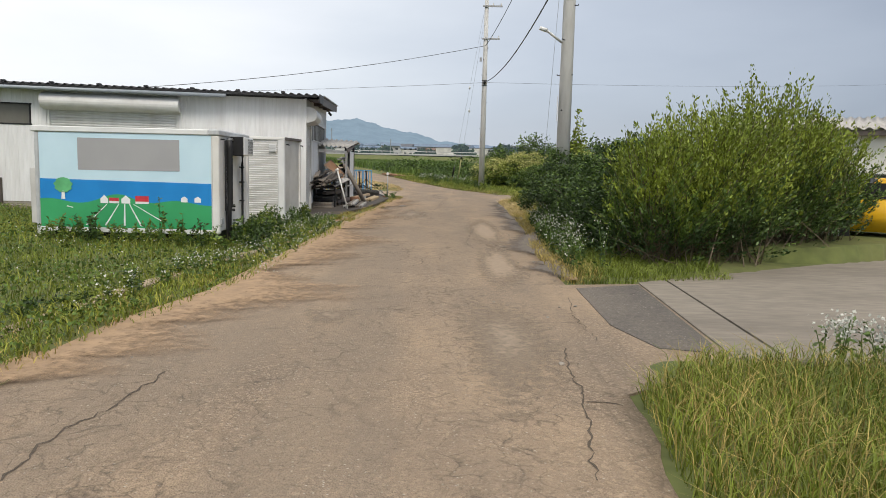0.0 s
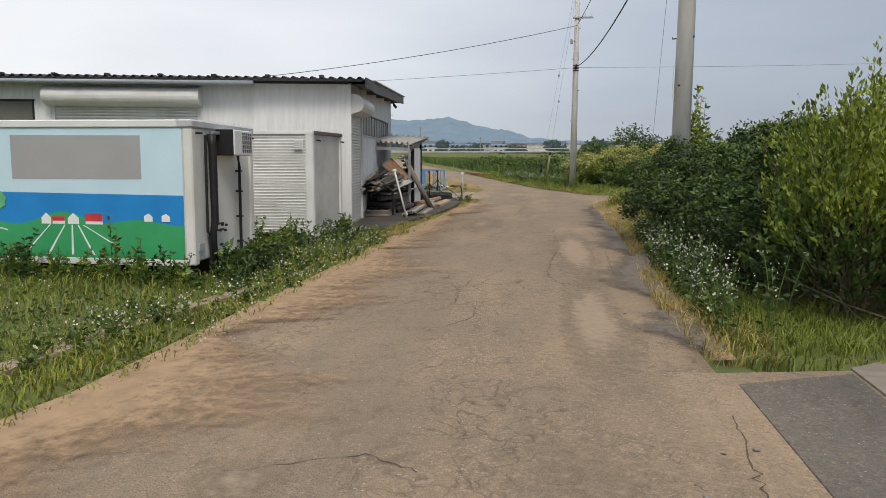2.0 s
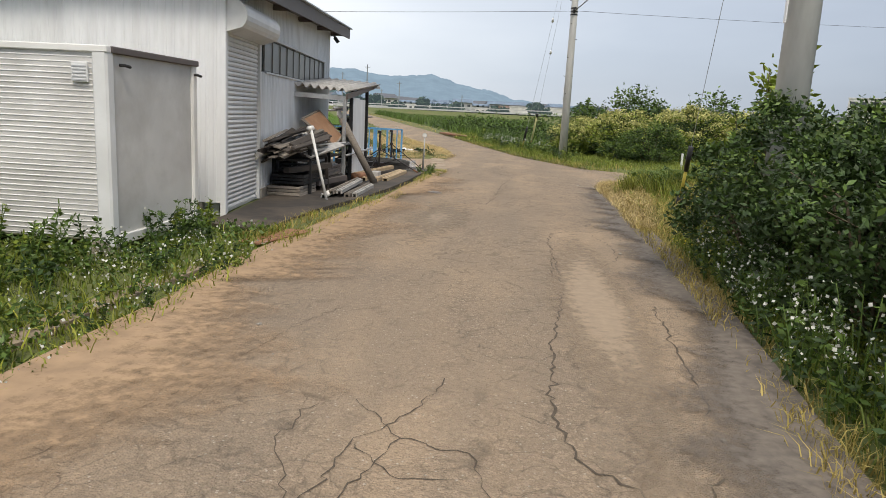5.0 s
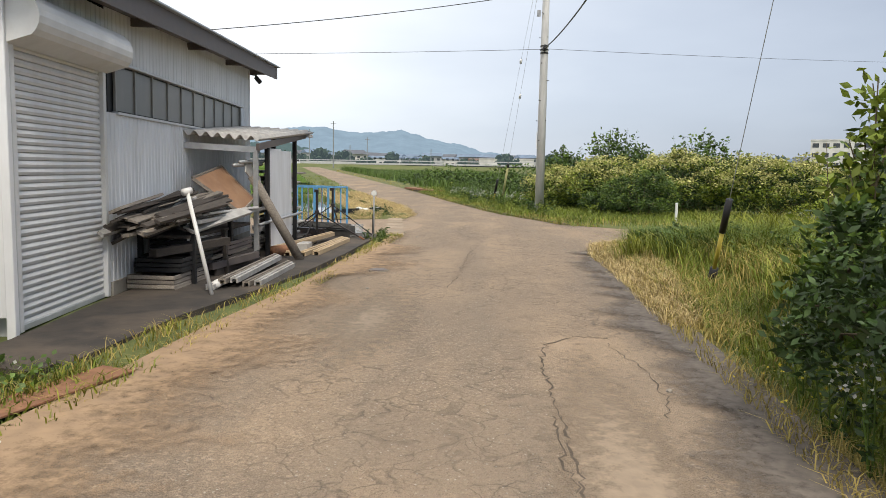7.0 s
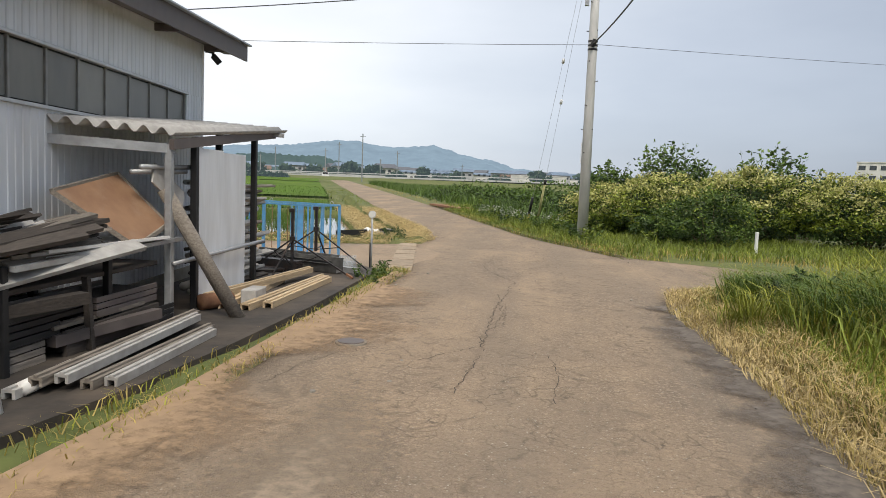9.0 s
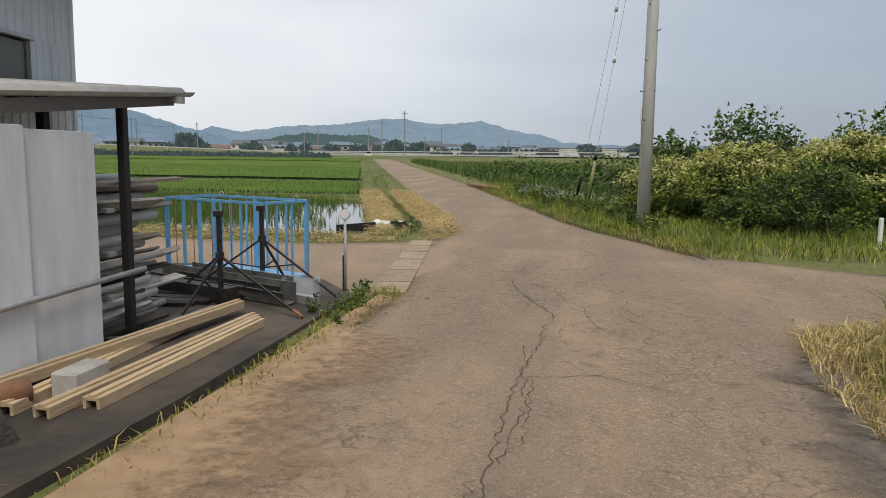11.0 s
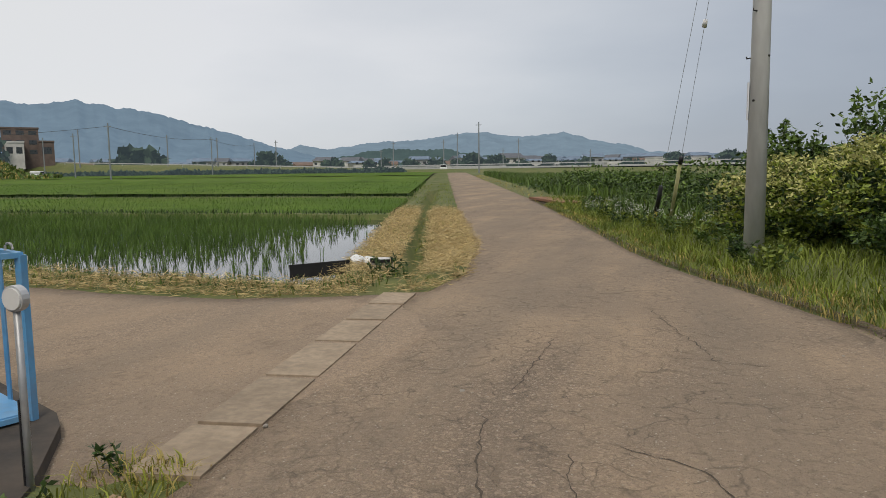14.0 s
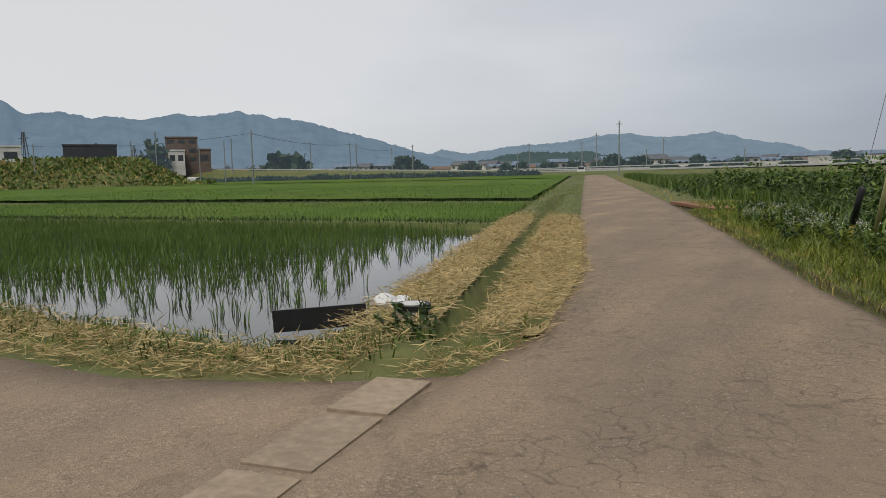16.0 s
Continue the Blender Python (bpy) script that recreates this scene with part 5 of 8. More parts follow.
for k in range(5):
    board("dark scrap board lying on the yard", (-4.9 + 0.1 * k, 27.6 + 0.22 * k, 0.08 + 0.01 * k), (-3.6 + 0.12 * k, 27.9 + 0.1 * k, 0.085 + 0.01 * k), 0.10, 0.03, random.choice((M_DARKWOOD, M_IRON)), 0.1, "scrap boards")
bm = bmesh.new()
box(bm, -2.86, 28.46, 0.07, -2.50, 28.47, 0.30); box(bm, -2.86, 28.66, 0.07, -2.50, 28.67, 0.30); box(bm, -2.87, 28.46, 0.07, -2.86, 28.67, 0.30); box(bm, -2.50, 28.46, 0.07, -2.49, 28.67, 0.30)
tagged(part("plastic_tub", bm, M_CLEAR), "translucent plastic tub beside the cage", "tub")
mk = thing("marker_post", "thin grey marker post with a round reflector", "marker", pose(-2.33, 29.06, 0.0))
d = bmesh.new(); tube(d, [(0, 0, -0.05), (0, 0, 0.92)], 0.017, 8); part("rod", d, M_GALV, mk, "", True)
d = bmesh.new(); tube(d, [(-0.02, 0.0, -0.05), (-0.02, 0.0, 0.48)], 0.014, 8); part("sleeve", d, M_BLACK, mk, "black sleeve")
d = bmesh.new(); tube(d, [(0, -0.02, 0.96), (0, 0.02, 0.96)], 0.062, 18); part("reflector_rim", d, M_TRIM, mk)
d = bmesh.new(); tube(d, [(0, -0.028, 0.96), (0, -0.02, 0.96)], 0.052, 18); part("reflector", d, M_BOXSIDE, mk, "dulled white reflector")

# ---------------------------------------------------------------- utility poles and lines
def utility_pole(at, height, r0, label, steps):
    e = thing("utility_pole", label, "utility pole", pose(*at, 0), "utility poles")
    d = bmesh.new(); tube(d, [(0, 0, -0.4), (0, 0, height * 0.5), (0, 0, height)], r0, 20, r0 * 0.62)
    part("shaft", d, M_POLE, e, "", True)
    def rad(z): return r0 * (1 - 0.38 * (z + .4) / (height + .4))
    for k, z in enumerate(steps):
        a = 0.9 + k * math.pi / 2 * 1.0
        c, s = math.cos(a), math.sin(a)
        d = bmesh.new(); tube(d, [(c * rad(z) * 0.9, s * rad(z) * 0.9, z), (c * (rad(z) + 0.10), s * (rad(z) + 0.10), z), (c * (rad(z) + 0.10), s * (rad(z) + 0.10), z + 0.03)], 0.011, 6)
        part("step_bolt", d, M_IRON, e)
        d = bmesh.new(); tube(d, [(-c * rad(z) * 0.9, -s * rad(z) * 0.9, z), (-c * (rad(z) + 0.012), -s * (rad(z) + 0.012), z)], 0.02, 8)
        part("bolt_hole", d, M_BLACK, e)
    return e, rad

fpole, frad = utility_pole((2.05, 39.15, 0), 10.6, 0.165, "tall grey concrete utility pole with cable clamps", (2.6, 3.3, 4.0, 4.7, 5.3, 6.2, 7.0, 7.6, 8.8))
for z in (5.62, 5.74, 5.86):
    d = bmesh.new(); tube(d, [(0, 0, z), (0, 0, z + 0.05)], frad(z) + 0.015, 16); part("band", d, M_IRON, fpole)
d = bmesh.new(); tube(d, [(-0.05, -0.2, 5.70), (0.05, -0.22, 5.9)], 0.07, 8); part("cable_joint", d, M_BLACK, fpole)
for z, l in ((8.05, 0.75), (9.75, 0.85)):
    d = bmesh.new(); box(d, -0.2, -0.16, z, l, -0.09, z + 0.08, 0.006); part("cross_arm", d, M_GALV, fpole)
    for x in (0.35, l - 0.08):
        d = bmesh.new(); tube(d, [(x, -0.125, z + 0.08), (x, -0.125, z + 0.2)], 0.035, 8); part("insulator", d, M_BOXW, fpole)
d = bmesh.new(); box(d, -0.30, -0.15, 6.9, -0.18, -0.02, 7.1, 0.01); part("pole_box", d, M_GALV, fpole)
part("number_plate", box(bmesh.new(), -0.175, -0.06, 2.3, -0.158, 0.06, 2.9, 0.002), M_BOXW, fpole)

npole, nrad = utility_pole((2.88, 17.40, 0.1), 11.0, 0.175, "thick concrete utility pole rising from the bushes", (2.75, 3.6, 4.4, 5.2))
d = bmesh.new(); tube(d, [(-0.15, -0.05, 4.35), (-0.62, -0.3, 4.62)], 0.03, 8); tube(d, [(-0.55, -0.27, 4.58), (-0.72, -0.34, 4.62)], 0.05, 8)
part("lamp_arm", d, M_BOXW, npole, "small street-lamp arm", True)
part("tag_strip", box(bmesh.new(), -0.20, -0.10, 2.5, -0.185, -0.05, 3.1, 0.002), M_BOXW, npole)

def cable(p0, p1, sag, r, label):
    p0, p1 = Vector(p0), Vector(p1)
    pts = [p0.lerp(p1, t) - Vector((0, 0, sag * 4 * t * (1 - t))) for t in np.linspace(0, 1, 25)]
    d = bmesh.new(); tube(d, pts, r, 5)
    return tagged(part("cable", d, M_WIRE), label, "cable", "overhead cables")
cable((2.05, 38.98, 7.72), (-17.5, 27.2, 3.62), 0.45, 0.013, "black service cable sagging from pole to shed")
cable((2.05, 38.98, 5.80), (2.80, 17.55, 6.3), 0.55, 0.020, "black telephone cable between the two poles")
cable((2.05, 38.98, 7.72), (2.86, 17.50, 8.6), 0.35, 0.014, "black cable between the two poles")
cable((1.95, 39.10, 5.78), (-17.5, 27.35, 3.60), 0.10, 0.007, "thin cable running to the back of the shed")
cable((2.15, 39.15, 5.80), (55, 71, 10.7), 0.4, 0.007, "thin cable running off to the east")
cable((2.9, 17.4, 8.7), (55, 60, 12.2), 0.8, 0.014, "overhead power cable running east")
cable((2.9, 17.4, 8.4), (55, 60, 11.6), 0.8, 0.014, "overhead power cable running east")

def guy(anchor, top, guard, mats, label):
    """A stay wire with its coloured guard at the foot."""
    e = thing("guy_wire", label, "guy wire")
    a, t = Vector(anchor), Vector(top)
    u = (t - a).normalized()
    d = bmesh.new(); tube(d, [a, t], 0.0045, 5); part("wire", d, M_GALV, e)
    for z0, z1, m, r in guard:
        d = bmesh.new(); tube(d, [a + u * z0, a + u * z1], r, 10); part("guard", d, m, e, "", True)
    return e
guy((3.10, 22.72, 0.05), (2.88, 17.45, 10.4), ((0.0, 0.32, M_BLACK, 0.055), (0.32, 0.86, M_YEL, 0.028), (0.86, 1.32, M_BLACK, 0.042)), None, "stay wire with a black and yellow guard")
guy((0.80, 45.0, 0.0), (2.0, 39.2, 9.4), ((0.0, 1.95, M_YELP, 0.045), (1.95, 2.12, M_BLACK, 0.055), (5.2, 5.35, M_BOXW, 0.05)), None, "stay wire with a faded yellow guard")
guy((0.42, 44.9, 0.0), (2.0, 39.2, 9.9), ((0.0, 0.6, M_YEL, 0.04), (0.6, 1.3, M_BLACK, 0.055), (6.6, 6.75, M_BOXW, 0.05)), None, "second stay wire with a small white insulator")

# ---------------------------------------------------------------- small things on the road
gut_slabs = thing("gutter_covers", "row of worn concrete gutter covers", "gutter cover", kind="structure")
for k, (ya, yb) in enumerate(((29.42, 30.12), (30.17, 31.12), (31.19, 32.20), (32.29, 33.16), (33.24, 34.05), (34.12, 34.86))):
    def sx(y, s): return -1.86 - (y - 29.4) * 0.131 + s
    bm = prism(bmesh.new(), [(sx(ya, -0.25), ya), (sx(ya, 0.165), ya + 0.06), (sx(yb, 0.165), yb + 0.05), (sx(yb, -0.25), yb - 0.01)], -0.12, -0.003)
    s = part("slab", bm, M_SLAB, gut_slabs)
mh = thing("manhole_cover", "small rusty round manhole cover in the asphalt", "manhole cover", pose(-1.40, 23.84, -0.012))
d = bmesh.new(); tube(d, [(0, 0, 0), (0, 0, 0.022)], 0.15, 24); part("rim", d, M_CONC, mh)
d = bmesh.new(); tube(d, [(0, 0, 0.0), (0, 0, 0.030)], 0.125, 24); part("lid", d, M_FASCIA, mh)
tagged(part("rusty_plate", bar(bmesh.new(), (-2.75, 17.35, 0.03), (-2.45, 18.35, 0.035), 0.30, 0.012), M_RUST), "rusty steel plate bridging the verge gutter", "plate")
tagged(part("rusty_plate", bar(bmesh.new(), (-4.95, 60.4, 0.24), (-2.75, 55.6, 0.20), 0.9, 0.10), M_RUST), "rusty culvert slab beside the far lane", "slab")
st = thing("boundary_stake", "short white boundary stake in the verge grass", "stake", pose(6.0, 35.6, 0))
part("stake_body", box(bmesh.new(), -0.035, -0.035, -0.1, 0.035, 0.035, 0.62, 0.01), M_BOXW, st)
random.seed(21)
for k in range(60):
    y = random.uniform(2, 34); s = random.choice((-1, 1))
    x = (float(road_l(y)) + random.random() ** 2 * 1.2) if s < 0 else (float(road_r(y)) - random.random() ** 2 * 1.0)
    r = random.uniform(0.010, 0.028)
    bm = bmesh.new(); bmesh.ops.create_icosphere(bm, subdivisions=1, radius=r)
    for v in bm.verts: v.co *= random.uniform(0.7, 1.2); v.co.z *= 0.6
    o = tagged(part("pebble", bm, M_STONE), "small grey stone lying on the road edge", "stone", "road stones")
    o.location = (x, y, -0.012 + r * 0.3)

# long cracks and sandy margins of the asphalt
def crack(pts, width=0.02):
    """An open crack: a dark jagged groove along the line pts."""
    bm, path = bmesh.new(), []
    for (xa, ya), (xb, yb) in zip(pts, pts[1:]):
        k = max(2, int(math.hypot(xb - xa, yb - ya) / 0.06))
        path += [(xa + (xb - xa) * i / k + random.gauss(0, 0.014), ya + (yb - ya) * i / k + random.gauss(0, 0.014)) for i in range(k)]
    rows = []
    for i, (x, y) in enumerate(path):
        x2, y2 = path[min(i + 1, len(path) - 1)]; x1, y1 = path[max(i - 1, 0)]
        d = Vector((x2 - x1, y2 - y1, 0)).normalized(); nn = Vector((-d.y, d.x, 0)) * width * random.uniform(0.15, 1.0) * 0.5
        f = (x - float(road_l(y))) / (float(road_r(y)) - float(road_l(y)))
        z = 0.02 * 4 * f * (1 - f) - 0.02 + 0.006 * noise.noise((x * 0.9, y * 0.9, 3.1)) + 0.004
        rows.append((bm.verts.new(Vector((x, y, z)) + nn), bm.verts.new(Vector((x, y, z)) - nn)))
    for (a, b), (c_, d_) in zip(rows, rows[1:]):
        bm.faces.new((a, b, d_, c_))
    return tagged(part("road_crack", bm, M_CRACK), "jagged open crack in the asphalt", "crack", kind="structure")


M_CRACK = mat("crack_dirt", (0.105, 0.082, 0.060), (0.065, 0.05, 0.036), 30, 0.95, 0.3)
random.seed(31)
for w, pts in ((0.030, [(-2.15, 3.3), (-2.19, 3.9), (-2.10, 4.37), (-2.04, 5.17)]), (0.028, [(1.10, 6.1), (1.02, 5.5), (1.03, 4.93), (0.98, 4.67), (0.95, 4.27), (0.88, 3.84), (0.82, 3.42)]),
               (0.022, [(1.0, 4.69), (1.21, 4.68), (1.32, 4.58)]), (0.030, [(0.67, 19.0), (0.71, 16.4), (0.52, 14.7), (0.47, 13.5), (0.56, 12.97), (0.74, 12.78), (0.91, 12.61), (1.07, 12.65), (1.25, 13.0)]),
               (0.022, [(1.46, 16.0), (1.39, 14.3), (1.36, 13.6)]), (0.026, [(1.34, 19.98), (1.05, 20.0), (0.74, 19.65), (0.64, 18.95)]), (0.024, [(0.66, 17.8), (0.64, 17.35), (0.67, 16.7)]),
               (0.020, [(-0.69, 23.34), (-0.43, 23.72), (-0.17, 24.02), (-0.23, 24.65)]), (0.014, [(0.0, 26.3), (0.0, 25.0)]),
               (0.022, [(-0.52, 30.7), (-0.33, 29.8), (-0.10, 29.1), (0.09, 28.65), (0.12, 28.3), (0.02, 28.05), (0.0, 27.4)]), (0.018, [(0.44, 34.5), (0.68, 33.5), (0.89, 32.8), (0.96, 32.3)]),
               (0.030, [(-1.46, 41.0), (-0.83, 40.8)]), (0.016, [(0.35, 30.4), (0.75, 30.2), (0.95, 29.6), (1.3, 29.4)]), (0.016, [(1.3, 29.4), (1.45, 28.9), (1.75, 28.7)]), (0.014, [(0.95, 29.6), (0.85, 29.1), (1.0, 28.6)]), (0.014, [(-0.6, 13.4), (-0.3, 13.0), (-0.45, 12.4), (-0.2, 12.0)]), (0.014, [(-0.3, 13.0), (0.05, 12.9), (0.2, 12.3)]), (0.018, [(-1.82, 10.35), (-1.85, 10.8), (-1.88, 11.4)]), (0.016, [(-1.25, 7.2), (-0.6, 7.5), (-0.2, 7.3)]), (0.016, [(-0.7, 10.2), (-0.3, 10.8), (-0.35, 11.4), (0.0, 11.9)]),
               (0.016, [(-1.15, 11.2), (-0.85, 11.9), (-0.62, 12.3), (-0.50, 12.9), (-0.28, 13.3), (-0.12, 13.9)]), (0.013, [(-0.62, 12.3), (-0.86, 12.9), (-0.80, 13.4)]), (0.012, [(-0.50, 12.9), (-0.22, 12.6), (0.1, 12.7)]),
               (0.014, [(-0.75, 11.0), (-0.55, 11.5), (-0.62, 12.3)]), (0.012, [(-0.05, 11.3), (0.02, 11.8), (-0.06, 12.2)]), (0.014, [(-1.9, 12.4), (-1.55, 13.4), (-1.35, 14.6), (-1.1, 15.3)]),
               (0.018, [(-0.16, 23.82), (-0.16, 24.73), (-0.12, 26.34), (0.06, 27.76)]), (0.015, [(-0.17, 23.66), (-0.25, 22.89), (-0.30, 22.39)]), (0.014, [(0.45, 23.82), (0.49, 23.05), (0.42, 22.3)]), (0.014, [(-1.75, 22.4), (-1.62, 23.0), (-1.40, 23.5)]),
               (0.016, [(1.29, 19.81), (1.46, 18.98), (1.47, 18.32), (1.37, 17.81)]), (0.016, [(-0.12, 27.27), (-0.03, 25.73), (-0.10, 24.77)]), (0.014, [(-0.12, 26.34), (0.5, 26.5), (1.1, 26.2)]),
               (0.014, [(0.05, 30.26), (0.22, 29.39), (0.42, 29.01), (0.48, 28.33), (0.62, 27.92)]), (0.012, [(0.42, 29.01), (0.8, 28.7), (0.97, 28.26), (1.24, 27.84)]), (0.012, [(0.48, 28.33), (0.2, 28.0), (0.15, 27.5)]),
               (0.018, [(-0.39, 32.83), (-0.40, 32.2), (-0.42, 31.64), (-0.43, 31.2)]), (0.014, [(0.67, 33.48), (1.10, 33.23), (1.5, 33.3)]), (0.014, [(0.51, 32.38), (0.99, 32.41), (1.4, 32.3)]),
               (0.020, [(0.44, 6.93), (0.95, 7.0), (1.45, 7.1)]), (0.016, [(1.55, 8.4), (1.42, 7.4), (1.45, 6.5), (1.48, 5.6)])):
    crack(pts, w * 0.72)


def margin(name, label, side, ya, yb, wmax, seed, material):
    """Loose earth washed over the edge of the asphalt, with a ragged rim."""
    V, F, E_ = [], [], []
    yy = np.arange(ya, yb, 0.08)
    for i, y in enumerate(yy):
        e_ = float(road_l(y)) if side < 0 else float(road_r(y))
        f = min(1, i / 12, (len(yy) - 1 - i) / 12)
        w = wmax * f * max(0.06, 0.5 + 0.9 * noise.noise((y * 0.55, seed, 0)) + 0.35 * noise.noise((y * 2.7, seed, 3)))
        for k in range(6):
            t = k / 5
            E_.append(t)
            V.append((e_ - side * (-0.22 + (w + 0.22) * t), y, 0.006 + 0.012 * (1 - t) ** 1.5 + 0.02 * 4 * max(0, w * t / 4) * (1 - w * t / 4) * 0.9 - 0.008 * t + float(rise(y))))
    for i in range(len(yy) - 1):
        for k in range(5):
            a = i * 6 + k; F += [a, a + 1, a + 7, a + 6]
    ob = mesh_np(name, V, F, np.arange(len(F) // 4) * 4, material, smooth=True)
    ob.data.attributes.new("edge", "FLOAT", "POINT").data.foreach_set("value", E_)
    return tagged(ob, label, "earth", kind="structure")


M_MARGIN = fading("sandy_margin", (0.385, 0.262, 0.158), (0.285, 0.195, 0.120), 6, 0.05, 0.74)
margin("ground_margin_left", "sandy orange earth along the lane edge", -1, 3.0, 19.0, 2.3, 2.0, M_MARGIN)
margin("ground_margin_yard", "sandy earth washed from the yard onto the lane", -1, 17.4, 29.2, 1.6, 7.0, M_MARGIN)
M_DARKSTRIP = fading("dark_edge_asphalt", (0.175, 0.147, 0.122), (0.120, 0.101, 0.085), 14, -0.15, 0.66)
margin("road_edge_right", "darker bare asphalt along the lane edge", 1, 9.8, 27.8, 0.95, 11.0, M_DARKSTRIP)
margin("ground_margin_right", "sandy earth along the lane edge", 1, 9.6, 27.5, 0.16, 5.0, M_MARGIN)

def blot(label, cx, cy, rx, ry, seed, material, dz=0.004):
    """A thin worn or dusty patch lying on the asphalt, thinning out at its rim."""
    V, F, E_ = [], [], []
    rings, seg = 7, 36
    for j in range(rings):
        t = j / (rings - 1)
        for k in range(seg):
            a = 2 * math.pi * k / seg
            w = 1 + 0.30 * noise.noise((math.cos(a) * 1.3, math.sin(a) * 1.3, seed)) + 0.12 * noise.noise((math.cos(a) * 4, math.sin(a) * 4, seed))
            x, y = cx + rx * w * t * math.cos(a), cy + ry * w * t * math.sin(a)
            f = (x - float(road_l(y))) / (float(road_r(y)) - float(road_l(y)))
            V.append((x, y, 0.02 * 4 * f * (1 - f) - 0.02 + 0.006 * noise.noise((x * 0.9, y * 0.9, 3.1)) + dz)); E_.append(t)
    for j in range(rings - 1):
        for k in range(seg):
            F += [j * seg + k, j * seg + (k + 1) % seg, (j + 1) * seg + (k + 1) % seg, (j + 1) * seg + k]
    ob = mesh_np("road_patch", V, F, np.arange(len(F) // 4) * 4, material, smooth=True)
    ob.data.attributes.new("edge", "FLOAT", "POINT").data.foreach_set("value", E_)
    return tagged(ob, label, "road patch", kind="structure")


M_SANDY = fading("sandy_worn_asphalt", (0.330, 0.251, 0.176), (0.262, 0.200, 0.142), 12, -0.05, 0.74)
M_TRACK = fading("dusty_wheel_track", (0.315, 0.246, 0.178), (0.240, 0.188, 0.137), 14, 0.20, 0.74)
for k, (x, y, rx, ry) in enumerate(((0.97, 16.0, 0.50, 3.5), (0.88, 11.0, 0.42, 2.8), (0.62, 6.4, 0.55, 2.6), (-1.15, 7.1, 0.32, 0.5), (-0.95, 20.5, 0.6, 2.4))):
    blot("sandy worn patch in the asphalt", x, y, rx, ry, 3.7 * k, M_SANDY if k < 2 else M_TRACK)
M_LIP = fading("dark_earth", (0.115, 0.082, 0.052), (0.075, 0.055, 0.036), 8)
margin("ground_lip_right", "dark crumbling earth at the lane edge", 1, 33.6, 62.0, 0.22, 9.0, M_LIP)

# ---------------------------------------------------------------- paddy edge things
tagged(part("sluice_board", bar(bmesh.new(), (-4.75, 35.90, 0.05), (-4.02, 36.46, 0.08), 0.03, 0.22), M_BLACK), "black plastic board standing at the paddy edge", "board")
pipe = thing("water_outlet", "grey concrete standpipe with a black ring", "standpipe", pose(-3.50, 36.50, -0.1))
d = bmesh.new(); tube(d, [(0, 0, 0), (0, 0, 0.27)], 0.175, 20); part("ring", d, M_CONC, pipe, "", True)
d = bmesh.new(); tube(d, [(0, 0, 0.27), (0, 0, 0.315)], 0.185, 20); part("collar", d, M_BLACK, pipe)
d = bmesh.new(); tube(d, [(0, 0, 0.30), (0, 0, 0.322)], 0.125, 20); part("lid", d, M_DULLSIDE, pipe)
for k, (x, y, r) in enumerate(((-4.10, 36.95, 0.12), (-3.85, 36.85, 0.10), (-3.98, 37.10, 0.09))):
    bm = bmesh.new(); bmesh.ops.create_icosphere(bm, subdivisions=3, radius=r)
    for v in bm.verts:
        v.co *= 1 + 0.35 * noise.noise(v.co * 9 + Vector((k * 3, 0, 0))); v.co.z *= 0.75
    o = tagged(part("plastic_bag", bm, M_BOXW), "crumpled white plastic bag at the paddy edge", "bag", "bags")
    o.location = (x, y, 0.06 + r * 0.5)

# ---------------------------------------------------------------- vegetation helpers
def scatter(n, x0, x1, y0, y1, keep=None, z=0.0):
    P = np.stack([rng.uniform(x0, x1, n), rng.uniform(y0, y1, n), np.zeros(n)], 1)
    if keep is not None:
        P = P[keep(P[:, 0], P[:, 1])]
    P[:, 2] = ground_z(P[:, 0], P[:, 1]) - 0.01 + z
    return P


def patchy(P, scale, lo, seed=0.0):
    """Thin the points into clumps."""
    v = np.array([noise.noise((p[0] * scale, p[1] * scale, seed)) for p in P])
    return P[rng.uniform(-0.35, 0.6, len(P)) < v - lo]


def stuff(ob, label, category):
    return tagged(ob, label, category, kind="stuff")


def clear_left(x, y):
    on_box = (x > X0 - 0.25) & (x < X1 + 0.05) & (y > Y0 - 0.02) & (y < Y1 + 0.05)
    on_cont = (x > CX0 - 0.1) & (x < CX1 + 0.02) & (y > CY0) & (y < CY1 + 0.1)
    return ~(on_box | on_cont)


def kerb_x(y): return np.interp(y, [0, 4, 5.9, 7.8, 10.1, 12.2, 14.4, 16], [-4.6, -4.2, -3.8, -3.66, -3.38, -2.95, -2.86, -2.74])

# lawn and verge at the left
P = scatter(90000, -14, -2.4, 0.5, 18.3, lambda x, y: clear_left(x, y) & (x < kerb_x(y) + 0.05))
stuff(blades("lawn_grass", P, 0.15, 0.010, 1.0, M_GRASS), "rough green lawn with clover before the truck box", "grass")
P = patchy(scatter(26000, -14, -2.4, 0.5, 18.3, lambda x, y: clear_left(x, y) & (x < kerb_x(y) - 0.03)), 0.55, 0.0, 12.0)
stuff(blades("lawn_tufts", P, 0.24, 0.009, 1.1, M_GRASSY), "taller yellow-green tufts in the lawn", "grass")
P = patchy(scatter(16000, -5.0, -2.2, 0.0, 18.5, lambda x, y: clear_left(x, y) & (x > kerb_x(y) - 0.12) & (x < road_l(y) + 0.02)), 0.8, -0.1, 14.0)
stuff(blades("verge_tufts", P, 0.19, 0.013, 1.1, M_GRASSY), "yellow-green tufts leaning over the kerb", "grass")
P = scatter(48000, -5.0, -2.2, 0.0, 18.5, lambda x, y: clear_left(x, y) & (x > kerb_x(y) - 0.02) & (x < road_l(y) - 0.02 - 0.25 * rng.random(len(x))))
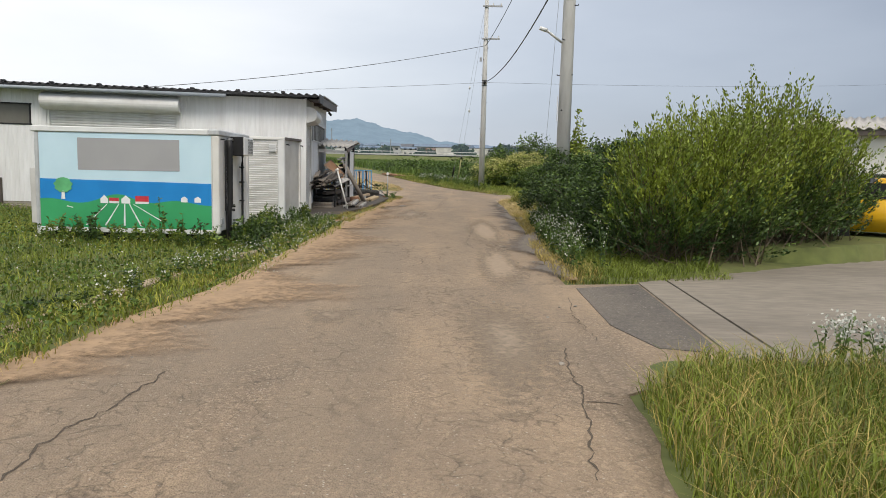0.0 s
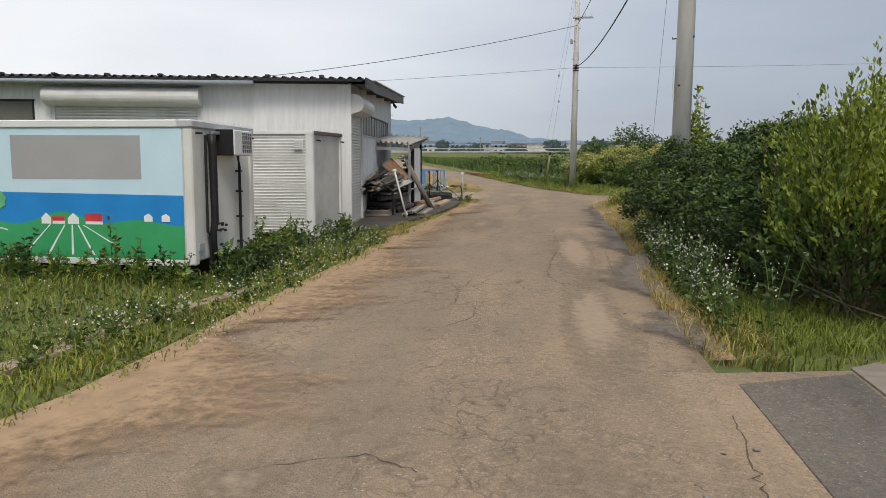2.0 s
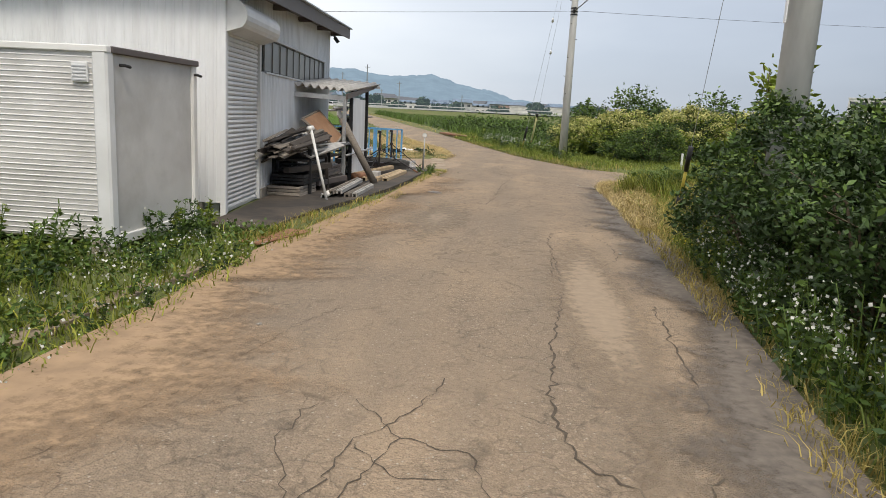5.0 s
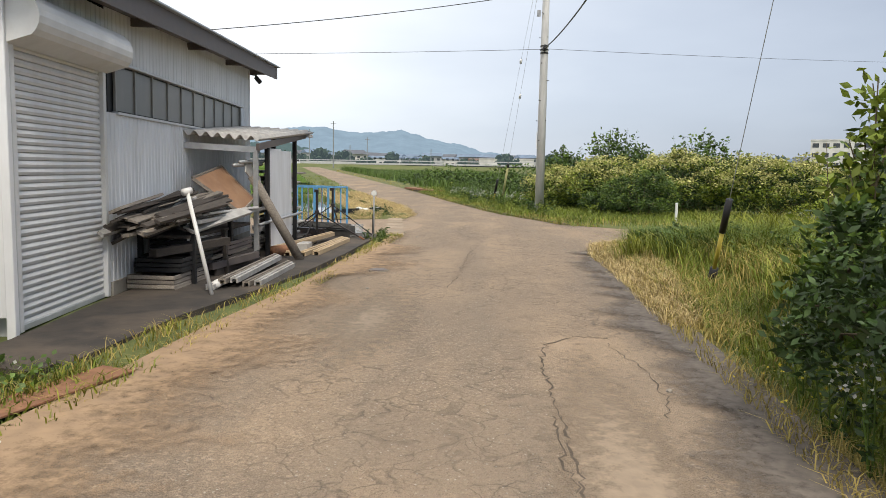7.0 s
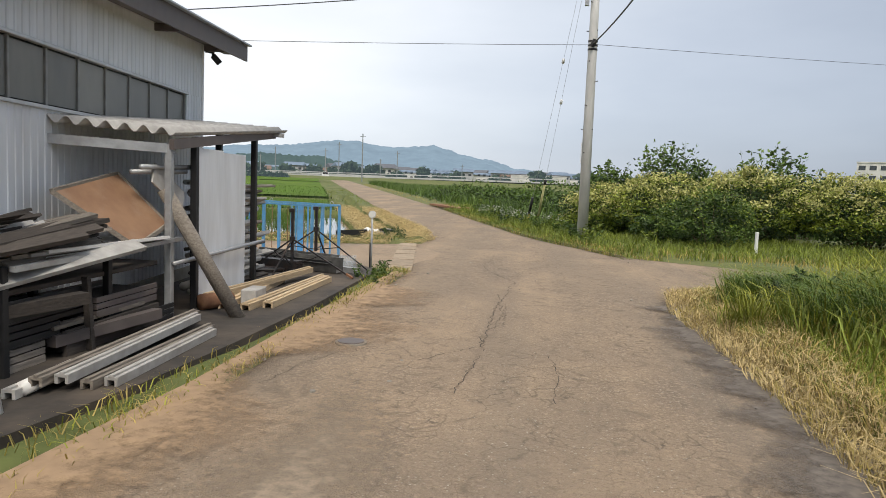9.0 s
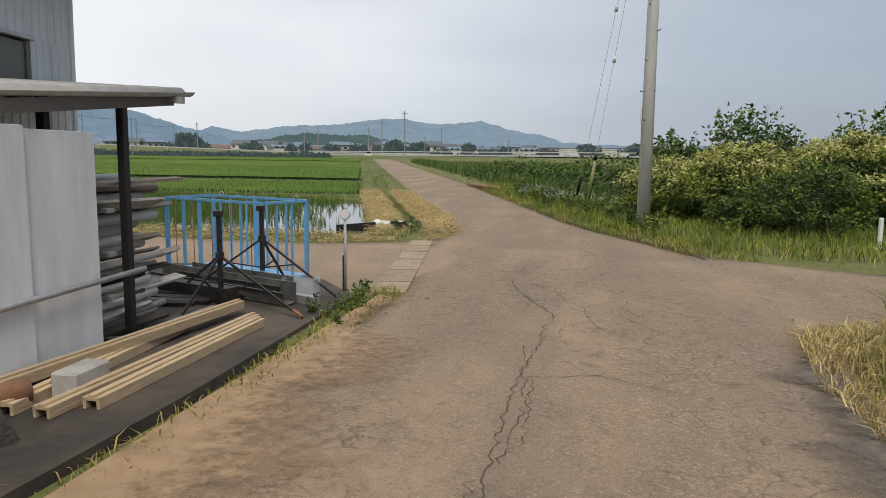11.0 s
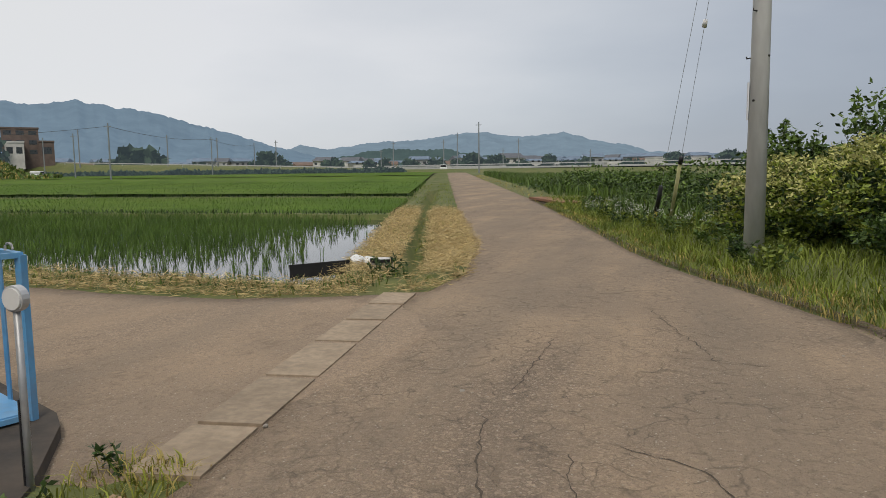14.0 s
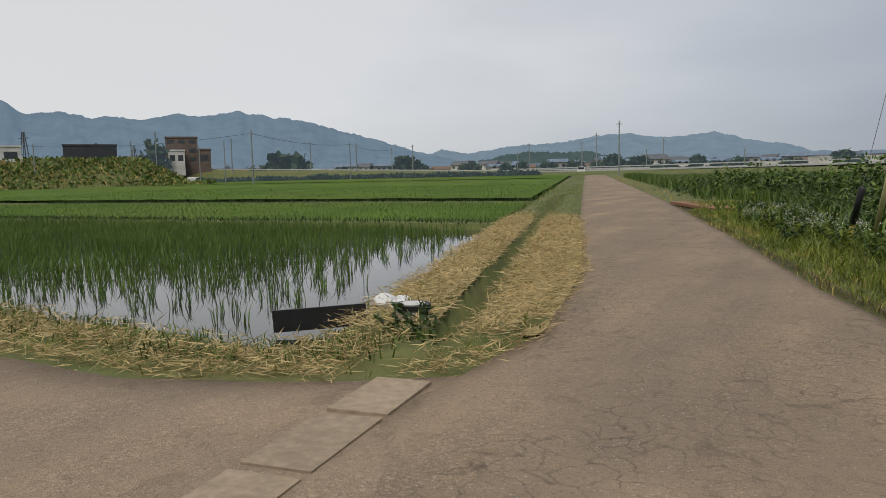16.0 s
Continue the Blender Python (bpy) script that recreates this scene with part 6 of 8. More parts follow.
stuff(blades("verge_grass", P, 0.11, 0.013, 1.0, M_GRASS), "short green verge grass beside the kerb", "grass")
P = patchy(scatter(20000, -5.0, -2.0, 0.0, 18.5, lambda x, y: clear_left(x, y) & (x > kerb_x(y) + 0.05) & (x < road_l(y) + 0.03)), 0.9, -0.1, 4.0)
stuff(blades("verge_straw", P, 0.10, 0.010, 1.2, M_GRASSD), "dry yellow verge grass along the asphalt", "grass")
P = patchy(scatter(3200, -12, -3.0, 2.0, 13, lambda x, y: clear_left(x, y) & (x < kerb_x(y))), 0.7, 0.05, 2.0)
P[:, 2] += rng.uniform(0.09, 0.19, len(P))
stuff(leaves("clover_flowers", P, 0.022, 0.020, M_FLOWER), "small white clover heads in the lawn", "flowers")
P = patchy(scatter(7000, -3.6, -2.3, 9, 17, lambda x, y: clear_left(x, y)), 1.2, 0.0, 8.0)
P[:, 2] += rng.uniform(0.08, 0.25, len(P))
stuff(leaves("daisy_flowers", P[:700], 0.022, 0.020, M_FLOWER), "small white daisies in the verge", "flowers")


P = patchy(scatter(60000, -12, -2.6, 1.5, 18.3, lambda x, y: clear_left(x, y) & (x < road_l(y) - 0.10)), 0.75, -0.05, 27.0)
P[:, 2] += rng.uniform(0.03, 0.15, len(P))
stuff(leaves("clover_leaves", P, 0.045, 0.036, M_LEAF_M, up=0.5), "patches of dark clover leaves in the lawn", "clover")


def weed(x, y, h, n_leaf, spread, leaf, material, name="weed", label="tall leafy green weed growing at the wall", flowers=0, group="weeds"):
    """A leafy weed: several stems with leaves along them."""
    z = float(ground_z(x, y))
    e = thing(name, label, "weed", pose(x, y, z), group)
    bm, pts = bmesh.new(), []
    for s in range(max(3, int(spread * 14))):
        a = rng.uniform(0, 6.28); rr = spread * rng.uniform(0.1, 1.0); hh = h * rng.uniform(0.55, 1.05)
        p = [(0.15 * rr * math.cos(a), 0.15 * rr * math.sin(a), -0.02), (0.6 * rr * math.cos(a), 0.6 * rr * math.sin(a), hh * 0.6), (rr * math.cos(a), rr * math.sin(a), hh)]
        tube(bm, p, 0.006, 4, 0.003, False)
        for t in rng.uniform(0.1, 1.0, n_leaf):
            q = Vector(p[0]).lerp(Vector(p[1]), t * 2) if t < 0.5 else Vector(p[1]).lerp(Vector(p[2]), t * 2 - 1)
            pts.append(q)
    part("stem", bm, M_LEAF_M, e)["kind"] = "stuff"
    pts = np.array([tuple(q) for q in pts])
    leaves("foliage", pts, leaf, leaf * 0.45, material, e)
    if flowers:
        top = pts[np.argsort(-pts[:, 2])[:max(4, len(pts) // 2)]]
        F = top[rng.integers(0, len(top), flowers)] + rng.normal(0, 0.035, (flowers, 3)); F[:, 2] += 0.05
        leaves("blossom", F, 0.027, 0.025, M_FLOWER, e, "small white flowers", up=0.8)
    return e


for k in range(50):
    t = k / 50
    weed(-6.7 + 2.9 * t + rng.normal(0, 0.05), 11.85 + rng.normal(0, 0.12), rng.uniform(0.22, 0.44), 18, 0.20, 0.060, (M_LEAF_M, M_GRASS)[k % 2])
for x, y, h, s, m in ((-6.0, 11.7, 0.62, 0.34, M_LEAF_D), (-5.75, 11.6, 0.5, 0.3, M_LEAF_D), (-4.75, 11.75, 0.82, 0.10, M_LEAF_M), (-4.35, 11.75, 0.78, 0.10, M_LEAF_M), (-4.0, 11.7, 0.5, 0.25, M_LEAF_D)):
    weed(x, y, h, 26, s, 0.075, m)
for k in range(58):
    y = rng.uniform(11.9, 18.2)
    xw = -3.75 if y < 14.2 else (-3.95 if y < 16 else -3.6)
    x = xw + abs(rng.normal(0.12, 0.22))
    if x > -2.95: x = -3.2
    weed(x, y, rng.uniform(0.24, 0.50) if x < -3.3 else rng.uniform(0.12, 0.24), 22, 0.24, 0.062, (M_LEAF_M, M_LEAF_D, M_GRASS)[k % 3], flowers=6 if k % 3 == 0 else 0)
for k in range(24):
    weed(rng.uniform(-3.75, -3.15), rng.uniform(11.7, 14.2), rng.uniform(0.25, 0.48), 20, 0.26, 0.085, (M_LEAF_D, M_LEAF_D, M_LEAF_M)[k % 3])
for k in range(40):
    weed(rng.uniform(-5.6, -3.7), rng.uniform(14.2, 15.9), rng.uniform(0.3, 0.62), 26, 0.26, 0.060, (M_LEAF_M, M_GRASS)[k % 2])

for k in range(96):
    y = rng.uniform(6.0, 16.6)
    x = min(float(kerb_x(y)) + rng.normal(-0.02, 0.24), float(road_l(y)) - 0.16)
    if y > 11.7 and x < -3.6: x = -3.4
    weed(x, y, rng.uniform(0.10, 0.24), 20, 0.22, 0.050, (M_LEAF_M, M_LEAF_D, M_GRASS)[k % 3], flowers=8 if k % 2 == 0 else 0)

# gap between apron and asphalt
P = scatter(16000, -3.6, -1.7, 17.6, 29.6, lambda x, y: (x < road_l(y) + 0.02) & (x > np.interp(y, [17.6, 18.2, 20.1, 22.0, 25.3, 28.9, 29.6], [-3.6, -2.83, -2.74, -2.42, -2.18, -2.13, -2.6])))
P = patchy(P, 1.1, -0.15, 1.0)
stuff(blades("gutter_grass", P, 0.14, 0.009, 1.3, M_GRASSD), "dry weeds in the gutter before the apron", "grass")
P2 = patchy(scatter(15000, -3.3, -1.8, 17.6, 29.6, lambda x, y: (x < road_l(y) - 0.05) & (x > np.interp(y, [17.6, 18.2, 20.1, 22.0, 25.3, 28.9, 29.6], [-3.4, -2.83, -2.74, -2.42, -2.18, -2.13, -2.4]))), 0.8, 0.22, 6.0)
stuff(blades("gutter_weeds", P2, 0.14, 0.010, 1.2, M_GRASSY), "green weeds in the gutter before the apron", "grass")
for k in range(9):
    weed(rng.uniform(-2.28, -1.95), rng.uniform(27.6, 29.5), rng.uniform(0.14, 0.28), 20, 0.17, 0.048, (M_LEAF_M, M_LEAF_D)[k % 2])

# ---------------------------------------------------------------- bushes at the right
def bush(blobs, n, leaf, material, name, label, twigs=60, shoots=0, second=None, share=0.3, shell=0.45):
    """A shrub: branching stems, thousands of leaves near its uneven outline, upright shoots."""
    cx = sum(b[0] for b in blobs) / len(blobs); cy = sum(b[1] for b in blobs) / len(blobs)
    e = thing(name, label, "bush", pose(cx, cy, 0))
    vol = np.array([b[3] * b[4] * b[5] for b in blobs]); vol /= vol.sum()
    pts = []
    for b, v in zip(blobs, vol):
        m = int(n * v)
        d = rng.normal(size=(m, 3)); d /= np.linalg.norm(d, axis=1)[:, None]
        r = rng.uniform(0, 1, m) ** shell
        lump = np.array([noise.noise((q[0] * 2.6 + b[0], q[1] * 2.6 + b[1], q[2] * 2.6)) + 0.5 * noise.noise((q[0] * 6 + b[0], q[1] * 6, q[2] * 6 + b[1])) for q in d])
        r = r * (1 + 0.5 * lump)
        pts.append(np.array(b[:3]) + d * np.array(b[3:6]) * r[:, None])
    pts = np.concatenate(pts)
    pts = pts[pts[:, 2] > ground_z(pts[:, 0], pts[:, 1]) + 0.03]
    # leave gaps
    g = np.array([noise.noise((q[0] * 1.9, q[1] * 1.9, q[2] * 1.9)) for q in pts])
    pts = pts[g + rng.uniform(-0.35, 0.35, len(pts)) > -0.22]
    pts = pts - np.array([cx, cy, 0])
    bm = bmesh.new()
    for k in range(twigs):
        b = blobs[k % len(blobs)]
        base = Vector((b[0] + rng.normal(0, b[3] * 0.25) - cx, b[1] + rng.normal(0, b[4] * 0.25) - cy, 0.0))
        d = rng.normal(size=3); d /= np.linalg.norm(d); d[2] = abs(d[2])
        tip = Vector((b[0] - cx + d[0] * b[3] * 0.95, b[1] - cy + d[1] * b[4] * 0.95, b[2] + d[2] * b[5] * 0.95))
        midp = base.lerp(tip, 0.5) + Vector((rng.normal(0, 0.1), rng.normal(0, 0.1), 0.15))
        tube(bm, [base, midp, tip], 0.02, 4, 0.005, False)
    extra = []
    for k in range(shoots):
        b = blobs[rng.integers(0, len(blobs))]
        a, q = rng.uniform(0, 6.28), rng.uniform(0, 0.8)
        base = Vector((b[0] - cx + math.cos(a) * q * b[3], b[1] - cy + math.sin(a) * q * b[4], b[2] + b[5] * math.sqrt(1 - q * q) * 0.8))
        tip = base + Vector((math.cos(a) * 0.18 * q + rng.normal(0, 0.05), math.sin(a) * 0.18 * q + rng.normal(0, 0.05), rng.uniform(0.35, 0.75)))
        tube(bm, [base, tip], 0.006, 3, 0.003, False)
        for t in rng.uniform(0.0, 1.0, 16):
            extra.append(tuple(base.lerp(tip, t)))
    part("branch", bm, M_TWIG, e, "thin brown branches")["kind"] = "stuff"
    if extra:
        pts = np.concatenate([pts, np.array(extra)])
    if second:
        k = int(len(pts) * share)
        top = np.argsort(-(pts[:, 2] + rng.normal(0, 0.45, len(pts))))
        leaves("bloom" if second is M_LEAF_F else "young_leaves", pts[top[:k]], leaf * 0.95, leaf * 0.5, second, e)
        pts = pts[top[k:]]
    leaves("foliage", pts, leaf, leaf * 0.42, material, e)
    return e


def spray_bush(blobs, n, per, leaf, name, label):
    """A shrub of long arching shoots that fan out from the ground, leafy along their outer half; lit tops and the shade
    inside are put into the leaf colours.
    """
    cx = sum(b[0] for b in blobs) / len(blobs); cy = sum(b[1] for b in blobs) / len(blobs)
    e = thing(name, label, "bush", pose(cx, cy, 0))
    vol = np.array([b[3] * b[4] * b[5] for b in blobs]) ** 0.8; vol /= vol.sum()
    bm = bmesh.new()
    P, D, H = [], [], []
    for b, v in zip(blobs, vol):
        m = int(n * v)
        d = rng.normal(size=(m, 3)); d[:, 2] = np.abs(d[:, 2]) * 1.1 - 0.25; d /= np.linalg.norm(d, axis=1)[:, None]
        for k in range(m):
            q = d[k]
            size = 1 + 0.30 * noise.noise((q[0] * 2.2 + b[0], q[1] * 2.2 + b[1], q[2] * 2.2)) + rng.normal(0, 0.09)
            tip = np.array([b[0] - cx + q[0] * b[3] * size, b[1] - cy + q[1] * b[4] * size, max(0.12, b[2] + q[2] * b[5] * size)])
            root = np.array([b[0] - cx + rng.normal(0, 0.30) * b[3], b[1] - cy + rng.normal(0, 0.30) * b[4], 0.05])
            mid = root * 0.5 + tip * 0.5 + np.array([-(tip - root)[0] * 0.02, 0, 0.20 * np.linalg.norm(tip - root) * (0.4 if q[2] > 0.5 else -0.15)])
            tip = tip + np.array([0.0, 0.0, 0.10 + 0.16 * rng.random() * (q[2] > 0.2)])
            t = rng.uniform(0.40, 1.0, per) ** 0.8
            pt = (1 - t)[:, None] ** 2 * root + (2 * t * (1 - t))[:, None] * mid + (t ** 2)[:, None] * tip
            dr = 2 * (1 - t)[:, None] * (mid - root) + 2 * t[:, None] * (tip - mid)
            P.append(pt + rng.normal(0, 0.035, (per, 3)) * (1.25 - t)[:, None] * 1.6); D.append(dr / (np.linalg.norm(dr, axis=1)[:, None] + 1e-6))
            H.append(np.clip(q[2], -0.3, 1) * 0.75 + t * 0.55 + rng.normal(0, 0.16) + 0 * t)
            if k % 4 == 0:
                tube(bm, [tuple(root), tuple(0.25 * root + 0.5 * mid + 0.25 * tip), tuple(tip)], 0.012, 3, 0.003, False)
    part("branch", bm, M_TWIG, e, "thin brown branches")["kind"] = "stuff"
    P, D, H = np.concatenate(P), np.concatenate(D), np.concatenate(H)
    ok = P[:, 2] > 0.04
    P, D, H = P[ok], D[ok], H[ok]
    # leaf colour follows height and reach: bright lit tops, dark shade inside
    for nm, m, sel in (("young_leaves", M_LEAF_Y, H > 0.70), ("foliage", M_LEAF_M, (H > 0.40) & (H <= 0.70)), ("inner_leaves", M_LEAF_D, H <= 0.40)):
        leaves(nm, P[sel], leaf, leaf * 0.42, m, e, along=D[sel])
    return e


def clump_bush(blobs, n_clump, per, r, leaf, tops, top_share, name, label, body=None, twigs=40):
    """A thicket of leafy clumps: each clump is a small dome, lighter on its top, with the shade of gaps and undersides
    put in as dark leaves.
    """
    cx = sum(b[0] for b in blobs) / len(blobs); cy = sum(b[1] for b in blobs) / len(blobs)
    e = thing(name, label, "bush", pose(cx, cy, 0))
    vol = np.array([b[3] * b[4] * b[5] for b in blobs]) ** 0.75; vol /= vol.sum()
    hi, mid, low = [], [], []
    bm = bmesh.new()
    for b, v in zip(blobs, vol):
        for k in range(int(n_clump * v)):
            q = rng.normal(size=3); q[2] = abs(q[2]) * 1.1 - 0.35; q /= np.linalg.norm(q)
            size = (1 + 0.22 * noise.noise((q[0] * 2.5 + b[0], q[1] * 2.5 + b[1], q[2] * 2.5))) * rng.uniform(0.86, 1.05)
            c0 = np.array([b[0] - cx, b[1] - cy, b[2]]) + q * np.array(b[3:6]) * size
            if c0[2] < 0.12: continue
            rr = r * rng.uniform(0.55, 1.3)
            d = rng.normal(size=(per, 3)); d /= np.linalg.norm(d, axis=1)[:, None]
            off = d * np.array([1, 1, 0.75]) * (rng.uniform(0.2, 1, per) ** 0.5)[:, None] * rr
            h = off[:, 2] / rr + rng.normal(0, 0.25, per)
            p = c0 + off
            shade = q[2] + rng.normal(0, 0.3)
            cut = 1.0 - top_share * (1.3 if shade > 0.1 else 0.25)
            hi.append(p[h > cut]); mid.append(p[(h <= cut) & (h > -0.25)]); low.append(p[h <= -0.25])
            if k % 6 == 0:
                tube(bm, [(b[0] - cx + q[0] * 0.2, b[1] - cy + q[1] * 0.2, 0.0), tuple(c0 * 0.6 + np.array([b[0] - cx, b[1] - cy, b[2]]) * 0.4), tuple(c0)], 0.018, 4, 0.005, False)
        # core of dark leaves standing in for the shade inside
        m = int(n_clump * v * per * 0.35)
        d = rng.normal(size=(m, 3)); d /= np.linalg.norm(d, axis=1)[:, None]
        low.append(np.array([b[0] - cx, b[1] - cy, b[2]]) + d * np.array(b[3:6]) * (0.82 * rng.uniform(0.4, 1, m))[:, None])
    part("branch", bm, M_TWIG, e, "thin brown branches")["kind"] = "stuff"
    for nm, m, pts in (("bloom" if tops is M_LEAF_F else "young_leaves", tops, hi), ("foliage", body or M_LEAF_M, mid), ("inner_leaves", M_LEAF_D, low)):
        pts = np.concatenate(pts); pts = pts[pts[:, 2] > 0.03]
        leaves(nm, pts, leaf, leaf * 0.45, m, e)
    return e


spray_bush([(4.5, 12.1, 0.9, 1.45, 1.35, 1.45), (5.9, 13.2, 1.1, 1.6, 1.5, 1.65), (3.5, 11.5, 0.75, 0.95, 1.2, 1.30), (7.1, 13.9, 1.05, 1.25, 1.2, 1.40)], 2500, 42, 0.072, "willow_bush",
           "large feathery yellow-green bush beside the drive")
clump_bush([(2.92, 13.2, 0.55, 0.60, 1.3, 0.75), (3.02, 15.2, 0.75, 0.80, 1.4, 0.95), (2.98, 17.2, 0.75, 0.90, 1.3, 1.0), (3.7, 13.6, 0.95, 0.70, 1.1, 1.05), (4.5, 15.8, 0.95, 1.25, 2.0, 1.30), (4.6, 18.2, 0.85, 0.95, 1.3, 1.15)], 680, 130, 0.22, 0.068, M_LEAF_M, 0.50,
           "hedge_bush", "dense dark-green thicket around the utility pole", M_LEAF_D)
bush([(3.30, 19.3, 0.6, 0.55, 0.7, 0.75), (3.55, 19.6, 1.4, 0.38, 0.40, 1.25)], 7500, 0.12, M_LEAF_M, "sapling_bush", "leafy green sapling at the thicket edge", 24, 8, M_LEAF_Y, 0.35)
# white-flowered weeds before the thicket
for k in range(84):
    y = rng.uniform(10.2, 18.2); x = float(road_r(y)) + 0.24 + abs(rng.normal(0.0, 0.22))
    weed(x, y, rng.uniform(0.34, 0.60) + 0.5 * (x - float(road_r(y)) - 0.24), 15, 0.24, 0.065, (M_LEAF_M, M_LEAF_D, M_LEAF_D)[k % 3], "fleabane", "weed with small white daisy flowers by the thicket", 15, "fleabanes")
P = scatter(34000, 1.5, 3.2, 9.6, 28.4, lambda x, y: (x > road_r(y) - 0.03) & (x < road_r(y) + np.where(y < 12.5, 0.60, np.where(y < 19.0, 0.34, 0.70))))
stuff(blades("edge_dry_grass", patchy(P, 0.8, -0.34, 3.0), 0.20, 0.009, 1.2, M_GRASSD), "dry yellow grass fringing the lane", "grass")
P = scatter(44000, 1.8, 4.2, 9.45, 28.5, lambda x, y: (x > road_r(y) + 0.32) & (y > 9.3 + 0.24 * (x - 1.4)))
stuff(blades("edge_grass", P, 0.19, 0.010, 1.1, M_GRASS), "green grass behind the dry fringe", "grass")
P = scatter(42000, 1.9, 4.6, 20.5, 29.2, lambda x, y: (x > road_r(y) - 0.05) & (x < road_r(y) + 0.35 + np.clip((y - 20.5) / 8, 0, 1) * 0.75) & (y < SIDE_N(x) + 0.05))
stuff(blades("junction_straw", patchy(P, 1.0, -0.3, 17.0), 0.22, 0.011, 1.3, M_STRAW), "pale straw bank at the corner of the side road", "grass")
# tall grass beyond the thicket, up to the side road
P = scatter(60000, 2.3, 16, 19.5, 31, lambda x, y: (x > road_r(y) + 0.45) & (y < SIDE_N(x) - 0.15))
far_off = P[:, 0] > road_r(P[:, 1]) + np.interp(P[:, 1], [22.5, 24.5], [1.25, 0.75])
stuff(blades("near_grass", P[~far_off], 0.17, 0.010, 1.3, M_GRASSY), "short bent yellow-green grass beside the stay wire", "grass")
P = P[far_off]
stuff(blades("tall_grass", P[::2], 0.55, 0.016, 0.9, M_GRASS), "tall green grass beside the stay wire", "grass")
stuff(blades("tall_yellow_grass", patchy(P[1::2], 0.5, -0.3, 41.0), 0.60, 0.015, 1.1, M_GRASSY), "tall yellow-green grass beside the stay wire", "grass")
P = patchy(scatter(34000, 2.2, 12, 19.5, 31, lambda x, y: (x > road_r(y) + 0.2) & (y < SIDE_N(x) - 0.02)), 0.5, 0.05, 5.0)
def tussocks(name, label, spots, n, r, h, width, bend, material):
    """Round tufts of long arching grass."""
    Q = np.concatenate([np.stack([np.full(n, x), np.full(n, y), np.zeros(n)], 1) + rng.normal(0, r * k, (n, 3)) * np.array([1, 1, 0]) for x, y, k in spots])
    Q = Q[(Q[:, 0] > road_r(Q[:, 1]) + 0.12)]
    Q[:, 2] = ground_z(Q[:, 0], Q[:, 1]) - 0.01
    return stuff(blades(name, Q, h, width, bend, material), label, "grass")


spots = [(rng.uniform(3.7, 7.0), rng.uniform(19.8, 27.4), rng.uniform(0.6, 1.3)) for k in range(34)]
tussocks("grass_tussocks", "arching tufts of long grass", spots, 260, 0.13, 0.72, 0.015, 1.35, M_GRASS)
tussocks("yellow_tussocks", "arching tufts of yellowing grass", [(x + rng.normal(0, 0.6), y + rng.normal(0, 0.6), k) for x, y, k in spots[::2]], 220, 0.16, 0.62, 0.012, 1.3, M_GRASSY)
tussocks("corner_tussocks", "dark arching tufts of long grass at the corner", [(rng.uniform(3.0, 5.0), rng.uniform(23.8, 27.3), rng.uniform(0.7, 1.2)) for k in range(22)], 240, 0.14, 0.66, 0.014, 1.35, M_LEAF_M)
clump_bush([(3.75, 26.6, 0.12, 0.55, 0.65, 0.42), (4.7, 25.9, 0.10, 0.6, 0.6, 0.40)], 46, 80, 0.18, 0.10, M_LEAF_M, 0.3, "low_bush", "low dark weeds in the corner grass", M_LEAF_D)
Q = scatter(26000, 4.2, 20, 16, 29, lambda x, y: (y < SIDE_N(x) - 0.1) & (y > SIDE_N(x) - 3.2))
stuff(blades("side_road_reeds", Q, 0.95, 0.020, 0.8, M_GRASSY), "tall reedy grass along the side road", "grass")
Q = patchy(scatter(16000, 3.4, 8, 19.8, 26.5), 0.45, 0.1, 23.0)
stuff(blades("brown_stalks", Q, 0.5, 0.011, 1.0, M_GRASSD), "brownish dry grass patch behind the stay wire", "grass")
stuff(blades("tall_dry_grass", P, 0.26, 0.011, 0.9, M_GRASSD), "dry stalks among the tall grass", "grass")
for k in range(26):
    weed(rng.uniform(3.5, 6.0), rng.uniform(20.5, 27.2), rng.uniform(0.35, 0.7), 22, 0.34, 0.08, (M_LEAF_M, M_LEAF_D, M_GRASS)[k % 3])
P = scatter(900, 2.0, 2.5, 17.6, 18.6); P[:, 2] += rng.uniform(0.05, 0.35, len(P))
stuff(leaves("yellow_flowers", P[:60], 0.022, 0.02, M_FLOWERY), "small yellow flowers at the lane edge", "flowers")
# foreground grass at the drive mouth
P = scatter(16000, 1.15, 4.5, 1.2, 5.75, lambda x, y: (x > road_r(y) + 0.05) & (y < 5.35) & ~((x < 2.1) & (y > 4.7 + (x - 1.3) * 0.9)))
stuff(blades("drive_grass", P, 0.32, 0.008, 0.95, M_GRASS), "tall green grass beside the drive mouth", "grass")
P = P[::3] + np.array([0.01, 0.01, 0])
stuff(blades("drive_dry_grass", P, 0.36, 0.007, 0.95, M_GRASSD), "dry seed stalks in the grass beside the drive", "grass")
for k in range(12):
    weed(rng.uniform(2.9, 4.3), rng.uniform(5.1, 5.7), 0.42, 10, 0.22, 0.06, M_LEAF_M, "fleabane", "weed with small white daisy flowers by the drive", 70, "fleabanes")
d = bmesh.new(); tube(d, [(2.55, 5.35, 0.12), (4.2, 5.25, 0.14)], 0.035, 8)
tagged(part("fallen_pole", d, M_WOODG, None, "", True), "pale pole lying in the grass by the drive", "pole")

# ---------------------------------------------------------------- beyond the side road
P = scatter(26000, -1, 26, 26, 44, lambda x, y: (y > SIDE_F(x) + 0.0) & (x > road_r(y) + 0.02) & (y < SIDE_F(x) + 2.6) & (x > 0.4))
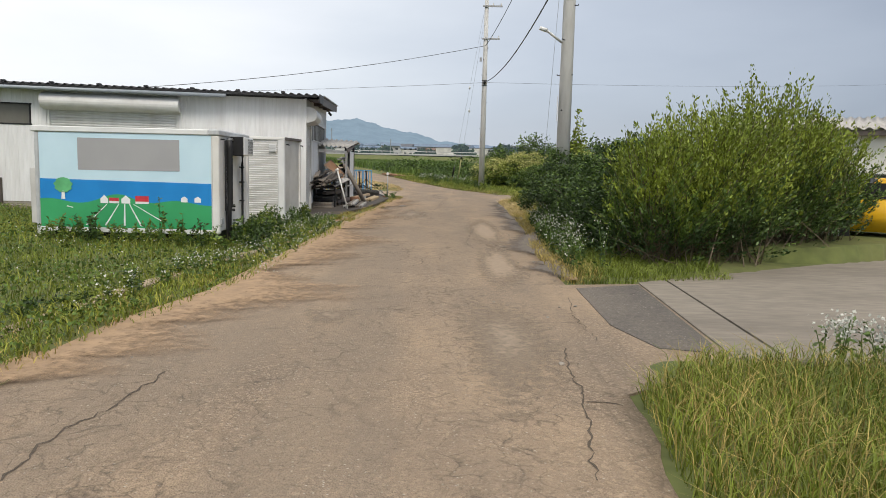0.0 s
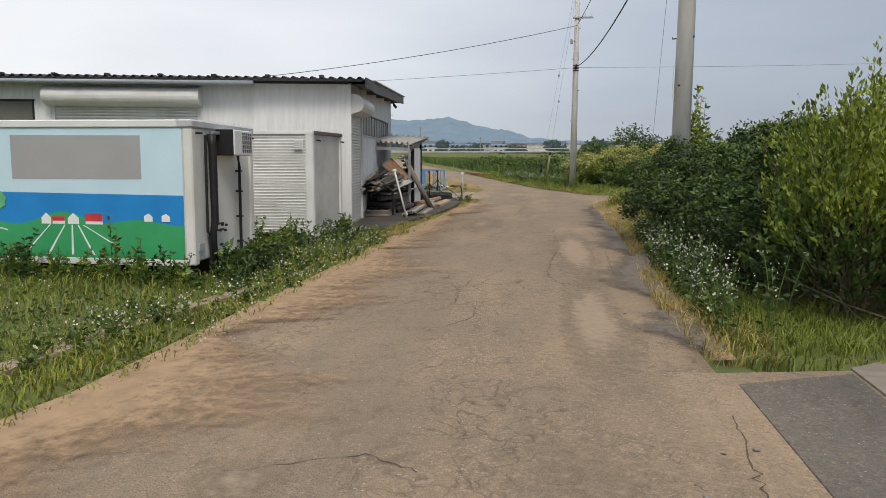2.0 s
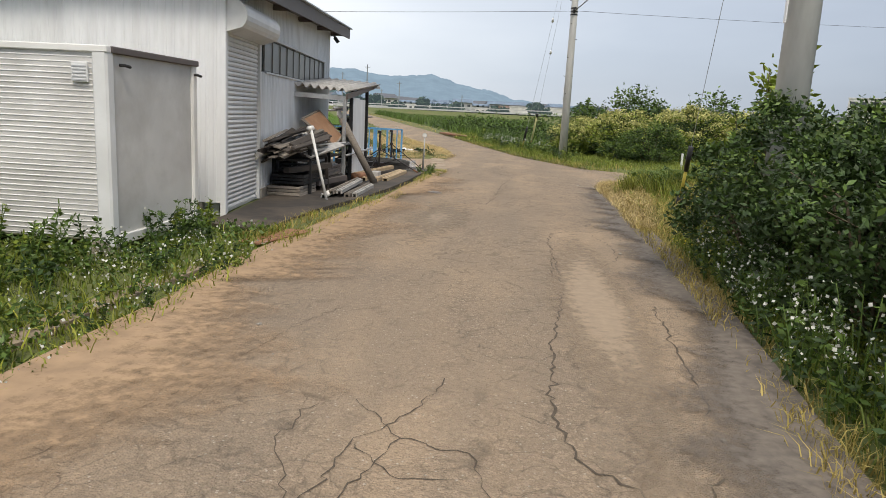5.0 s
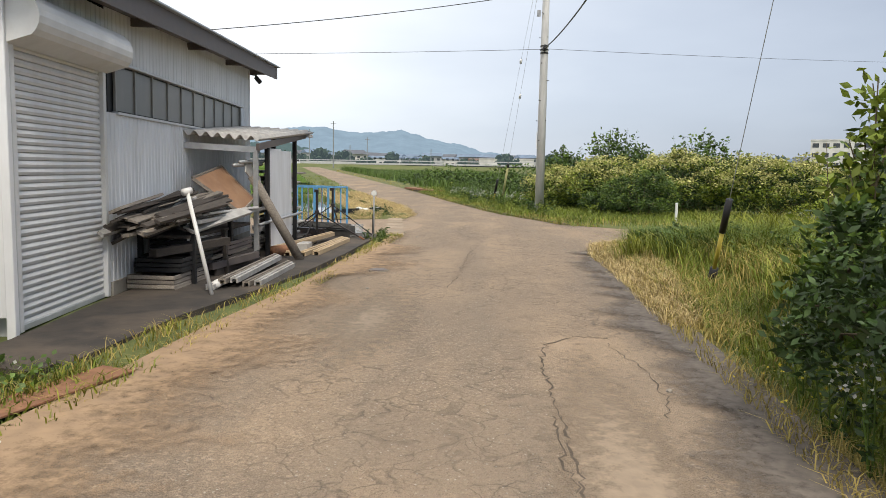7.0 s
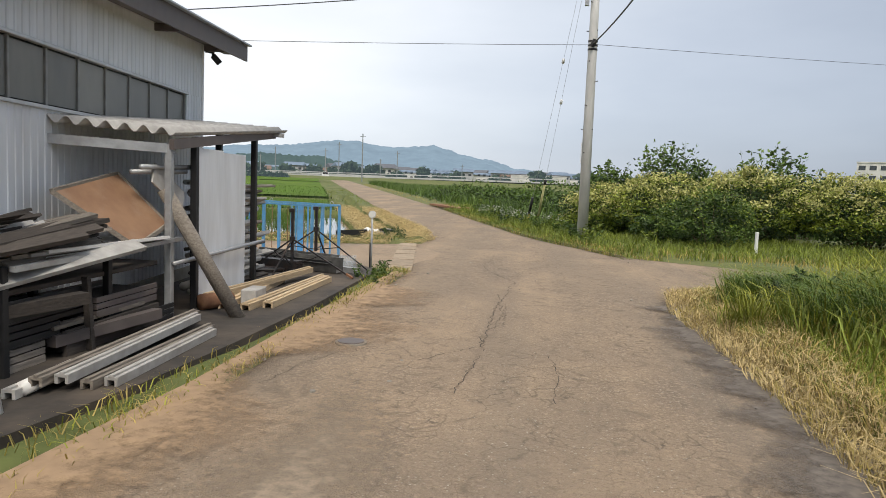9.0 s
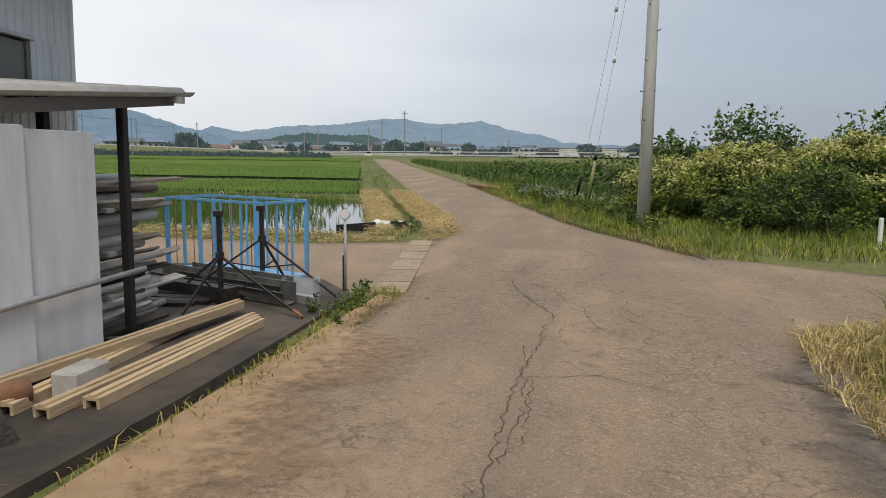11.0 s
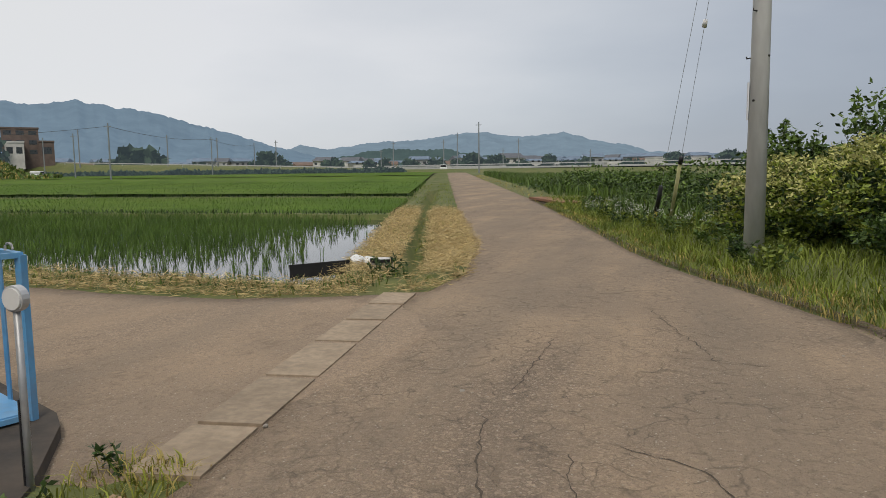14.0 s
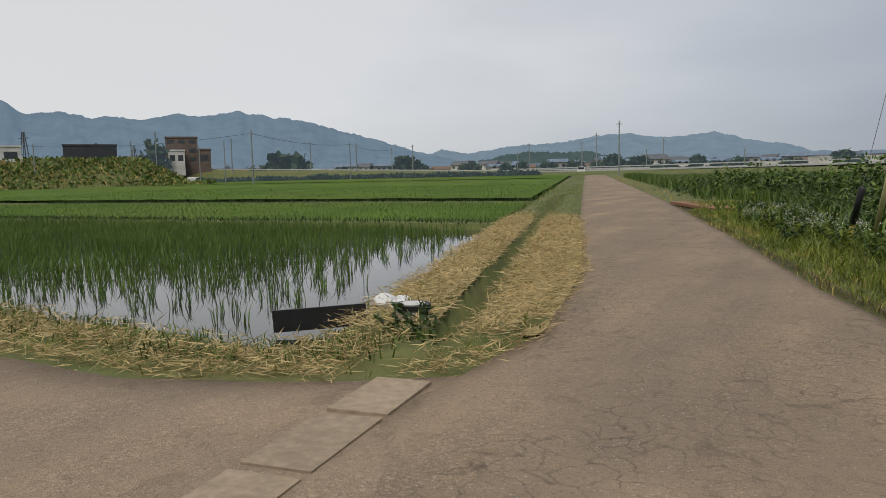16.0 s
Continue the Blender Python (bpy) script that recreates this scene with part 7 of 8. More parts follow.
stuff(blades("junction_dry_grass", patchy(P, 0.6, -0.25, 2.0), 0.22, 0.016, 0.9, M_GRASSD), "dry grass bank at the junction", "grass")
P = scatter(110000, -6, 24, 30, 60, lambda x, y: (x > road_r(y) + 0.45) & (y > np.maximum(SIDE_F(x), 33) + 0.5) & (x < road_r(y) + 9))
stuff(blades("junction_grass", P, 0.30, 0.018, 0.9, M_GRASS), "green grass at the junction", "grass")
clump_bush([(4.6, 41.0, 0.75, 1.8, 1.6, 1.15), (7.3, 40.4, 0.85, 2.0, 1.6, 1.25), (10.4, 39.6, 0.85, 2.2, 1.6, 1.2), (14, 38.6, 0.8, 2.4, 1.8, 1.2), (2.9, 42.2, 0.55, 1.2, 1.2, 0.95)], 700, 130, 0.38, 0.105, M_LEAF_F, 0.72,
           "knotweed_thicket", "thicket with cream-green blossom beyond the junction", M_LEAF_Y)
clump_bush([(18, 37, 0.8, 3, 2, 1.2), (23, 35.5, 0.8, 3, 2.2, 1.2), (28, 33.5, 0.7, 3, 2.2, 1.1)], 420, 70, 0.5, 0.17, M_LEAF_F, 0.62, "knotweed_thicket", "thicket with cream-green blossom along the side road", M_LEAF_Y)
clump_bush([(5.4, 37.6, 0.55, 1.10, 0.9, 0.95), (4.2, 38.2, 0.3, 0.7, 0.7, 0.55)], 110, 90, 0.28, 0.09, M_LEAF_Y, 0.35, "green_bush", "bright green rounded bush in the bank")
for x, y, r, h, m in ((5.6, 44.5, 1.35, 1.9, M_LEAF_D), (9.0, 43.6, 1.5, 1.6, M_LEAF_D), (3.6, 46.5, 1.0, 1.5, M_LEAF_D)):
    bush([(x, y, h, r, r * 0.9, r * 0.85), (x + r * 0.7, y, h * 0.75, r * 0.8, r * 0.8, r * 0.7)], 7000, 0.17, m, "small_tree", "small dark-green tree behind the thicket", 30, 14, M_LEAF_M, 0.3)
P = scatter(120000, -36, 40, 44, 130, lambda x, y: (x > road_r(y) + 1.6) & (x < road_r(y) + 26) & ~((y > 52) & (y < 63) & (x < road_r(y) + 4.2)))
stuff(blades("reed_bed", P, 0.85, 0.05, 0.7, M_LEAF_M), "dense green reeds in the low field", "reeds")
Q = scatter(60000, -4, 3.5, 33.5, 58, lambda x, y: (x > road_r(y) - 0.03) & (x < road_r(y) + 0.95))
stuff(blades("far_verge_grass", patchy(Q, 0.7, -0.10, 31.0), 0.15, 0.011, 1.2, M_GRASSD), "low brownish grass edging the far lane", "grass")
stuff(blades("far_verge_green", Q + np.array([0.10, 0.0, 0.0]), 0.20, 0.012, 1.1, M_GRASS), "yellow-green grass edging the far lane", "grass")
P = scatter(22000, -34, 4, 38, 130, lambda x, y: (x > road_r(y)) & (x < road_r(y) + 1.4))
stuff(blades("lane_edge_grass", P, 0.15, 0.03, 0.9, M_GRASSD), "dry grass edge of the far lane", "grass")
for k in range(26):
    y = rng.uniform(42, 53)
    weed(float(road_r(y)) + rng.uniform(1.0, 2.6), y, rng.uniform(0.35, 0.6), 12, 0.35, 0.09, M_LEAF_M, "fleabane", "weed with small white flowers by the far lane", 60, "fleabanes")

for k in range(46):
    y = rng.uniform(36.5, 58)
    weed(float(road_r(y)) + rng.uniform(0.7, 4.5), y, rng.uniform(0.3, 0.6), 30, 0.45, 0.095, (M_LEAF_D, M_LEAF_M, M_GRASS)[k % 3])
bush([(1.8, 49.5, 0.35, 1.3, 1.2, 0.6), (3.6, 47.8, 0.4, 1.2, 1.0, 0.7), (0.4, 52.5, 0.3, 1.2, 1.2, 0.55)], 12000, 0.13, M_LEAF_D, "low_bush", "low dark-green bush beside the far lane", 20, 0, M_LEAF_M, 0.35)
bush([(2.5, 62, 0.6, 4.0, 2.5, 1.2), (9, 60, 0.7, 4.5, 2.5, 1.3), (16, 58, 0.7, 5, 2.5, 1.3), (-3, 70, 0.5, 4, 3, 1.1)], 30000, 0.22, M_LEAF_D, "reed_thicket", "dark green overgrown bank in the low field", 20, 0, M_LEAF_M, 0.4)

# ---------------------------------------------------------------- paddies
M_STRAWBED = mat("matted_straw", (0.42, 0.32, 0.15), (0.25, 0.20, 0.085), 9, 0.9, 0.8, stain=(0.20, 0.20, 0.06), stain_scale=1.2, stain_amount=0.5)
def paddy_x1(y): return DITCH(y) - 1.05
for name, ya, yb, x0 in (("water_near", 35.2, 49.2, -46), ("water_second", 50.0, 62.6, -60), ("water_third", 63.3, 91.6, -95), ("water_fourth", 92.3, 124.6, -95), ("water_fifth", 125.3, 165, -95)):
    xs_ = np.linspace(x0, -3.6, 30)
    st_ = []
    for y in np.linspace(ya, yb, 16):
        st_.append(((x0, y), (float(paddy_x1(y)) + 0.1, y)))
    V = [(l[0] + (r[0] - l[0]) * f, max(l[1], float(FIELD_F(l[0] + (r[0] - l[0]) * f)) + 1.0), -0.10 + float(rise(ya))) for l, r in st_ for f in np.linspace(0, 1, 24)]
    F = []
    for j in range(15):
        for k in range(23):
            a = j * 24 + k; F += [a, a + 1, a + 25, a + 24]
    tagged(mesh_np(name, V, F, np.arange(len(F) // 4) * 4, M_WATER), "still shallow water of a rice paddy", "water", kind="structure")


def rice(name, xa, xb, ya, yb, dx, dy, height, blades_each, width, label, thin=None, material=M_RICE, skew=0.0):
    gx_, gy_ = np.meshgrid(np.arange(xa, xb, dx), np.arange(ya, yb, dy))
    x, y = gx_.ravel() + rng.normal(0, dx * 0.10, gx_.size), gy_.ravel() + rng.normal(0, dy * 0.12, gx_.size)
    ok = (y > FIELD_F(x) + 1.3) & (x < paddy_x1(y) - 0.1)
    if thin is not None:
        ok &= rng.random(len(x)) < thin(x, y)
    x, y = x[ok], y[ok]
    x, y = np.repeat(x, blades_each), np.repeat(y, blades_each)
    P = np.stack([x + rng.normal(0, 0.025, len(x)), y + rng.normal(0, 0.025, len(x)), -0.12 + rise(y)], 1)
    h = height(x, y) if callable(height) else height
    return stuff(blades(name, P, h, width, 0.55, material), label, "rice")


def edge_in(x, y): return np.minimum(y - (FIELD_F(x) + 1.1), (paddy_x1(y) - x))
rice("rice_near", -26, -3.5, 35.2, 49.0, 0.26, 0.18, lambda x, y: np.clip(0.25 + edge_in(x, y) * 0.02, 0.24, 0.36), 7, 0.013, "rows of young rice standing in water",
     lambda x, y: np.clip(0.10 + (edge_in(x, y) - 0.9) * 0.24 + np.clip(-x - 8, 0, 4) * 0.16, 0.04, 1.0))
rice("rice_near_far", -46, -26, 35.6, 49.0, 0.32, 0.24, 0.42, 5, 0.022, "dense young rice at the paddy's back")
rice("rice_second", -60, -5, 50.4, 62.3, 0.34, 0.30, 0.26, 4, 0.020, "pale rows of young rice in the second paddy", material=M_RICE)
rice("rice_third", -70, -8, 63.8, 91.2, 0.55, 0.5, 0.42, 3, 0.06, "young rice in the third paddy")
for name, ya, yb, z in (("canopy_second", 50.6, 62.0, 0.0), ("canopy_third", 63.8, 91.2, 0.17), ("canopy_fourth", 92.8, 124.2, 0.14), ("canopy_fifth", 125.8, 164.5, 0.20)):
    st_ = [((-150 if ya > 90 else -112, y), (float(paddy_x1(y)) - 0.3, y)) for y in np.linspace(ya, yb, 40)]
    V = [(l[0] + (r[0] - l[0]) * f, l[1], z + float(rise(l[1])) + 0.05 * noise.noise((l[0] + (r[0] - l[0]) * f, l[1] * 0.8, 0))) for l, r in st_ for f in np.linspace(0, 1, 80)]
    F = []
    for j in range(39):
        for k in range(79):
            a = j * 80 + k; F += [a, a + 1, a + 81, a + 80]
    tagged(mesh_np(name, V, F, np.arange(len(F) // 4) * 4, M_RICEFAR), "level green canopy of rice", "rice", kind="stuff")
# bund grass and straw
for yb in (49.6, 63.0):
    P = scatter(9000, -48, -6, yb - 3, yb + 1.2, lambda x, y: (np.abs(y - yb - (x + 10) * 0.04) < 0.55) & (x < paddy_x1(y)))
    stuff(blades("bund_grass", P, 0.20, 0.03, 0.8, M_LEAF_D), "dark grass on the paddy bund", "grass")
P = scatter(30000, -16, -1.9, 34.2, 54, lambda x, y: (y > FIELD_F(x) + 0.02) & (x < road_l(y) - 0.02) & ((y < FIELD_F(x) + 1.3) | (x > paddy_x1(y) - 0.2)) & (np.abs(x - DITCH(y)) > 0.16))
P = np.concatenate([P, scatter(60000, -9, -1.9, 34.2, 52, lambda x, y: (y > FIELD_F(x) + 0.02) & (x < road_l(y) + 0.06) & ((y < FIELD_F(x) + 1.2) | (x > paddy_x1(y) - 0.1)) & (np.abs(x - DITCH(y)) > 0.20))])
front = (P[:, 1] < FIELD_F(P[:, 0]) + 1.4) & (P[:, 0] < -3.9)
P = np.repeat(P, 2, 0) + rng.normal(0, 0.04, (2 * len(P), 3)) * np.array([1, 1, 0]); front = np.repeat(front, 2)
P = P[~front | (rng.random(len(P)) < np.where(P[:, 1] > FIELD_F(P[:, 0]) + 0.75, 0.30, 0.95))]
heap = P.copy(); heap[:, 2] += rng.uniform(0.01, 0.10, len(P))
stuff(leaves("cut_straw", heap, 0.15, 0.0085, M_STRAW, up=0.12, flat=0.22), "cut yellow straw lying along the ditch", "straw")
for sd in (-1, 1):
    V, F = [], []
    yy = np.arange(36.5, 51, 0.12)
    for y in yy:
        tap = min(1.0, (y - 36.5) / 1.2, (51 - y) / 2.0)
        xc = float(DITCH(y)) + sd * 0.24
        xe = float(road_l(y)) + 0.02 if sd > 0 else float(paddy_x1(y)) - 0.05
        for k in range(7):
            t = k / 6; x = xc + (xe - xc) * t
            V.append((x, y, float(ground_z(xc + sd * 0.3, y)) - 0.05 + (0.075 * tap + 0.06 * noise.noise((x * 2.5, y * 2.5, sd))) * math.sin(math.pi * min(1, 0.12 + t * 0.88))))
    for i_ in range(len(yy) - 1):
        for k in range(6):
            a = i_ * 7 + k; F += [a, a + 1, a + 8, a + 7] if sd > 0 else [a + 1, a, a + 7, a + 8]
    stuff(mesh_np("straw_bed", V, F, np.arange(len(F) // 4) * 4, M_STRAWBED, smooth=True), "matted bed of cut straw beside the ditch", "straw")
P = patchy(scatter(30000, -18, -2.0, 34.2, 100, lambda x, y: (y > FIELD_F(x) + 0.02) & (x < road_l(y) - 0.02) & ((y < FIELD_F(x) + 1.35) | (x > paddy_x1(y) - 0.2))), 0.5, -0.05, 9.0)
stuff(blades("ditch_grass", P, 0.17, 0.016, 0.9, M_GRASS), "green grass along the ditch and paddy edge", "grass")
P = patchy(scatter(16000, -16, -3.0, 34.2, 38, lambda x, y: (y > FIELD_F(x) + 0.35) & (y < FIELD_F(x) + 1.35)), 0.9, -0.2, 19.0)
stuff(blades("paddy_edge_grass", P, 0.17, 0.014, 1.0, M_LEAF_M), "green weeds along the water's edge", "grass")
for k in range(10):
    weed(-3.1 + rng.normal(0, 0.18), rng.uniform(35.7, 37.0), rng.uniform(0.18, 0.32), 20, 0.24, 0.07, M_LEAF_D)

# ---------------------------------------------------------------- yellow vehicle and barn beyond the drive
car = thing("yellow_car", "yellow car parked behind the bush", "car", pose(9.2, 14.6, 0.02, 0, 0, -25))
bm = bmesh.new()
prof = [(-1.7, 0.35), (-1.75, 0.75), (-1.5, 0.92), (-0.75, 1.0), (-0.25, 1.42), (1.1, 1.45), (1.65, 1.0), (1.75, 0.7), (1.7, 0.35)]
L_, R_ = [bm.verts.new((x, -0.74, z)) for x, z in prof], [bm.verts.new((x, 0.74, z)) for x, z in prof]
bm.faces.new(L_); bm.faces.new(R_[::-1])
for i in range(len(prof)):
    j = (i + 1) % len(prof); bm.faces.new((L_[i], R_[i], R_[j], L_[j]))
bmesh.ops.recalc_face_normals(bm, faces=bm.faces)
bmesh.ops.bevel(bm, geom=list(bm.edges), offset=0.05, segments=2, affect="EDGES")
M_CAR = mat("yellow_car_paint", (0.72, 0.42, 0.02), (0.66, 0.38, 0.02), 2, 0.25, 0.0)
part("body", bm, M_CAR, car, "glossy yellow body", True)
for s in (-1, 1):
    part("side_window", prism(bmesh.new(), [(-0.6, s * 0.735), (1.3, s * 0.735), (1.3, s * 0.752), (-0.6, s * 0.752)], 1.02, 1.33), M_BLACK, car)
    for x in (-1.08, 1.08):
        d = bmesh.new(); tube(d, [(x, s * 0.60, 0.31), (x, s * 0.765, 0.31)], 0.37, 24); part("wheel_arch", d, M_BLACK, car)
        d = bmesh.new(); tube(d, [(x, s * 0.58, 0.29), (x, s * 0.785, 0.29)], 0.29, 24)
        w = part("wheel", d, M_BLACK, car, "black tyre")
        d = bmesh.new(); tube(d, [(x, s * 0.78, 0.29), (x, s * 0.80, 0.29)], 0.18, 16); part("rim", d, M_TRIM, w)
part("windscreen", bar(bmesh.new(), (-0.74, 0, 1.03), (-0.30, 0, 1.40), 1.25, 0.02), M_BLACK, car)
barn = thing("carport", "open shed with a pale corrugated roof behind the car", "shed", pose(13.2, 20.5, 0, 0, 0, -30))
part("roof", sheet(bmesh.new(), wave(9.0, 0.25, 0.07), (((-4.5, -3, 2.65), (1, 0, 0), (0, 0, 1)), ((-4.5, 3, 3.3), (1, 0, 0), (0, 0, 1))), 0.012), M_SLATE, barn, "pale corrugated roof sheets", True)
part("wall", box(bmesh.new(), -4.4, 2.8, 0, 4.4, 2.9, 3.2), M_SIDEW, barn)
part("wall", box(bmesh.new(), -4.4, -2.7, 1.5, 4.4, -2.64, 2.6), M_BOXSIDE, barn)
for x in (-4.3, -1.4, 1.5, 4.3):
    part("post", box(bmesh.new(), x - 0.05, -2.8, 0, x + 0.05, -2.7, 2.65, 0.006), M_GALV, barn)
part("eave_beam", box(bmesh.new(), -4.5, -2.95, 2.48, 4.5, -2.85, 2.62, 0.006), M_FASCIA, barn)

# ---------------------------------------------------------------- distance: fields' edge, viaduct, town, hills
M_FARDECK = mat("far_concrete", (0.50, 0.50, 0.50), (0.44, 0.44, 0.44), 0.3, 0.8, 0.0)
# steel colour darkened for the shade under the deck; pylons share it
M_FARDARK = mat("far_shadowed_steel", (0.13, 0.14, 0.15), None, 0.3, 0.8, 0.0)
M_WALLS = [mat("far_wall_" + n, c, None, 0.5, 0.8, 0.0) for n, c in (("white", (0.66, 0.65, 0.62)), ("cream", (0.55, 0.48, 0.38)), ("grey", (0.40, 0.41, 0.42)))]
M_ROOFS = [mat("far_roof_" + n, c, None, 0.6, 0.7, 0.0) for n, c in (("slate", (0.13, 0.14, 0.16)), ("brown", (0.19, 0.13, 0.10)), ("blue", (0.17, 0.23, 0.31)))]
M_FARGLASS = mat("far_window", (0.06, 0.07, 0.08), None, 2, 0.3, 0.0)
via = thing("viaduct", "long low concrete road viaduct with guard rails", "viaduct", pose(0, 0, 0))
va, vb = Vector((-62, 188, 0)), Vector((150, 150, 0))
for k in range(11):
    p, q = va.lerp(vb, k / 11), va.lerp(vb, (k + 1) / 11)
    z0, z1 = 2.35 + k * 0.05, 2.35 + (k + 1) * 0.05
    part("deck", bar(bmesh.new(), p + Vector((0, 0, z0)), q + Vector((0, 0, z1)), 6.0, 0.35), M_FARDECK, via)
    part("girder", bar(bmesh.new(), p + Vector((0, 0.8, z0 - 0.40)), q + Vector((0, 0.8, z1 - 0.40)), 3.6, 0.45), M_FARDARK, via)
    part("guard_rail", bar(bmesh.new(), p + Vector((-0.1, -3.0, z0 + 0.75)), q + Vector((0, -3.0, z1 + 0.75)), 0.10, 0.20), M_FARDECK, via)
    part("pier", box(bmesh.new(), p.x - 0.5, p.y - 1.5, -1, p.x + 0.5, p.y + 1.5, z0 - 0.9), M_FARDECK, via)
rail = thing("guard_rail", "white guard rail along the bank beyond the paddies", "guard rail", pose(0, 0, 0))
for k in range(16):
    xa, xb = -178 + k * 9.2, -178 + (k + 1) * 9.2
    za, zb = float(BANK_TOP(xa)) + 2.05, float(BANK_TOP(xb)) + 2.05
    part("beam", bar(bmesh.new(), (xa, 178, za), (xb - 0.1, 178, zb), 0.1, 0.24), M_FARDECK, rail)
    part("post", box(bmesh.new(), xa - 0.08, 178.1, za - 1.2, xa + 0.08, 178.25, za), M_FARDECK, rail)


def house(w, dpt, h, rise, wall, roof_m, label, name="house"):
    e = thing(name, label, "house", pose(0, 0, 0), "town houses")
    part("wall", box(bmesh.new(), -w / 2, -dpt / 2, 0, w / 2, dpt / 2, h), wall, e)
    bm = bmesh.new()
    o = 0.6
    vs = [bm.verts.new(v) for v in ((-w / 2 - o, -dpt / 2 - o, h), (w / 2 + o, -dpt / 2 - o, h), (w / 2 + o, dpt / 2 + o, h), (-w / 2 - o, dpt / 2 + o, h), (-w / 2 - o * 0.3, 0, h + rise), (w / 2 + o * 0.3, 0, h + rise))]
    for f in ((0, 1, 5, 4), (2, 3, 4, 5), (1, 2, 5), (3, 0, 4), (3, 2, 1, 0)): bm.faces.new([vs[i] for i in f])
    part("roof", bm, roof_m, e)
    for k in range(max(2, int(w / 3))):
        for z in ([1.0] if h < 4 else [1.0, 3.6]):
            x = -w / 2 + (k + 0.5) * w / max(2, int(w / 3))
            part("window", box(bmesh.new(), x - 0.7, -dpt / 2 - 0.03, z, x + 0.7, -dpt / 2, z + 1.1), M_FARGLASS, e)
    return e


protos = [house(10, 7, 5.4, 2.0, M_WALLS[0], M_ROOFS[0], "white two-storey house with a slate roof"), house(12, 8, 3.2, 1.8, M_WALLS[1], M_ROOFS[1], "cream low house with a brown roof"),
          house(9, 7, 5.6, 1.6, M_WALLS[2], M_ROOFS[2], "grey house with a bluish roof"), house(16, 9, 4.2, 1.2, M_WALLS[0], M_ROOFS[2], "long white workshop with a blue roof")]
def polar(az, dist): return math.sin(radians(az)) * dist, 30 + math.cos(radians(az)) * dist
random.seed(12)
spots = []
for k in range(96):
    az = -64 + 100 * (k + random.uniform(0.1, 0.9)) / 96
    dist = random.uniform(300, 460)
    spots.append((az, dist))
for k in range(90):
    spots.append((-64 + 100 * (k + random.uniform(0.0, 1.0)) / 90, random.uniform(340, 620)))
for k, (az, dist) in enumerate(spots):
    x, y = polar(az, dist)
    m = pose(x, y, 1.9 + max(0, dist - 330) * 0.016, 0, 0, -az + random.uniform(-35, 35))
    if k < 4: protos[k].matrix_world = m
    else: copy_thing(protos[random.randrange(4)], m)


def block(name, label, az, dist, w, dpt, h, wall, floors, cols, base=0.0, win=True):
    x, y = polar(az, dist)
    e = thing(name, label, "building", pose(x, y, base, 0, 0, -az))
    part("wall", box(bmesh.new(), -w / 2, -dpt / 2, -3, w / 2, dpt / 2, h), wall, e)
    part("parapet", box(bmesh.new(), -w / 2 - 0.15, -dpt / 2 - 0.15, h, w / 2 + 0.15, dpt / 2 + 0.15, h + 0.4), wall, e)
    for f in range(floors):
        for c_ in range(cols):
            xx = -w / 2 + (c_ + 0.5) * w / cols; z = 0.9 + f * h / floors
            part("window", box(bmesh.new(), xx - w / cols * 0.32, -dpt / 2 - 0.04, z, xx + w / cols * 0.32, -dpt / 2, z + h / floors * 0.45), M_FARGLASS, e)
    return e


M_BRICKFAR = mat("far_brown_brick", (0.155, 0.118, 0.103), None, 0.8, 0.85, 0.0)
M_BLACKFAR = mat("far_black_cladding", (0.045, 0.05, 0.06), None, 0.8, 0.6, 0.0)
block("brick_block", "brown brick building with stepped roofs", -48.1, 215, 8.4, 8, 7.4, M_BRICKFAR, 3, 3, 6.6)
block("brick_block", "lower brown brick wing of the building", -46.5, 214, 3.4, 8, 4.0, M_BRICKFAR, 1, 1, 6.6)
block("white_annex", "white annex before the brick building", -48.5, 208, 4.2, 4, 3.6, M_WALLS[0], 1, 2, 6.6)
block("black_hall", "black flat-roofed hall on the bank", -54.3, 190, 11.2, 12, 3.6, M_BLACKFAR, 1, 0, 6.9)
block("white_store", "white low store at the field's edge", -60.5, 185, 12, 10, 3.4, M_WALLS[0], 1, 3, 6.6)
block("white_hospital", "white three-storey block with balconies", 27.6, 255, 21, 12, 12.6, M_WALLS[0], 4, 7, 0.5)
block("white_factory", "long white factory roof beyond the viaduct", 1.5, 330, 26, 14, 6.5, M_WALLS[0], 1, 6, 0)
block("white_factory", "white works hall beyond the viaduct", 9.0, 400, 24, 14, 7.0, M_WALLS[0], 1, 6, 0)

# tree crowns and hedge glow faintly, haze put into the foliage
M_FARTREE = backdrop_mat("hazy_foliage", (0.050, 0.075, 0.045), (0.12, 0.16, 0.19), 0.30, 0.4)
def far_tree(x, y, r, h, n=260):
    """A distant tree: tapered trunk, uneven crown of leaf clumps."""
    e = thing("distant_tree", "dark rounded tree among the houses", "tree", pose(x, y, 1.3), "distant trees")
    d = bmesh.new(); tube(d, [(0, 0, -0.3), (0.1, 0, h * 0.5), (0, 0.1, h)], 0.25, 6, 0.08); part("trunk", d, M_TWIG, e)
    q = rng.normal(size=(n, 3)); q /= np.linalg.norm(q, axis=1)[:, None]
    lump = 1 + 0.3 * np.array([noise.noise((v[0] * 2 + x, v[1] * 2 + y, v[2] * 2)) for v in q])
    q = q * (rng.uniform(0, 1, n) ** 0.4 * lump)[:, None] * np.array([r, r, h * 0.52]) + np.array([0, 0, h * 0.62])
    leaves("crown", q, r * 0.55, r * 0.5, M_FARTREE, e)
    return e
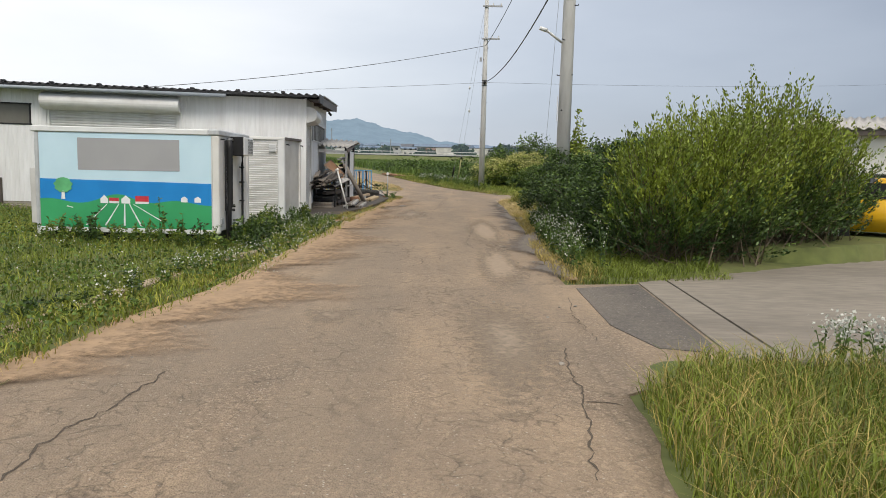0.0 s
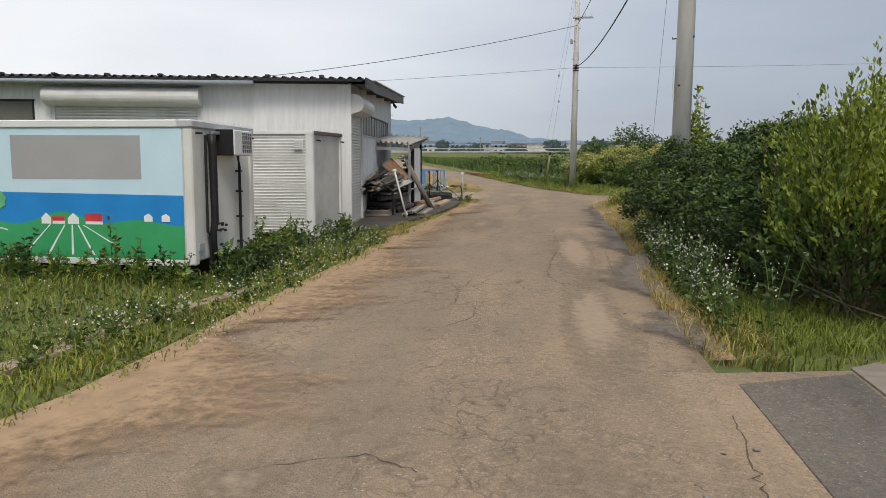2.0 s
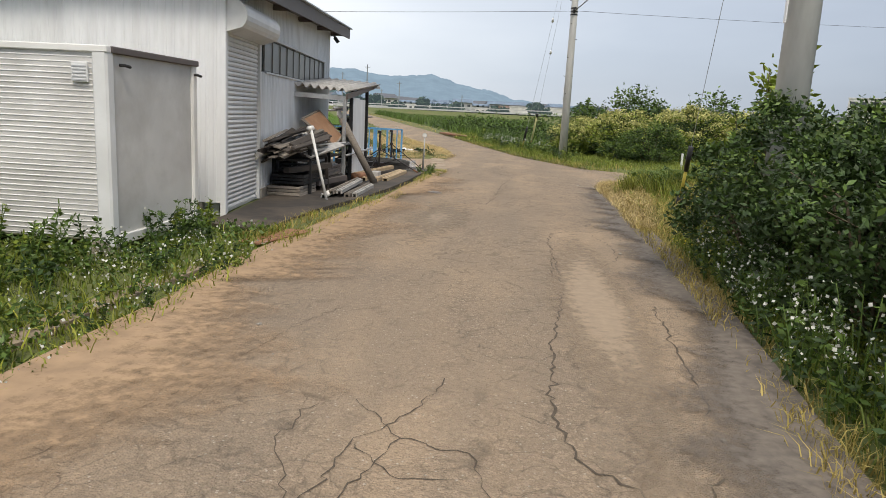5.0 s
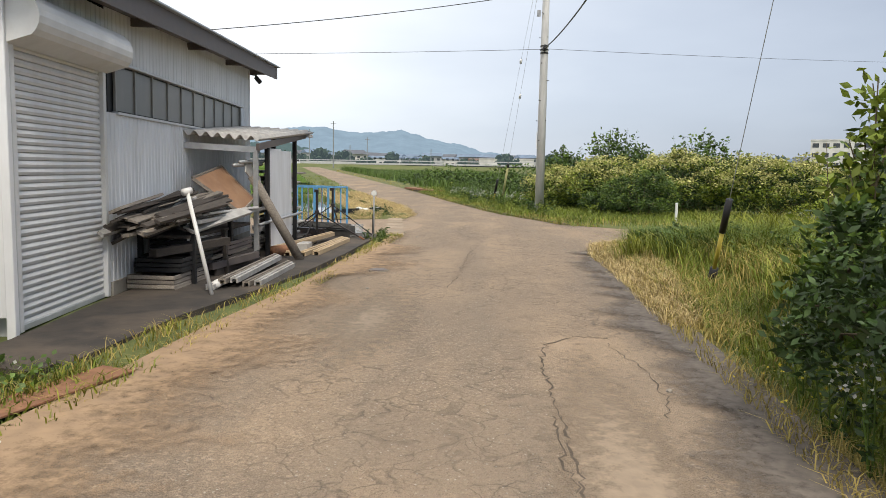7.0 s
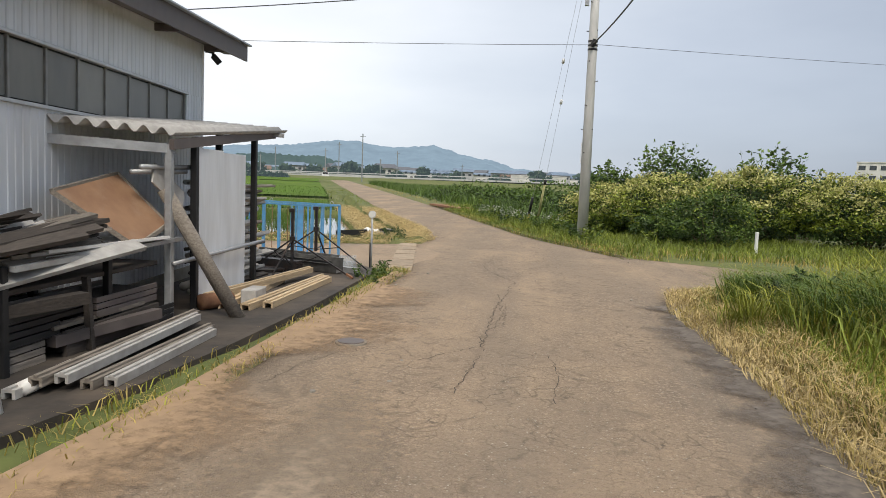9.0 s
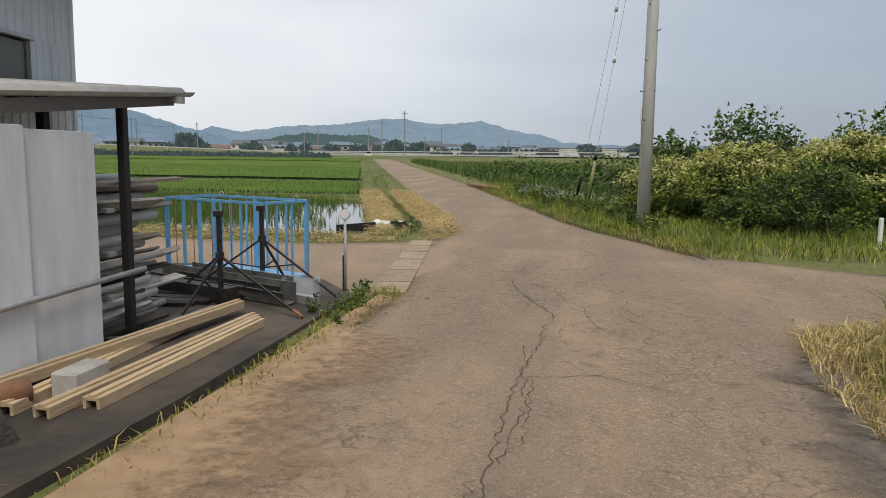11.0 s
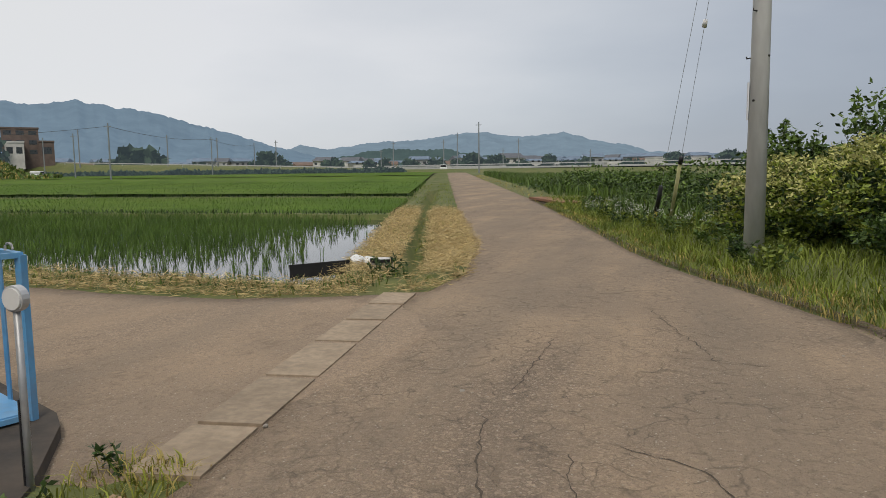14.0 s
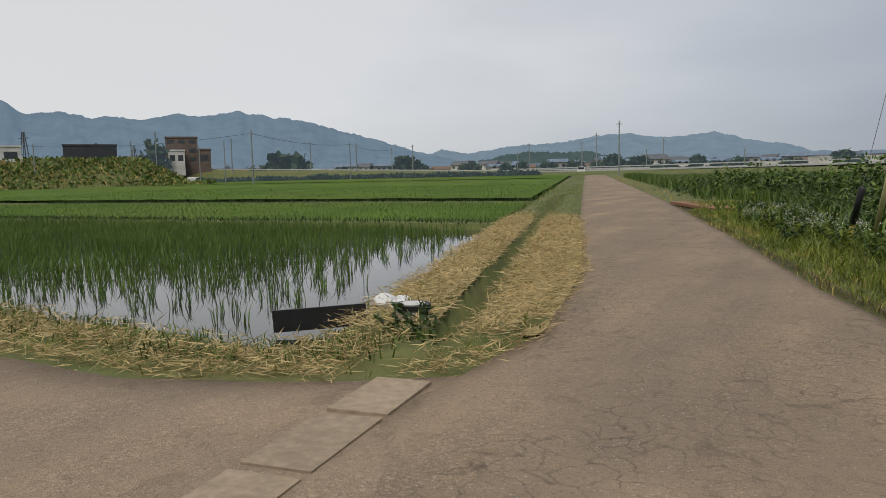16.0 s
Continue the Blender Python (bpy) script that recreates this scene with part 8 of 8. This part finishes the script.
for k in range(46):
    az = -60 + 92 * (k + random.uniform(0, 1)) / 46
    x, y = polar(az, random.uniform(215, 300))
    far_tree(x, y, random.uniform(1.6, 3.4), random.uniform(3.0, 5.6))
for az, dist, r, h in ((-31.0, 215, 3.2, 5.5), (-12.5, 215, 2.6, 4.6), (-14.5, 220, 3, 5), (-50.0, 203, 3.0, 9.5), (-40.5, 240, 7, 6)):
    x, y = polar(az, dist); far_tree(x, y, r, h, 420)

n_h = 9000
hx = rng.uniform(-145, -50, n_h)
HP = np.stack([hx, 165.5 + rng.normal(0, 0.5, n_h), 1.35 + rng.random(n_h) * (0.9 + 0.8 * np.array([noise.noise((v * 0.12, 4.0, 0)) for v in hx]))], 1)
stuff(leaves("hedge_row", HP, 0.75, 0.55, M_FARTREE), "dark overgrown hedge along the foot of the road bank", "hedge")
MP = np.stack([rng.uniform(-190, -105, 60000), rng.uniform(85, 175, 60000), np.zeros(60000)], 1)
MP = MP[(-MP[:, 0] > MP[:, 1] - 26) & (np.hypot(MP[:, 0], MP[:, 1] - 30) > 150) & (np.hypot(MP[:, 0], MP[:, 1] - 30) < 190)]
MP = patchy(MP, 0.10, -0.25, 51.0); MP[:, 2] = ground_z(MP[:, 0], MP[:, 1]) + rng.random(len(MP)) * 0.4
stuff(blades("mound_grass", MP[::2], 0.7, 0.16, 1.0, M_GRASSD), "dry long grass on the mound", "grass")
stuff(leaves("mound_scrub", MP[1::2], 0.9, 0.5, M_LEAF_M, up=0.6), "rough scrub and long grass on the mound", "scrub")
# pole grey lightened towards blue to carry the distance haze
M_FARPOLE = mat("far_hazed_pole", (0.26, 0.28, 0.29), None, 0.5, 0.8, 0.0)
def field_pole(x, y, h, r=0.14):
    e = thing("field_pole", "dark slender electric pole at the fields", "utility pole", pose(x, y, 0), "field poles")
    d = bmesh.new(); tube(d, [(0, 0, -0.3), (0, 0, h)], r, 8, r * 0.7); part("shaft", d, M_FARPOLE, e)
    part("cross_arm", box(bmesh.new(), -0.55, -0.05, h - 0.6, 0.55, 0.05, h - 0.5), M_FARPOLE, e)
    return e
fps = [(-79.7, 115.8, 9.6), (-95, 163.8, 10), (-104, 196, 10), (-60, 186, 9), (-30, 188, 9)]
for x, y, h in fps: field_pole(x, y, h)
for x, y, h in ((-30.5, 152, 10.5), (-43.5, 184, 10.5), (-46.8, 184, 9), (-110, 140, 10), (-128, 150, 10), (-140, 118, 10)): field_pole(x, y, h)
for az, el, dist in ((-51.6, 3.2, 180), (-49.9, 3.9, 180), (-44.5, 3.4, 200), (-38.5, 3.1, 190), (-34.9, 2.9, 180), (-30.4, 2.7, 190), (-22.0, 1.9, 200), (-12.0, 1.9, 210), (-5.0, 1.7, 215)):
    x, y = polar(az, dist); field_pole(x, y, 1.45 + dist * math.tan(radians(el)), 0.17)
for (xa, ya, ha), (xb, yb, hb) in zip(fps, fps[1:3]):
    cable((xa, ya, ha - 0.5), (xb, yb, hb - 0.5), 0.8, 0.03, "thin electric line between field poles")
cable((-79.7, 115.8, 9.1), (-140, 118, 9.5), 0.9, 0.03, "thin electric line over the paddies")

def pylon(x, y, h):
    e = thing("lattice_pylon", "grey lattice transmission pylon far off", "pylon", pose(x, y, 0), "pylons")
    for sx_, sy_ in ((-1, -1), (1, -1), (1, 1), (-1, 1)):
        part("leg", bar(bmesh.new(), (sx_ * h * 0.09, sy_ * h * 0.09, 0), (sx_ * 0.4, sy_ * 0.4, h), 0.35, 0.35), M_FARDARK, e)
    for z in (0.62, 0.76, 0.90):
        part("arm", bar(bmesh.new(), (-h * 0.14, 0, h * z), (h * 0.14, 0, h * z), 0.35, 0.35), M_FARDARK, e)
    return e
for az, dist in ((-58.5, 420), (-54.0, 520), (-51.5, 560)):
    x, y = polar(az, dist); pylon(x, y, 29)

# white van far down the lane
van = thing("far_car", "small white car far down the lane", "car", pose(-44.5, 176, 1.58, 0, 0, 16))
bm = bmesh.new(); box(bm, -0.8, -1.7, 0.3, 0.8, 1.7, 1.0, 0.1); box(bm, -0.72, -1.0, 1.0, 0.72, 1.5, 1.6, 0.15); part("body", bm, M_BOXW, van)
part("windscreen", box(bmesh.new(), -0.62, -1.06, 1.05, 0.62, -1.0, 1.5), M_BLACK, van)
for x in (-0.7, 0.7):
    for y in (-1.1, 1.1):
        d = bmesh.new(); tube(d, [(x - 0.1, y, 0.3), (x + 0.1, y, 0.3)], 0.3, 12); part("wheel", d, M_BLACK, van)
x, y = polar(-47.3, 172)
parked = copy_thing(van, pose(x, y, float(ground_z(x, y)), 0, 0, 100)); parked["label"] = "white car parked on the bank by the brick building"

# hill ranges; their blue haze is a glow of the material
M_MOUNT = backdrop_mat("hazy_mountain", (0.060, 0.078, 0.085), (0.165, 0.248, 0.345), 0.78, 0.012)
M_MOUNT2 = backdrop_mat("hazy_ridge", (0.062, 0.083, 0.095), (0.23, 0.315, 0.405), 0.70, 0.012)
M_WOODHILL = backdrop_mat("hazy_wooded_hill", (0.040, 0.060, 0.045), (0.10, 0.15, 0.19), 0.45, 0.03)

def ridge(name, label, dist, prof, material, step=0.2, rough=0.10, depth=900):
    """A range of hills as a solid slope, its crest given as (azimuth, elevation) in degrees."""
    az = np.arange(prof[0][0], prof[-1][0] + step, step)
    el = np.interp(az, [p[0] for p in prof], [p[1] for p in prof])
    el = el + np.array([rough * noise.noise((a * 1.1, dist, 0)) + rough * 0.6 * noise.noise((a * 4.0, dist, 2)) for a in az])
    V, rows = [], 22
    for j in range(rows):
        f = j / (rows - 1)
        for a, e_ in zip(az, el):
            r = dist - depth * (1 - f) + dist * 0.008 * noise.noise((a * 0.35, f * 4, dist))
            hz = 1.5 + r * math.tan(radians(max(e_, 0.0))) * (f ** 1.15) * (1 + 0.55 * (1 - f) * (noise.noise((a * 0.55, f * 2.2, 7)) + 0.5 * noise.noise((a * 1.7, f * 5, 9))))
            if j == 0: hz = -6
            V.append((math.sin(radians(a)) * r, 30 + math.cos(radians(a)) * r, hz))
    n = len(az); F = []
    for j in range(rows - 1):
        for k in range(n - 1):
            a = j * n + k; F += [a, a + 1, a + n + 1, a + n]
    return tagged(mesh_np(name, V, F, np.arange(len(F) // 4) * 4, material, smooth=True), label, "hills", kind="structure")

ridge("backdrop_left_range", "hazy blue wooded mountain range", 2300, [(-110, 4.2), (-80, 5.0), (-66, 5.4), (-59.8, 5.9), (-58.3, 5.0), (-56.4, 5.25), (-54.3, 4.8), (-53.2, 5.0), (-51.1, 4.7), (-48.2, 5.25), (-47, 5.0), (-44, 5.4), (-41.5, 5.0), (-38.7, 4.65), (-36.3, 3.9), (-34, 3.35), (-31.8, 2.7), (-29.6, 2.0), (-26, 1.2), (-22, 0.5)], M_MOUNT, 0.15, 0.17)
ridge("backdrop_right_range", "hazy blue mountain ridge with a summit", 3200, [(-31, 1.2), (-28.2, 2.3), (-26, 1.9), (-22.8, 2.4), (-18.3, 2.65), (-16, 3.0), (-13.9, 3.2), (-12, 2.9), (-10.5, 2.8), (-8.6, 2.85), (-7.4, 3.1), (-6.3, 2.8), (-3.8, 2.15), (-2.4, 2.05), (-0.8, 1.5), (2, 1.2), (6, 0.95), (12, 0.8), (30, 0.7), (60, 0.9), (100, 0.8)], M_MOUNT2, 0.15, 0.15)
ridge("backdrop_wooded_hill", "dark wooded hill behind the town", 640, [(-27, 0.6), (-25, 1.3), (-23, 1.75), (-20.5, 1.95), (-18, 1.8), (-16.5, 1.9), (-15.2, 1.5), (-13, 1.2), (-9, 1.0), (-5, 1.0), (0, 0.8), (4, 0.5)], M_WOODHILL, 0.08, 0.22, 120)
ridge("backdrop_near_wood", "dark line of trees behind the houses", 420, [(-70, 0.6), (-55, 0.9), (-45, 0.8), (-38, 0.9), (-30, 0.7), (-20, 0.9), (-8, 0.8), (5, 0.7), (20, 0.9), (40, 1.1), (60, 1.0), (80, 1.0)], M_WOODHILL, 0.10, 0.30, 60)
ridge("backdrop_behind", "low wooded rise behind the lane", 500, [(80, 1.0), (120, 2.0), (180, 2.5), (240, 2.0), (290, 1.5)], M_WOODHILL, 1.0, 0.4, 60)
